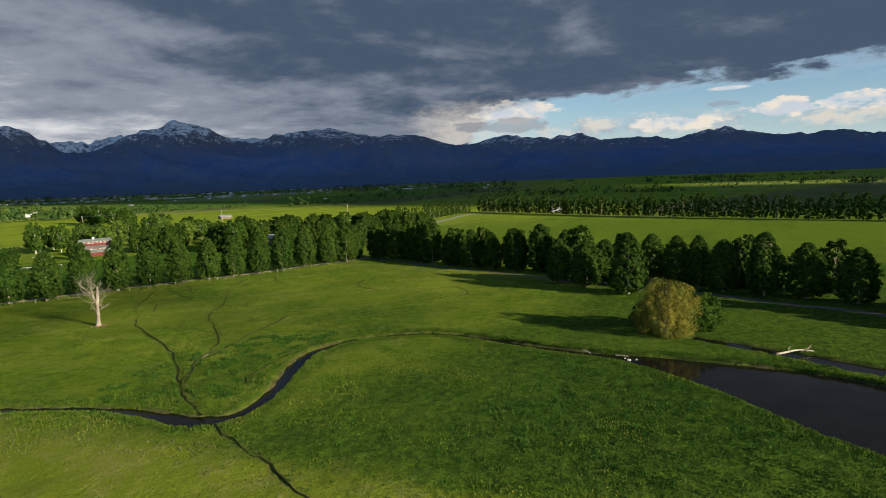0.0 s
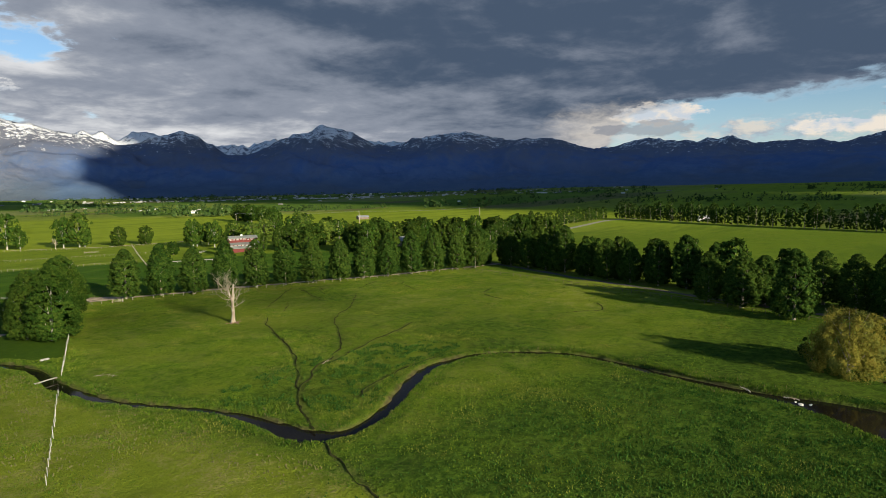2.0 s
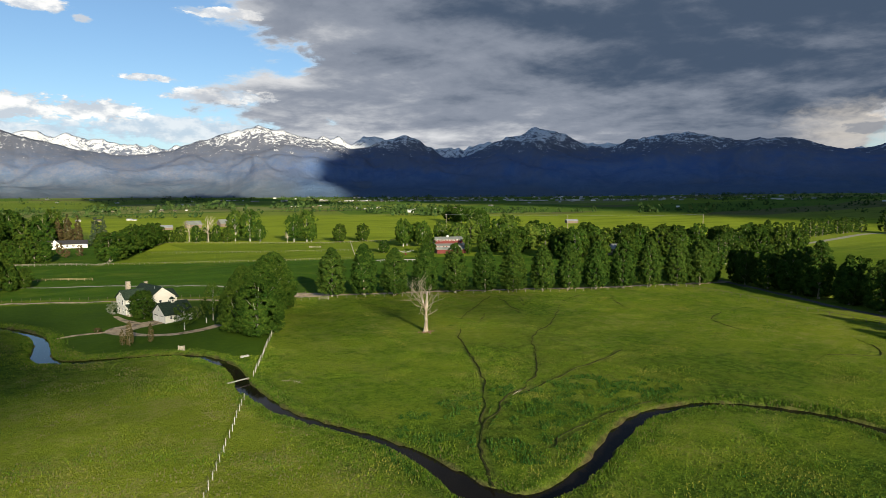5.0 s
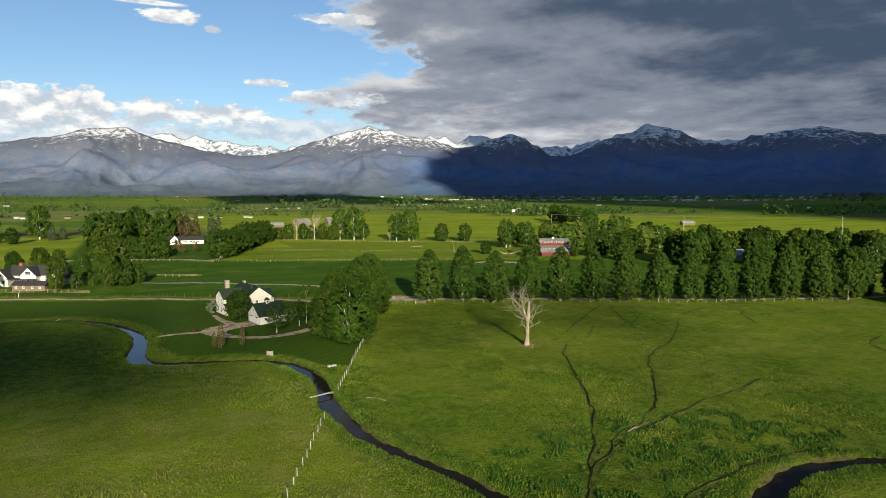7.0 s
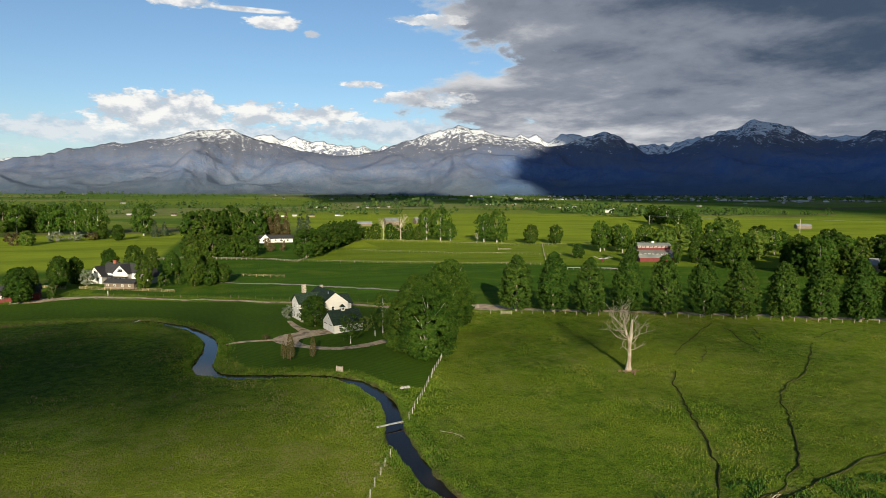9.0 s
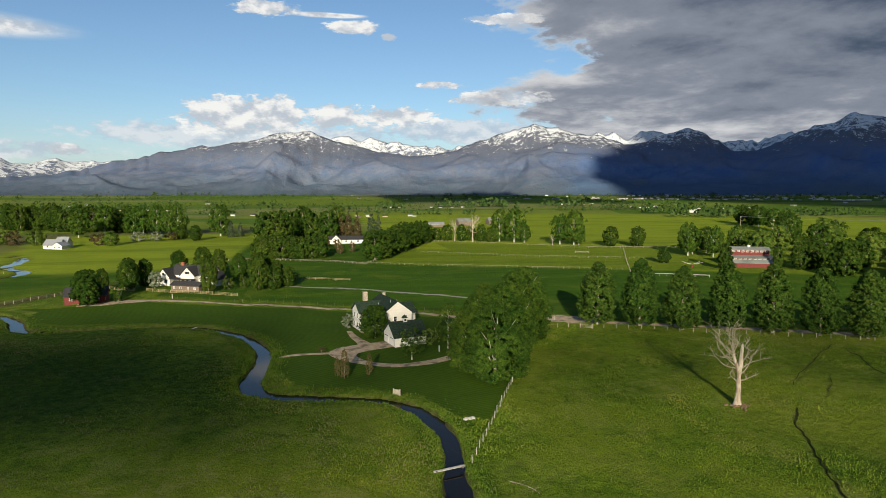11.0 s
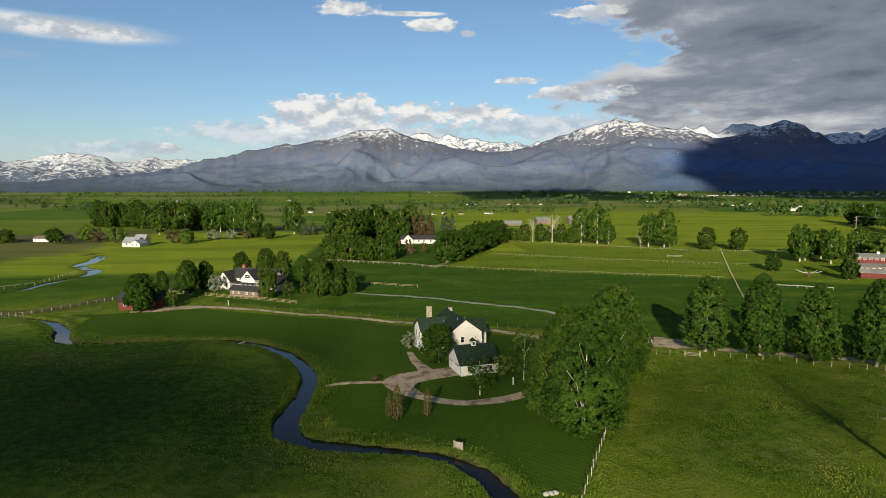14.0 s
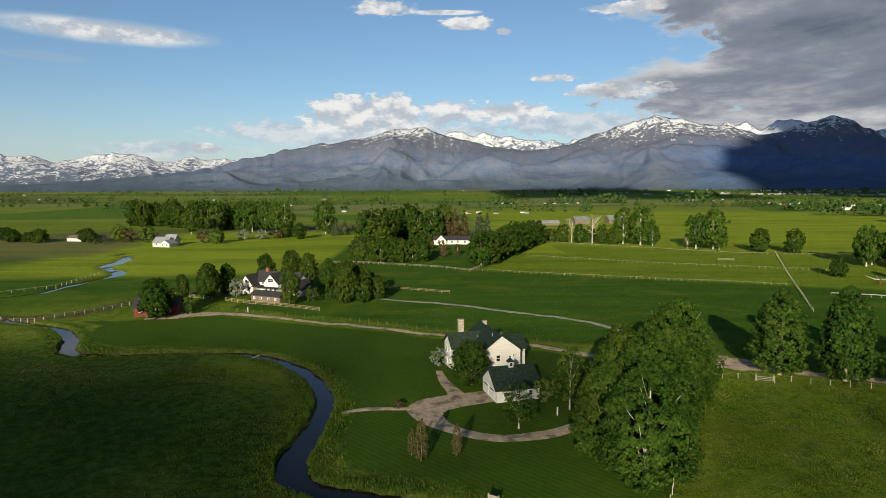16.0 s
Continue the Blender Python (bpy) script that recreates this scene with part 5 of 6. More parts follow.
# far woods: belts and scattered clumps across the valley, too many to count
def far_woods():
    rs = np.random.RandomState(77)
    spots = []
    for _ in range(40):
        a, r = rs.uniform(-45, 30), 10 ** rs.uniform(2.98, 3.5)
        n, ln = rs.randint(2, 13), rs.uniform(10, 120)
        for k in range(n):
            spots.append((a, r, rs.uniform(-ln, ln), rs.uniform(-10, 10), rs.uniform(7, 17)))
    for _ in range(30):
        a, r = rs.uniform(30, 106), 10 ** rs.uniform(3.05, 3.5)
        n, ln = rs.randint(2, 14), rs.uniform(10, 120)
        for k in range(n):
            spots.append((a, r, rs.uniform(-ln, ln), rs.uniform(-10, 10), rs.uniform(7, 15)))
    for _ in range(64):
        a, r, n = rs.uniform(-46, 104), 10 ** rs.uniform(3.08, 3.47), rs.randint(12, 34)
        ln, tall = rs.uniform(60, 330), rs.uniform(5, 11)
        for k in range(n):
            spots.append((a, r, rs.uniform(-ln, ln), rs.uniform(-7, 7), tall * rs.uniform(0.6, 1.3)))
    for _ in range(420):
        a = rs.uniform(22, 70)
        spots.append((a, rs.uniform(2100, 3100), 0, 0, rs.uniform(6, 13)))
    for _ in range(170):
        a = rs.uniform(-46, 24)
        spots.append((a, rs.uniform(2200, 3100), 0, 0, rs.uniform(5, 11)))
    for a, r, n, ln in ((34, 1010, 12, 45), (58, 1150, 9, 60), (31, 1150, 10, 40), (14, 1450, 18, 70), (22, 1500, 14, 50)):
        for _ in range(n):
            spots.append((a, r, rs.uniform(-ln, ln), rs.uniform(-14, 14), rs.uniform(12, 22)))
    proto = [crown_np(1.0, 1.15, 0.05, 10, 50, 0.17, 300 + k, "round") for k in range(5)]
    out = []
    for k, (a, r, s, q, h) in enumerate(spots):
        a = radians(a)
        x, y = r * math.sin(a) + s * math.cos(a) + q * math.sin(a), r * math.cos(a) - s * math.sin(a) + q * math.cos(a)
        z = float(base_height(np.array(x), np.array(y)))
        V, F = proto[k % 5]
        out.append((V * h + (x, y, z - 0.3), F))
    V, F = join_np(out)
    tagged(new("far_woods", mesh_np("far_woods", V, F, M_FARWOOD)), "dark belts of trees across the valley floor", "trees", kind="stuff")


far_woods()


# ---------------------------------------------------------------- the dead tree
def dead_tree(x, y, h, label, seed, turn=0.0, big=True):
    rs = np.random.RandomState(seed)
    ob = thing("dead_tree", label, "tree", pose(x, y, float(ground_height([x], [y])[0]) - 0.1, 0, 0, turn))
    s = np.linspace(0, 1, 12)
    lean = np.stack([0.12 * np.sin(5 * s) + 0.9 * np.clip(s - 0.45, 0, 1) * 1.2, 0.1 * np.sin(4 * s + 1), s * h * 0.74], 1)
    rad = h * (0.036 if big else 0.017) * (1 - 0.58 * s) * (1 + 0.10 * np.sin(9 * s + 1))
    rad[0] *= 1.35
    rad[-1] *= 0.7
    V, F = tube(lean, rad, 10)
    V += 0.0045 * h * rs.normal(size=V.shape) * np.array([1, 1, 0.6])
    part("trunk", mesh_np("trunk", V, F, M_DEADWOOD, True), ob)
    fork = tube(np.array([(0.0, 0, 0.40 * h), (-0.5, 0.05, 0.50 * h), (-0.95, 0.1, 0.58 * h), (-1.2, 0.15, 0.66 * h)]), h * np.array([0.024, 0.020, 0.015, 0.009]) * (1 if big else 0.6), 8)
    part("fork", mesh_np("fork", fork[0], fork[1], M_DEADWOOD, True), ob, "broken second stem")

    def branch(p0, way, ln, r0, depth, out):
        n = 8
        pts = [np.array(p0, float)]
        d = np.array(way, float)
        d /= np.linalg.norm(d)
        for k in range(n - 1):
            d = d + rs.normal(size=3) * 0.16 + np.array([0, 0, 0.07])
            d /= np.linalg.norm(d)
            pts.append(pts[-1] + d * ln / (n - 1))
        out.append(tube(pts, r0 * np.linspace(1, 0.22, n), 4))
        if depth:
            for _ in range(rs.randint(3, 6)):
                i = rs.randint(2, n)
                side = rs.normal(size=3)
                side[2] = abs(side[2]) * 0.6
                branch(pts[i], d * 0.5 + side / np.linalg.norm(side), ln * rs.uniform(0.35, 0.6), r0 * 0.5, depth - 1, out)

    limbs = [((-1.0, 0.1, 0.60), (-0.75, 0.1, 0.75), 0.36), ((-1.2, 0.15, 0.65), (-0.3, 0.2, 1), 0.30), ((-0.9, 0, 0.55), (-1, -0.3, 0.25), 0.34), ((-0.4, 0.1, 0.45), (-1, 0.4, 0.05), 0.28),
             ((-1.1, 0.1, 0.62), (0.25, -0.2, 1), 0.28), ((-1.15, 0.1, 0.64), (-0.5, -0.5, 0.8), 0.32), ((0.1, 0, 0.36), (1, 0.1, 0.35), 0.34), ((0.3, 0.05, 0.44), (1, -0.2, 0.8), 0.28), ((0.1, 0, 0.30), (1, -0.4, -0.05), 0.25),
             ((0.0, 0.0, 0.30), (-1, -0.2, -0.02), 0.24), ((0.9, 0, 0.70), (0.2, 0.1, 1), 0.12), ((-0.8, 0.1, 0.52), (0.1, 0.8, 0.7), 0.3),
             ((-1.2, 0.15, 0.64), (-1, 0.3, 0.6), 0.34), ((-1.0, 0.1, 0.58), (-0.8, -0.6, 0.45), 0.30), ((-1.15, 0.1, 0.63), (0.0, 0.4, 1), 0.30), ((-0.6, 0.1, 0.48), (-1, 0.1, 0.5), 0.32), ((0.4, 0, 0.50), (1, 0.3, 0.55), 0.26)]
    for (px, py, pz), way, ln in limbs:
        out = []
        branch((px * h / 14, py, pz * h), way, ln * h * (1.0 if big else 0.8), 0.0074 * h, 2 if big else 1, out)
        V, F = join_np(out)
        part("branch", mesh_np("branch", V, F, M_TWIG), ob)
    if big:
        chunks = [(rs.normal() * 0.9 + 0.5, rs.normal() * 0.7 - 0.4, 0.16, rs.uniform(0.5, 1.6), rs.uniform(0.12, 0.3), rs.uniform(0.1, 0.35), rs.uniform(0, 180)) for _ in range(34)]
        V, F = boxes_np(chunks)
        part("rotten_base", mesh_np("rotten_base", V, F, M_ROTTEN), ob, "crumbled brown bark round the foot")
    return ob


dead_tree(66.3, 65.3, 15.6, "bleached dead tree with bare branches and broken top", 3, 0)
dead_tree(110.2, 449.4, 24, "tall pale dead cottonwood by a field fence", 8, 130, False)
dead_tree(97.9, 460, 20, "tall pale dead cottonwood by a field fence", 9, 40, False)
dead_tree(161, 408, 9, "short pale dead stub by a field fence", 11, 10, False)


# ---------------------------------------------------------------- buildings
def gable_walls(x0, x1, y0, y1, eave, ridge, axis, sink=0.3):
    """Outer shell of a gabled block, with wall tops that follow the roof."""
    if axis == "x":
        ym = (y0 + y1) / 2
        V = [(x0, y0, -sink), (x1, y0, -sink), (x1, y1, -sink), (x0, y1, -sink), (x0, y0, eave), (x1, y0, eave), (x1, y1, eave), (x0, y1, eave), (x0, ym, ridge), (x1, ym, ridge)]
        F = [(0, 1, 5, 4), (2, 3, 7, 6), (1, 2, 6, 5), (3, 0, 4, 7), (5, 6, 9, 9), (7, 4, 8, 8), (4, 5, 9, 8), (6, 7, 8, 9)]
    else:
        xm = (x0 + x1) / 2
        V = [(x0, y0, -sink), (x1, y0, -sink), (x1, y1, -sink), (x0, y1, -sink), (x0, y0, eave), (x1, y0, eave), (x1, y1, eave), (x0, y1, eave), (xm, y0, ridge), (xm, y1, ridge)]
        F = [(0, 1, 5, 4), (2, 3, 7, 6), (1, 2, 6, 5), (3, 0, 4, 7), (4, 5, 8, 8), (6, 7, 9, 9), (5, 6, 9, 8), (7, 4, 8, 9)]
    bm = bmesh.new()
    vs = [bm.verts.new(v) for v in V]
    for f in F:
        bm.faces.new([vs[i] for i in dict.fromkeys(f)])
    return bm


def gable_roof(x0, x1, y0, y1, eave, ridge, axis, over=0.45, thick=0.22):
    """Two sloping slabs with overhanging eaves."""
    bm = bmesh.new()

    def slab(a, b, c, d):
        lo = [bm.verts.new(p) for p in (a, b, c, d)]
        hi = [bm.verts.new((p[0], p[1], p[2] + thick)) for p in (a, b, c, d)]
        bm.faces.new(lo[::-1])
        bm.faces.new(hi)
        for k in range(4):
            bm.faces.new((lo[k], lo[(k + 1) % 4], hi[(k + 1) % 4], hi[k]))

    if axis == "x":
        ym = (y0 + y1) / 2
        drop = (ridge - eave) / (ym - y0) * over
        slab((x0 - over, y0 - over, eave - drop + 0.03), (x1 + over, y0 - over, eave - drop + 0.03), (x1 + over, ym, ridge + 0.03), (x0 - over, ym, ridge + 0.03))
        slab((x0 - over, ym, ridge + 0.03), (x1 + over, ym, ridge + 0.03), (x1 + over, y1 + over, eave - drop + 0.03), (x0 - over, y1 + over, eave - drop + 0.03))
    else:
        xm = (x0 + x1) / 2
        drop = (ridge - eave) / (xm - x0) * over
        slab((x0 - over, y1 + over, eave - drop + 0.03), (x0 - over, y0 - over, eave - drop + 0.03), (xm, y0 - over, ridge + 0.03), (xm, y1 + over, ridge + 0.03))
        slab((xm, y1 + over, ridge + 0.03), (xm, y0 - over, ridge + 0.03), (x1 + over, y0 - over, eave - drop + 0.03), (x1 + over, y1 + over, eave - drop + 0.03))
    return bm


def bm_part(name, bm, mat, parent, label=""):
    bmesh.ops.recalc_face_normals(bm, faces=bm.faces)
    me = bpy.data.meshes.new(name)
    bm.to_mesh(me)
    bm.free()
    me.materials.append(mat)
    return part(name, me, parent, label)


def box_part(name, rows, mat, parent, label=""):
    V, F = boxes_np(rows)
    return part(name, mesh_np(name, V, F, mat), parent, label)


def window_part(parent, x, y, z, w, h, face):
    """A framed window on a wall that faces s, n, w or e."""
    d = 0.10
    along_x = face in "sn"
    sgn = -1 if face in "sw" else 1
    off = sgn * d / 2
    bars = []
    for dx, dz, bw, bh in ((-w / 2, 0, 0.12, h + 0.12), (w / 2, 0, 0.12, h + 0.12), (0, h / 2, w + 0.12, 0.12), (0, -h / 2, w + 0.24, 0.12), (0, 0, w, 0.06)):
        if along_x:
            bars.append((x + dx, y + off, z + dz, bw, d, bh, 0))
        else:
            bars.append((x + off, y + dx, z + dz, d, bw, bh, 0))
    win = box_part("window", bars, M_TRIM, parent)
    if along_x:
        box_part("pane", [(x, y + sgn * 0.025, z, w - 0.02, 0.04, h - 0.02, 0)], M_GLASS, win)
    else:
        box_part("pane", [(x + sgn * 0.025, y, z, 0.04, w - 0.02, h - 0.02, 0)], M_GLASS, win)
    return win


def white_house():
    m = pose(2.1, 140.5, 0, 0, 0, 14)
    ob = thing("house", "white two-storey farmhouse with dark green shingle roof", "house", m)
    bm_part("wall", gable_walls(0, 9, 0, 7, 5.3, 7.7, "x"), M_WHITE, ob, "west wing of white clapboard")
    bm_part("roof", gable_roof(0, 9, 0, 7, 5.3, 7.7, "x"), M_SHINGLE, ob)
    bm_part("wall", gable_walls(4.8, 13.4, -5.6, 8.6, 5.5, 8.7, "y"), M_WHITE, ob, "east wing of white clapboard")
    bm_part("roof", gable_roof(4.8, 13.4, -5.6, 8.6, 5.5, 8.7, "y"), M_SHINGLE, ob)
    bm_part("wall", gable_walls(13.3, 17.0, 0.5, 8.0, 4.2, 6.2, "x"), M_WHITE, ob)
    bm_part("roof", gable_roof(12.0, 17.0, 0.5, 8.0, 4.2, 6.4, "x"), M_SHINGLE, ob)
    # small dormer over the porch
    bm_part("dormer", gable_walls(2.6, 4.4, -0.5, 2.6, 5.5, 6.6, "y", -4.2), M_WHITE, ob)
    bm_part("dormer_roof", gable_roof(2.6, 4.4, -0.5, 2.4, 5.5, 6.6, "y", 0.25, 0.14), M_SHINGLE, ob)
    # porch: sloping roof on posts
    bm = bmesh.new()
    lo = [bm.verts.new(p) for p in ((-0.3, -2.6, 2.55), (4.9, -2.6, 2.55), (4.9, 0.05, 3.5), (-0.3, 0.05, 3.5))]
    hi = [bm.verts.new((p.co.x, p.co.y, p.co.z + 0.18)) for p in lo]
    bm.faces.new(lo[::-1])
    bm.faces.new(hi)
    for k in range(4):
        bm.faces.new((lo[k], lo[(k + 1) % 4], hi[(k + 1) % 4], hi[k]))
    bm_part("porch_roof", bm, M_SHINGLE, ob)
    for x in (0.1, 1.6, 3.1, 4.5):
        box_part("porch_post", [(x, -2.3, 1.27, 0.18, 0.18, 2.66, 0), (x, -2.3, 2.45, 0.3, 0.3, 0.12, 0)], M_TRIM, ob)
    box_part("porch_floor", [(2.3, -1.3, 0.12, 5.2, 2.6, 0.5, 0), (0.6, -2.9, 0.02, 1.2, 0.5, 0.3, 0)], M_TAN, ob)
    # chimney of single stones
    stack = box_part("chimney", [(4.0, 7.5, 4.75, 1.0, 1.1, 10.0, 0), (4.0, 7.5, 9.82, 1.25, 1.35, 0.18, 0)], M_STONE, ob, "tall fieldstone chimney")
    r = random.Random(4)
    stone = mesh_np("stone", *boxes_np([(0, 0, 0, 0.36, 0.09, 0.24, 0)]), M_STONE)
    for lay in range(8):
        for k in range(3):
            for side in ((0, -0.55), (0, 0.55)):
                part("stone", stone, stack).matrix_basis = pose(4.0 + (k - 1) * 0.36 + (0.08 if lay % 2 else -0.06), 7.5 + side[1], 7.55 + lay * 0.28, 0, r.uniform(-4, 4), 0)
            for sx in (-0.5, 0.5):
                part("stone", stone, stack).matrix_basis = pose(4.0 + sx, 7.5 + (k - 1) * 0.36 + (0.08 if lay % 2 else -0.06), 7.55 + lay * 0.28, 0, 0, 90)
    box_part("chimney", [(9.6, 7.0, 8.2, 0.8, 0.8, 2.2, 0), (9.6, 7.0, 9.35, 0.95, 0.95, 0.12, 0)], M_STONE, ob, "small stone chimney")
    for x, y, z in ((6.2, 2.0, 7.0), (10.4, -1.8, 8.4), (8.0, -3.0, 8.5)):
        V, F = tube([(x, y, z - 0.6), (x, y, z), (x, y, z + 0.35)], [0.08, 0.08, 0.07], 6)
        part("vent_pipe", mesh_np("vent_pipe", V, F, M_METALROOF, True), ob)
    for z, h in ((1.5, 1.5), (4.1, 1.5)):
        window_part(ob, 0, 2.2, z, 0.9, h, "w")
        window_part(ob, 0, 4.9, z, 0.9, h, "w")
    window_part(ob, 0, 3.5, 6.4, 0.6, 0.8, "w")
    window_part(ob, 1.6, 0, 4.4, 0.9, 1.2, "s")
    window_part(ob, 3.5, -0.5, 5.9, 0.5, 0.5, "s")
    for x, z, w, h in ((8.4, 3.9, 0.95, 1.4), (11.0, 3.9, 0.5, 0.9), (11.8, 4.4, 0.4, 0.6), (7.0, 1.4, 1.0, 1.4), (11.2, 1.4, 1.4, 1.4)):
        window_part(ob, x, -5.6, z, w, h, "s")
    for y in (-3, 2.5, 6):
        window_part(ob, 13.4, y, 4.2 if y < 0 else 5.0, 0.9, 1.0, "e")
    box_part("door", [(2.4, -0.04, 1.35, 0.95, 0.08, 2.05, 0)], M_BROWNWOOD, ob)
    box_part("bargeboard", [(13.0, -6.02, 5.25, 0.5, 0.05, 0.16, 0)], M_TRIM, ob)
    return ob


white_house()


def garage():
    m = pose(9.65, 120.6, 0, 0, 0, 14)
    ob = thing("garage", "white gabled garage with dark green roof and cupola", "garage", m)
    bm_part("wall", gable_walls(0, 8.6, 0, 8.2, 2.5, 5.5, "x"), M_WHITE, ob)
    bm_part("roof", gable_roof(0, 8.6, 0, 8.2, 2.5, 5.5, "x"), M_SHINGLE, ob)
    cup = box_part("cupola", [(4.2, 4.1, 5.75, 1.0, 1.0, 1.5, 0)], M_WHITE, ob, "white louvred cupola")
    box_part("louvre", [(4.2, 3.57, 5.95, 0.5, 0.06, 0.6, 0)], M_GLASS, cup)
    bm = bmesh.new()
    base = [bm.verts.new(p) for p in ((3.5, 3.4, 6.45), (4.9, 3.4, 6.45), (4.9, 4.8, 6.45), (3.5, 4.8, 6.45))]
    tip = bm.verts.new((4.2, 4.1, 7.3))
    bm.faces.new(base[::-1])
    for k in range(4):
        bm.faces.new((base[k], base[(k + 1) % 4], tip))
    bm_part("cupola_roof", bm, M_SHINGLE, cup)
    for y in (2.2, 5.9):
        d = box_part("garage_door", [(-0.05, y, 1.1, 0.08, 2.7, 2.15, 0)] + [(-0.1, y, 0.3 + k * 0.53, 0.04, 2.6, 0.46, 0) for k in range(4)], M_DOOR, ob)
        box_part("door_window", [(-0.13, y + (k - 1.5) * 0.62, 1.9, 0.03, 0.42, 0.26, 0) for k in range(4)], M_GLASS, d)
    window_part(ob, 0, 4.1, 3.7, 0.6, 0.8, "w")
    for x in (1.8, 4.3, 6.8):
        window_part(ob, x, 0, 1.45, 0.8, 0.9, "s")
    return ob


garage()


def farm_building(name, label, category, x, y, turn, blocks, wall, roof, windows=(), extra=None, group=""):
    """A farm building of gabled blocks: rows of x0, x1, y0, y1, eave, ridge, axis."""
    z = float(base_height(np.array(float(x)), np.array(float(y))))
    ob = thing(name, label, category, pose(x, y, z, 0, 0, turn), group)
    for b in blocks:
        bm_part("wall", gable_walls(*b), wall, ob)
        bm_part("roof", gable_roof(*b), roof, ob)
    for w in windows:
        window_part(ob, *w)
    if extra:
        extra(ob)
    return ob


def brick_stack(ob):
    box_part("chimney", [(9.5, 9, 7.6, 1.3, 1.0, 2.6, 0), (9.5, 9, 8.95, 1.5, 1.2, 0.2, 0)], M_BRICK, ob, "red brick chimney")
    box_part("porch_roof", [(10.5, 2.6, 2.9, 4.6, 4.6, 0.2, 0), (16.2, 0.4, 2.9, 8, 3.0, 0.2, 0)], M_BLACKROOF, ob)
    for x in (12.6, 15, 17.4, 19.9):
        box_part("porch_post", [(x, -0.9, 1.3, 0.2, 0.2, 3.0, 0)], M_TRIM, ob)


farm_building("farmhouse", "white farmhouse with charcoal roof and brick chimney among trees", "house", -79, 247, -24,
              [(2.5, 8.5, 1, 13, 3.4, 6.9, "y"), (6, 25, 5, 13, 4.4, 7.8, "x"), (13, 19.5, 2, 10, 4.4, 7.7, "y"), (24, 29, 2, 11, 2.8, 5.4, "y")], M_WHITE, M_BLACKROOF,
              [(4.2, 1, 1.8, 1, 1.4, "s"), (6.8, 1, 1.8, 1, 1.4, "s"), (5.5, 1, 4.8, 1, 1.2, "s"), (14.2, 2, 2, 1.0, 1.4, "s"), (16.2, 2, 2, 1.0, 1.4, "s"), (18.2, 2, 2, 1.0, 1.4, "s"), (16.2, 2, 5.4, 2.4, 1.3, "s"), (10.5, 5, 2, 1.1, 1.4, "s"), (22, 5, 2, 1.1, 1.4, "s"), (26.5, 2, 1.6, 1.2, 1.2, "s")], brick_stack)
farm_building("outbuilding", "low brown wooden outbuilding with small white windows", "shed", -67, 229, -27, [(0, 13, 0, 5, 2.4, 3.6, "x")], M_BROWNWOOD, M_BLACKROOF,
              [(1.5, 0, 1.4, 0.7, 0.7, "s"), (4.5, 0, 1.4, 0.7, 0.7, "s"), (8, 0, 1.4, 0.7, 0.7, "s"), (11, 0, 1.4, 0.7, 0.7, "s")])
farm_building("shed", "red wooden shed with white window and door", "shed", -96.5, 203.5, 10, [(0, 13, 0, 8, 2.8, 5.2, "x")], M_REDWOOD, M_BLACKROOF, [(2.0, 0, 1.6, 0.9, 0.9, "s"), (10.5, 0, 1.5, 1.0, 1.1, "s")])
farm_building("bungalow", "white bungalow with dark roof on a lawn", "house", -2, 452, -4, [(0, 26, 0, 9, 3.0, 5.4, "x"), (2, 9, -4, 6, 3.0, 6.6, "y")], M_WHITE, M_BLACKROOF,
              [(4, -4, 1.7, 1.2, 1.6, "s"), (7, -4, 1.7, 1.2, 1.6, "s"), (13, 0, 1.7, 1.6, 1.2, "s"), (17, 0, 1.7, 1.6, 1.2, "s"), (22, 0, 1.7, 1.6, 1.2, "s")])


farm_building("stable", "red two-tier stable with dull metal roofs and white windows", "barn", 203, 258, -22, [(0, 20, 0, 17, 4.6, 6.2, "x"), (0.6, 19.4, 5, 12, 8.5, 9.8, "x"), (0, 20, -4.6, 0.6, 2.6, 3.9, "x")], M_REDWOOD, M_DULLROOF,
              [(1.5 + k * 2.4, 0, 4.3, 1.2, 0.5, "s") for k in range(8)] + [(1.8 + k * 2.3, 5, 7.8, 1.2, 0.8, "s") for k in range(8)], lambda ob: [box_part("cupola", [(10, 8.5, 10.2, 1.2, 1.2, 1.4, 0)], M_TRIM, ob), None][1])
for x, y, h, w in ((193, 250, 14, 6.5), (229, 240, 15, 9), (219, 244, 12, 4.5), (178, 282, 9, 7)):
    plant("far_broadleaf", x, y, h, w, "leafy tree before the red stable", "stable trees")
farm_building("barn", "white barn with pale grey metal roof", "barn", -197, 445, -12, [(0, 11, 0, 9, 2.6, 6.2, "x"), (8, 15, -3, 6, 2.3, 4.6, "y"), (4, 12, 7, 14, 3.6, 7.6, "x")], M_WHITE, M_METALROOF, [(3, 0, 1.7, 1.3, 1.4, "s"), (7, 0, 1.7, 1.3, 1.4, "s"), (10, -3, 1.4, 1.1, 1.2, "s"), (13, -3, 1.4, 1.1, 1.2, "s")])
farm_building("barn", "long low barn with white roof vents", "barn", -70, 709, -4, [(0, 36, 0, 14, 5, 9.5, "x")], M_REDWOOD, M_BLACKROOF, [(4 + k * 6, 0, 2.2, 2.5, 1.6, "s") for k in range(6)], lambda ob: [box_part("roof_vent", [(6 + k * 11, 7, 10.0, 1.6, 1.6, 1.6, 0)], M_PALEROOF, ob) for k in range(3)] and None)
farm_building("barn", "low barn with pale metal roof", "barn", 106, 668, -4, [(0, 24, 0, 10, 2.8, 5.0, "x")], M_BROWNWOOD, M_METALROOF)
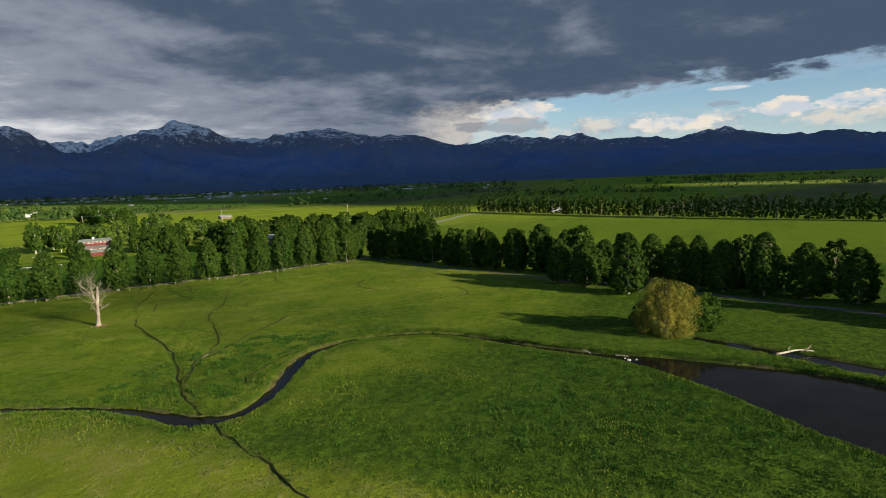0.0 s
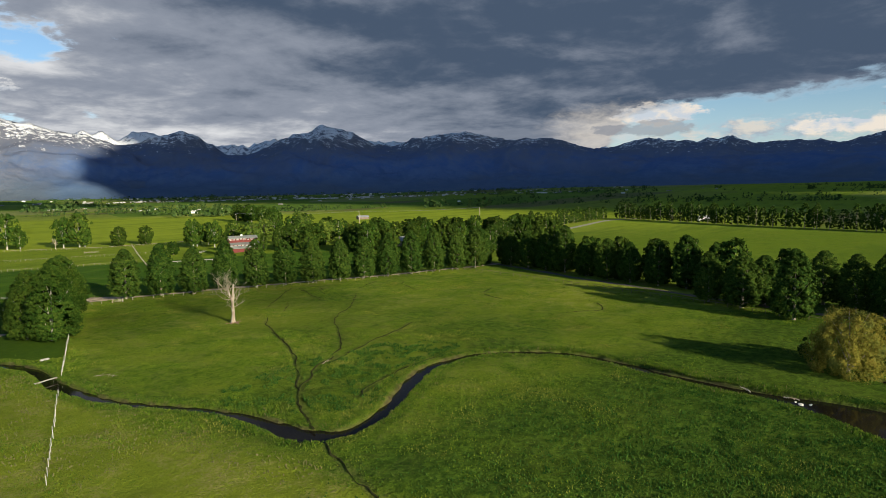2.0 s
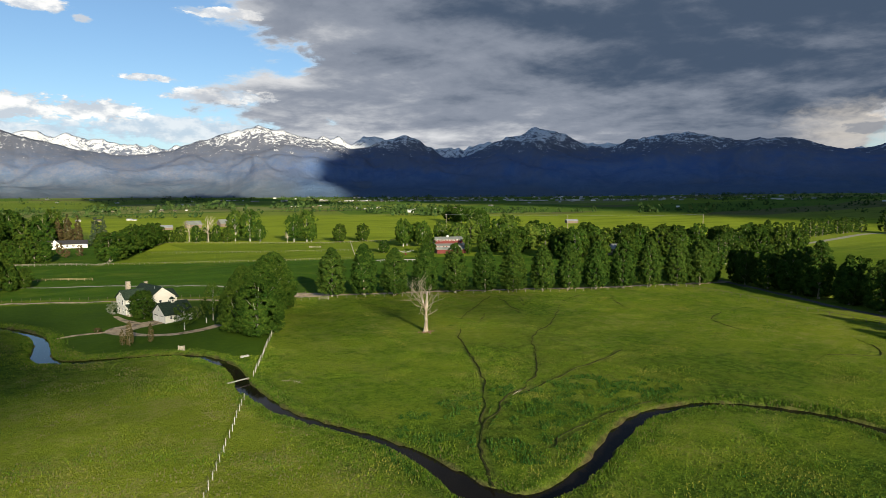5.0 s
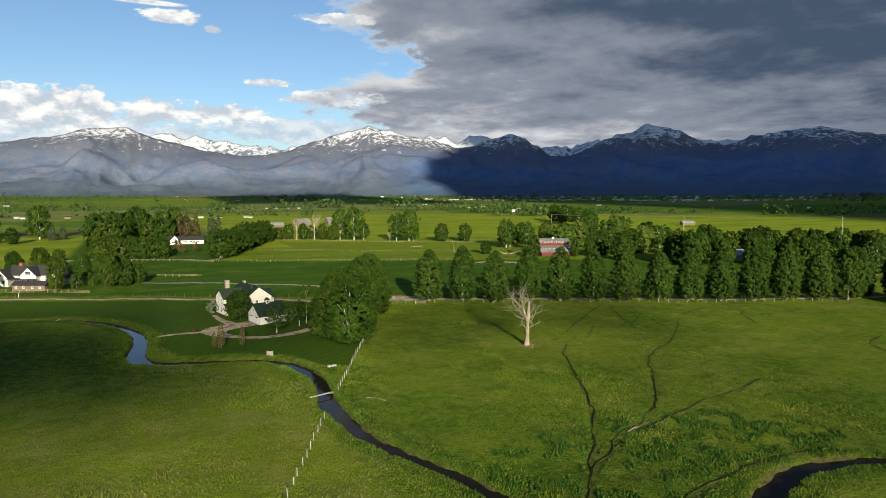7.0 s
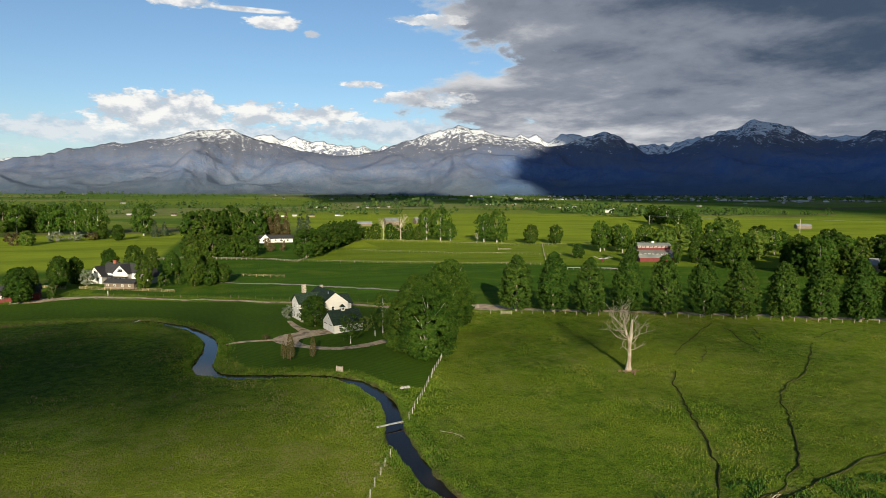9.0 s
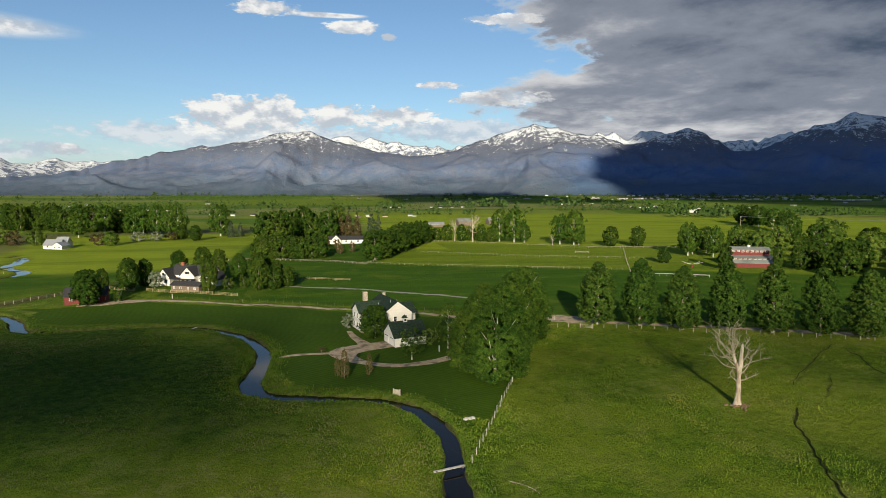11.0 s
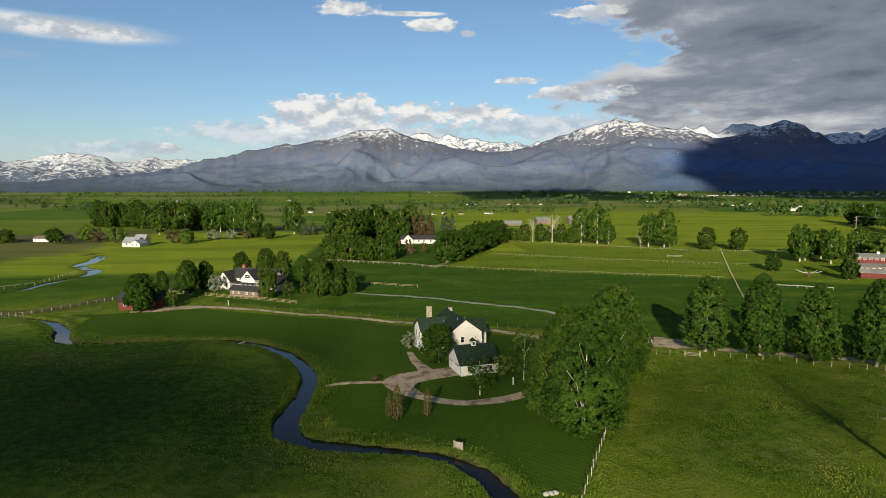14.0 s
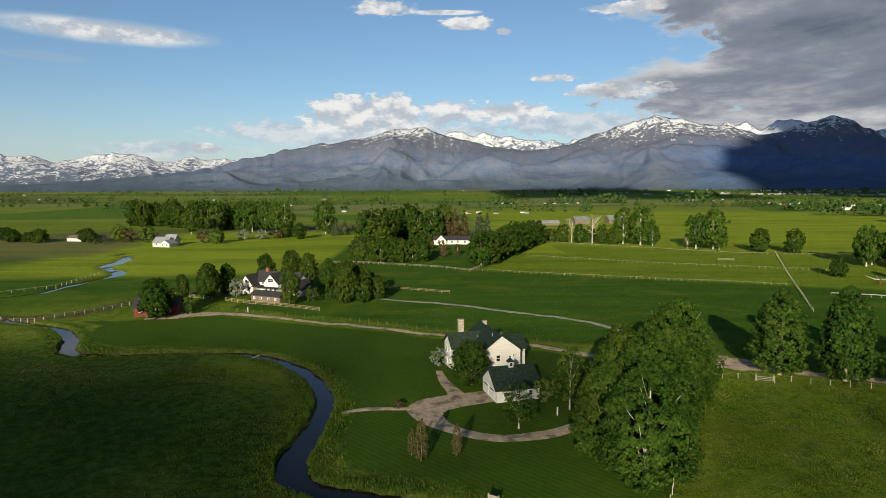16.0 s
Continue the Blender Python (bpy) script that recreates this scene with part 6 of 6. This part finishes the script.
farm_building("barn", "weathered red barn behind dead trees", "barn", 152, 690, 6, [(0, 16, 0, 12, 4, 8, "x"), (40, 60, 4, 16, 4, 8.5, "x")], M_BROWNWOOD, M_DULLROOF)
farm_building("farmhouse", "small white farmhouse with pale roof beside far trees", "house", 648, 1000, -30, [(0, 12, 0, 8, 3, 6.5, "x")], M_WHITE, M_PALEROOF)
farm_building("barn", "grey-roofed shed in the farmstead grove", "barn", 280, 185, -26, [(0, 14, 0, 10, 3.5, 6.2, "x")], M_TAN, M_METALROOF)
farm_building("barn", "pale-roofed barn behind the farmstead trees", "barn", 580, 500, -26, [(0, 15, 0, 9, 3, 5, "x")], M_BROWNWOOD, M_METALROOF)
farm_building("house", "low tan house with brown roof at a field edge", "house", -283, 492, -10, [(0, 15, 0, 8, 2.5, 4.2, "x"), (14, 27, 2, 9, 2.5, 4.6, "x")], M_WHITE, M_BROWNWOOD)
farm_building("farmhouse", "white farmhouse beyond the far poplar row", "house", 655, 78, -60, [(0, 12, 0, 8, 2.8, 5, "x")], M_WHITE, M_PALEROOF)
farm_building("house", "brown wooden house with fenced yard beyond the poplars", "house", 268, -108, -70, [(0, 14, 0, 8, 2.6, 4.6, "x")], M_BROWNWOOD, M_BROWNWOOD)

# scattered farms and the town at the mountains' foot
rs = np.random.RandomState(31)
FARMS = [(290, 1385, 60, 5), (165, 1400, 45, 4), (720, 2300, 70, 8), (650, 1520, 70, 8), (700, 1260, 60, 6), (420, 1800, 50, 5), (-330, 1300, 60, 4), (-150, 1050, 50, 4), (90, 980, 60, 6), (820, 1150, 70, 7)]
for cx, cy, sp, n in FARMS:
    for k in range(n):
        x, y, s = cx + rs.uniform(-sp, sp), cy + rs.uniform(-sp * 0.4, sp * 0.4), rs.uniform(3.2, 5.6)
        farm_building("farm_shed", "small white farm building across the fields", "house", x, y, rs.uniform(-20, 20), [(0, s * 1.5, 0, s, s * 0.3, s * 0.55, "x")], [M_WHITE, M_TAN, M_WHITE][k % 3], [M_PALEROOF, M_BLACKROOF, M_METALROOF][k % 3], group="far farm buildings")


def town():
    rs = np.random.RandomState(41)
    rows = []
    for _ in range(260):
        a, r = radians(rs.normal(43, 12)), rs.uniform(2150, 3050)
        if rs.rand() < 0.35:
            r = rs.uniform(2150, 2300)
        x, y = r * math.sin(a), r * math.cos(a)
        z = float(base_height(np.array(x), np.array(y)))
        L = rs.uniform(6, 14) * (2.4 if r < 2300 and rs.rand() < 0.4 else 1)
        rows.append((x, y, z + 1.6, L, rs.uniform(6, 10), rs.uniform(3, 5), -degrees_of(a)))
    for _ in range(34):
        a, r = radians(rs.uniform(-36, 85)), rs.uniform(1500, 3000)
        x, y = r * math.sin(a), r * math.cos(a)
        z = float(base_height(np.array(x), np.array(y)))
        rows.append((x, y, z + 1.6, rs.uniform(6, 14), rs.uniform(6, 9), rs.uniform(3, 5), rs.uniform(0, 180)))
    V, F = boxes_np(rows)
    tagged(new("town_buildings", mesh_np("town_buildings", V, F, M_TOWN)), "scattered pale buildings of a town below the mountains", "buildings", kind="stuff")


def degrees_of(a):
    return a * 180 / math.pi


town()


# ---------------------------------------------------------------- fences
POST_ROUND = {}


def fence(name, label, pts, step, h, thick, mat, rails=0, rail_mat=None, jitter=0.05, group="", rail_thick=0.05):
    """Posts along a line, each its own piece, and rails or wire between them."""
    line = np.asarray(pts, float)
    seg = np.hypot(*np.diff(line, axis=0).T)
    cum = np.concatenate([[0], np.cumsum(seg)])
    n = max(1, int(cum[-1] / step))
    s = np.linspace(0, cum[-1], n + 1)
    x, y = np.interp(s, cum, line[:, 0]), np.interp(s, cum, line[:, 1])
    z = carve(x, y, ground_height(x, y)) if (np.hypot(x, y) < 320).all() else base_height(x, y)
    ob = thing(name, label, "fence", pose(x[0], y[0], 0), group)
    key = (h, thick, mat.name)
    if key not in POST_ROUND:
        V, F = tube([(0, 0, -0.4), (0, 0, h * 0.5), (0.01, 0, h - 0.04), (0.01, 0, h)], [thick, thick, thick * 0.95, thick * 0.6], 6)
        POST_ROUND[key] = mesh_np("post", V, F, mat)
    r = random.Random(n)
    for k in range(n + 1):
        p = part("post", POST_ROUND[key], ob)
        p.matrix_basis = pose(x[k] - x[0] + r.uniform(-jitter, jitter), y[k] - y[0] + r.uniform(-jitter, jitter), z[k], r.uniform(-3, 3), r.uniform(-3, 3), r.uniform(0, 360))
    for q in range(rails):
        zz = h * (0.9 - 0.38 * q)
        P = np.stack([x - x[0], y - y[0], z + zz], 1)
        V, F = tube(P, np.full(len(P), rail_thick), 4)
        part("rail" if rail_mat is not M_WIRE else "wire", mesh_np("rail", V, F, rail_mat or mat), ob)
    return ob


fence("fence", "white-painted post fence across the meadow", [(-12, -3), (-4.8, 13), (2.4, 28.7), (6.0, 36.5)], 2.9, 1.3, 0.06, M_WHITEPOST, 2, M_WIRE, 0.12, rail_thick=0.012)
fence("fence", "white-painted post fence between lawn and meadow", [(12.5, 50.2), (22, 70.2), (33.4, 94), (51.4, 131.8)], 2.7, 1.3, 0.06, M_WHITEPOST, 2, M_WIRE, 0.1, rail_thick=0.012)
fence("fence", "pale wooden post fence before the poplar row", [(51.4, 131.8), (60, 134.2), (70, 132.6), (104, 117.3), (150, 95.5), (200, 72.5)], 3.4, 1.2, 0.09, M_POST, 1, M_WIRE, 0.05, rail_thick=0.012)
fence("fence", "dark post fence along the shaded lane", [(200, 72.5), (188, 30), (176, -8), (165, -40), (152, -72), (144, -100), (134, -125), (118, -152)], 4.0, 1.2, 0.08, M_BROWNWOOD, 1, M_BROWNWOOD, 0.05)
fence("fence", "post fence along the north side of the lane", [(-66, 210), (-29, 194.5), (0, 180), (20, 170), (40, 158), (54, 152), (64, 149), (72, 146)], 3.2, 1.1, 0.06, M_BROWNWOOD, 0)
fence("fence", "yellowed rail fence beside the farmhouse", [(-99, 243), (-81.2, 231)], 2.6, 1.2, 0.08, M_RAIL, 3, M_RAIL)
fence("fence", "yellowed rail fence before the farmhouse", [(-76, 229), (-57.2, 220), (-39.5, 210.8)], 2.6, 1.2, 0.08, M_RAIL, 3, M_RAIL)
fence("fence", "rail fence along the dirt track by the shed", [(-146, 206), (-122, 196), (-106, 222), (-99, 242)], 3.0, 1.2, 0.08, M_POST, 2, M_BROWNWOOD)
fence("fence", "white rail fence along the bungalow lawn", [(-60, 339), (-45, 342), (2.5, 318.4), (15, 305)], 3.0, 1.2, 0.09, M_POST, 2, M_POST)
fence("fence", "double rail fence along the windbreak", [(15, 305), (40.3, 369.4), (78.2, 457.8)], 3.2, 1.2, 0.08, M_POST, 2, M_POST)
fence("fence", "white post fence along the far field edge", [(78.2, 457.8), (180, 375), (239, 365)], 3.2, 1.2, 0.07, M_POST, 1, M_POST)
fence("fence", "white post fence across the green field", [(52.6, 368.8), (113, 329.6), (172.6, 305), (190, 300)], 2.6, 1.1, 0.06, M_POST, 1, M_POST, rail_thick=0.03)
fence("fence", "white post fence across the near field", [(14, 309), (40, 298), (75, 283), (110.6, 268), (140, 256)], 2.6, 1.1, 0.06, M_POST, 1, M_POST, rail_thick=0.03)
fence("fence", "pale rail fence running up the field", [(206, 385.8), (160, 290), (119.3, 203.4)], 3.4, 1.1, 0.06, M_POST, 2, M_POST)
fence("fence", "post fence along the upper creek field", [(-215, 196), (-170, 244), (-156, 262), (-158, 300)], 4.0, 1.2, 0.1, M_POST, 1, M_POST)
fence("fence", "rail fence beside the farmhouse paddock", [(-36, 262), (-10, 248), (4, 243)], 3.0, 1.2, 0.08, M_RAIL, 2, M_RAIL)
fence("fence", "white rail fence before the stable yard", [(143.7, 232.9), (166.9, 223.7)], 3.0, 1.2, 0.08, M_WHITEPOST, 1, M_WHITEPOST, rail_thick=0.14)


# ---------------------------------------------------------------- small things
def plank_bridge(x, y, turn, ln, label):
    ob = thing("footbridge", label, "bridge", pose(x, y, 0, 0, 0, turn))
    for k in range(2):
        box_part("plank", [(0, (k - 0.5) * 0.26, 0.06 + 0.01 * k, ln, 0.23, 0.07, 0)], M_WHITEPOST, ob)
    for sx in (-1, 1):
        box_part("sleeper", [(sx * (ln / 2 - 0.4), 0, -0.02, 0.25, 0.7, 0.24, 0)], M_BROWNWOOD, ob)
    return ob


plank_bridge(8.9, 49.0, 15, 4.9, "white weathered plank bridge over the creek")
plank_bridge(-45.0, 152.5, 70, 6.0, "pale plank footbridge over the creek")


def headgate(x, y, turn):
    ob = thing("headgate", "weathered wooden water gate on the creek bank", "gate", pose(x, y, float(ground_height([x], [y])[0]), 0, 0, turn))
    for sx in (-0.7, 0.7):
        box_part("post", [(sx, 0, 0.5, 0.16, 0.2, 1.6, 0)], M_POST, ob)
    for k in range(5):
        box_part("plank", [(0, 0.02, 0.12 + k * 0.23, 1.3, 0.07, 0.21, 0)], M_POST, ob)
    return ob


headgate(5.5, 82.8, -30)


def rock_pile(x, y, n, label, mat=None, spread=0.9, size=0.7):
    r = np.random.RandomState(int(x * 10) % 97)
    ob = thing("rock_pile", label, "rocks", pose(x, y, float(ground_height([x], [y])[0]), 0, 0, 0))
    for k in range(n):
        bm = bmesh.new()
        bmesh.ops.create_icosphere(bm, subdivisions=1, radius=size * r.uniform(0.5, 1.0))
        for v in bm.verts:
            v.co *= r.uniform(0.75, 1.15)
            v.co.z *= 0.65
        ox, oy = r.uniform(-spread, spread, 2)
        bmesh.ops.translate(bm, verts=bm.verts, vec=(ox, oy, size * 0.2))
        bm_part("rock", bm, mat or M_ROCK, ob)
    return ob


rock_pile(16.1, 68.3, 5, "small pile of pale rocks on the lawn")
rock_pile(75, -81, 3, "pale stones on the pond bank", spread=1.4, size=0.5)


def log(x, y, turn, ln, r0, label):
    ob = thing("log", label, "log", pose(x, y, float(ground_height([x], [y])[0]), 0, 0, turn))
    s = np.linspace(-0.5, 0.5, 9)
    V, F = tube(np.stack([s * ln, 0.05 * ln * np.sin(5 * s), r0 + 0.15 + 0.04 * ln * np.cos(4 * s)], 1), r0 * np.linspace(1, 0.4, 9), 8)
    part("stem", mesh_np("stem", V, F, M_DEADWOOD, True), ob)
    for k, a in ((-0.2, 0.7), (0.15, -0.8), (0.3, 0.6)):
        V, F = tube([(k * ln, 0, r0), (k * ln + 0.08 * ln, a * 0.1 * ln, r0 + 0.1 * ln), (k * ln + 0.2 * ln, a * 0.16 * ln, r0 + 0.16 * ln)], [r0 * 0.5, r0 * 0.35, r0 * 0.1], 4)
        part("branch", mesh_np("branch", V, F, M_TWIG), ob)
    return ob


log(78.3, -71.2, 40, 3.2, 0.12, "bare grey branch on the creek bank")
log(76.5, -79, 80, 2.6, 0.1, "bare grey branch on the pond bank")
log(90, -112, -62, 8.5, 0.26, "long pale driftwood log beside the backwater")
log(17.5, 42.0, -60, 5.4, 0.05, "pale fallen rail lying in the meadow")
log(50, 9.4, 12, 3.0, 0.08, "pale fallen branch across a cattle track")


def marker(x, y, h, label, mat=M_WHITEPOST):
    ob = thing("marker_post", label, "post", pose(x, y, float(ground_height([x], [y])[0])))
    box_part("post", [(0, 0, h / 2, 0.22, 0.22, h + 0.3, 0)], mat, ob)
    box_part("cap", [(0, 0, h + 0.18, 0.32, 0.32, 0.08, 0)], mat, ob)
    return ob


marker(19.6, 113.5, 1.3, "white marker post beside the drive")
marker(-62, 208, 1.5, "white post beside the farm lane")


def power_pole(x, y, h, turn):
    z = float(base_height(np.array(float(x)), np.array(float(y))))
    ob = thing("power_pole", "wooden power pole with crossarm in a field", "pole", pose(x, y, z, 0, 0, turn), "power poles")
    V, F = tube([(0, 0, -1), (0, 0, h * 0.5), (0, 0, h)], [0.32, 0.28, 0.2], 6)
    part("pole", mesh_np("pole", V, F, M_POST), ob)
    for q in (0.93, 0.8):
        box_part("crossarm", [(0, 0.2, h * q, 3.2, 0.16, 0.18, 0)], M_POST, ob)
    for k in (-1.4, 0, 1.4):
        V, F = tube([(k, 0.2, h * 0.93), (k, 0.2, h * 0.97), (k, 0.2, h * 0.985)], [0.12, 0.16, 0.06], 6)
        part("insulator", mesh_np("insulator", V, F, M_WHITEPOST), ob)
    return ob


POLES = [(555, 290, 17.5), (470, 395, 16), (385, 500, 16)]
for x, y, h in POLES:
    power_pole(x, y, h, 39)


def power_line():
    ob = thing("power_line", "slack power wires between field poles", "wire", pose(0, 0, 0))
    order = sorted(POLES)
    for a, b in zip(order, order[1:]):
        for k in (-1.4, 0, 1.4):
            s = np.linspace(0, 1, 12)
            off = np.array([math.cos(radians(39)), math.sin(radians(39))]) * k
            P = np.stack([a[0] + (b[0] - a[0]) * s + off[0], a[1] + (b[1] - a[1]) * s + off[1], a[2] * (1 - s) + b[2] * s - 6 * s * (1 - s)], 1)
            V, F = tube(P, np.full(12, 0.05), 4)
            part("wire", mesh_np("wire", V, F, M_WIRE), ob)


power_line()


def field_gate(x, y, turn, label, w=3.4):
    z = float(base_height(np.array(float(x)), np.array(float(y))))
    ob = thing("field_gate", label, "gate", pose(x, y, z, 0, 0, turn))
    for sx in (-w / 2, w / 2):
        box_part("gate_post", [(sx, 0, 0.55, 0.16, 0.16, 1.6, 0)], M_POST, ob)
    for k in range(3):
        box_part("rail", [(0, 0, 0.35 + 0.34 * k, w, 0.06, 0.09, 0)], M_POST, ob)
    return ob


field_gate(66, 131.8, -24, "open wooden gate in the post fence")
field_gate(60, 144, 20, "pale wooden gate beside the gravel pad", 2.6)
field_gate(157, 345, -20, "tall white gate frame in the field", 8)


def horse_walker(x, y):
    """A red hub with long white arms that rise outwards."""
    ob = thing("horse_walker", "red horse walker with rising white arms on grass", "horse walker", pose(x, y, float(ground_height([x], [y])[0])))
    V, F = tube([(0, 0, -0.1), (0, 0, 0.5), (0, 0, 1.3), (0, 0, 1.9)], [0.7, 0.55, 0.3, 0.25], 10)
    part("hub", mesh_np("hub", V, F, M_REDWOOD, True), ob)
    for k in range(6):
        a = radians(60 * k + 12)
        c, q = math.cos(a), math.sin(a)
        V, F = tube([(0.2 * c, 0.2 * q, 1.6), (2.6 * c, 2.6 * q, 1.9), (4.9 * c, 4.9 * q, 2.7), (5.4 * c, 5.4 * q, 2.75)], [0.13, 0.12, 0.10, 0.09], 6)
        part("arm", mesh_np("arm", V, F, M_WHITEPOST, True), ob, "white steel arm")
    return ob


horse_walker(181, 259.8)


# ---------------------------------------------------------------- grass stands
def tufts(name, label, n, place, h0, h1, spread, mat, seed, blades=5):
    """Tussocks: fans of blades that lean outwards."""
    rs = np.random.RandomState(seed)
    x, y, s = place(rs, n)
    z = carve(x, y, ground_height(x, y)) - 0.04
    n = len(x)
    h = rs.uniform(h0, h1, n) * s
    a = rs.uniform(0, 2 * math.pi, (n, blades))
    out = spread * rs.uniform(0.4, 1.1, (n, blades)) * s[:, None]
    w = spread * 0.55 * s[:, None]
    cx, cy = x[:, None] + 0.25 * out * np.cos(a), y[:, None] + 0.25 * out * np.sin(a)
    bx, by = -np.sin(a) * w, np.cos(a) * w
    zz = np.broadcast_to(z[:, None], a.shape)
    tip = np.stack([x[:, None] + out * np.cos(a), y[:, None] + out * np.sin(a), zz + h[:, None] * rs.uniform(0.7, 1.2, a.shape)], -1)
    V = np.stack([np.stack([cx + bx, cy + by, zz], -1), np.stack([cx - bx, cy - by, zz], -1), tip], 2).reshape(-1, 3)
    return tagged(new(name, mesh_np(name, V, np.arange(len(V)).reshape(-1, 3), mat)), label, "grass", kind="stuff")


M_GRASS = material("meadow_grass_blades", (0.068, 0.126, 0.011), (0.135, 0.204, 0.020), 0.35, 0.9, c=(0.185, 0.205, 0.036), c_scale=0.10, per_island=0.8, trans=0.15, spec=0.03)
M_REEDS = material("bank_grass_blades", (0.055, 0.115, 0.012), (0.115, 0.180, 0.020), 0.5, 0.9, per_island=0.5, trans=0.2, spec=0.04)
M_STRAW = material("dry_reed_blades", (0.19, 0.175, 0.075), (0.135, 0.140, 0.045), 0.5, 0.9, per_island=0.4, trans=0.15, spec=0.05)


def dry_land(x, y, gap=0.6):
    ok = lawn_mask(x, y) < 0.3
    for line in (CREEK, BACKWATER, DRIVE, LANE, LANE_NORTH):
        d, w = line_distance(x, y, line)
        ok &= d > w / 2 + gap
    return ok


def meadow_place(rs, n):
    x, y = rs.uniform(-75, 190, n), rs.uniform(-120, 150, n)
    dens = 0.65 + 0.35 * value_noise(x, y, 2.4, 90) + 0.25 * value_noise(x, y, 9, 91)
    ok = dry_land(x, y) & (rs.rand(n) < dens * np.where((y < -18 - 0.2 * (x - 20)) & (x > 0), 0.6, 1.0) * np.where((x < 8) & (y < 55), 0.7, np.where((x < 0) & (y >= 55), 0.45, 1.0))) & (y > -0.75 * x - 75) & (x < 200 - 0.2 * (80 - y)) & (y < 134 - 0.48 * (x - 60) + 20)
    for tr in TRACKS:
        d, w = line_distance(x, y, tr)
        ok &= d > w * 0.9
    s = 0.75 + 0.5 * np.clip(value_noise(x, y, 6, 92) + value_noise(x, y, 17, 93), -0.7, 1.0)
    return x[ok], y[ok], s[ok]


def bank_place(rs, n):
    k = rs.randint(0, len(CREEK) - 1, n)
    p = CREEK[k, :2] + rs.rand(n, 1) * (CREEK[k + 1, :2] - CREEK[k, :2])
    w = CREEK[k, 2] / 2
    d = CREEK[k + 1, :2] - CREEK[k, :2]
    nrm = np.stack([-d[:, 1], d[:, 0]], 1) / (np.linalg.norm(d, axis=1)[:, None] + 1e-9)
    off = (w + 0.5 + np.abs(rs.normal(0, 1.6, n))) * rs.choice([-1, 1], n)
    x, y = (p + nrm * off[:, None]).T
    d2, w2 = line_distance(x, y, CREEK)
    ok = (d2 > w2 / 2 + 0.35) & ((x > -30) | (rs.rand(n) < 0.3))
    return x[ok], y[ok], (0.75 + 0.45 * value_noise(x, y, 5, 95))[ok]


tufts("meadow_grass", "clumpy green meadow grass", 640000, meadow_place, 0.12, 0.32, 0.135, M_GRASS, 201, 3)
tufts("bank_grass", "tall lush grass along the creek banks", 40000, bank_place, 0.20, 0.55, 0.17, M_REEDS, 202, 4)


def pasture_place(rs, n):
    x, y = rs.uniform(-110, 12, n), rs.uniform(-30, 160, n)
    ok = dry_land(x, y, 1.2) & (value_noise(x, y, 8, 97) + 0.6 * value_noise(x, y, 2.5, 98) > 0.25) & (lawn_mask(x, y) < 0.1)
    return x[ok], y[ok], (0.9 + 0.3 * value_noise(x, y, 4, 99))[ok]


tufts("pale_tussocks", "pale dry tussocks scattered over rough pasture", 34000, pasture_place, 0.18, 0.42, 0.16, M_STRAW, 204, 4)
def bend_place(rs, n):
    x, y = rs.uniform(4, 84, n), rs.uniform(-118, -16, n)
    deep = np.clip((-30 - y - 0.2 * (x - 20) + 9 * value_noise(x, y, 12, 63)) / 38, 0, 1) * np.clip((x - 8) / 30, 0.15, 1)
    ok = dry_land(x, y, 1.0) & (rs.rand(n) < deep * (0.75 + 0.6 * value_noise(x, y, 2.2, 62)))
    for tr in TRACKS:
        d, w = line_distance(x, y, tr)
        ok &= d > w
    return x[ok], y[ok], (1.0 + 0.4 * value_noise(x, y, 2, 64))[ok]


M_WEED = material("dark_weed_leaves", (0.026, 0.074, 0.012), (0.066, 0.138, 0.020), 0.6, 0.9, per_island=0.8, trans=0.12, spec=0.03)
tufts("bend_weeds", "dark lush weeds in the creek bend", 90000, bend_place, 0.16, 0.36, 0.17, M_WEED, 205, 3)
def inner_place(rs, n):
    x, y = rs.uniform(14, 80, n), rs.uniform(-22, 14, n)
    clump = value_noise(x, y, 3.2, 65) + 0.6 * value_noise(x, y, 1.3, 66)
    ok = dry_land(x, y, 0.8) & (clump > 0.05) & (((x - 45) / 34) ** 2 + ((y + 2) / 16) ** 2 < 1.1)
    for tr in TRACKS:
        d, w = line_distance(x, y, tr)
        ok &= d > w
    return x[ok], y[ok], (1.0 + 0.4 * value_noise(x, y, 2, 67))[ok]


tufts("bank_weeds", "lush clumps of weeds between creek and cattle tracks", 16000, inner_place, 0.2, 0.5, 0.2, M_WEED, 206, 4)
tufts("dry_reeds", "pale dry reeds along the creek banks", 2600, bank_place, 0.3, 0.6, 0.14, M_STRAW, 203)
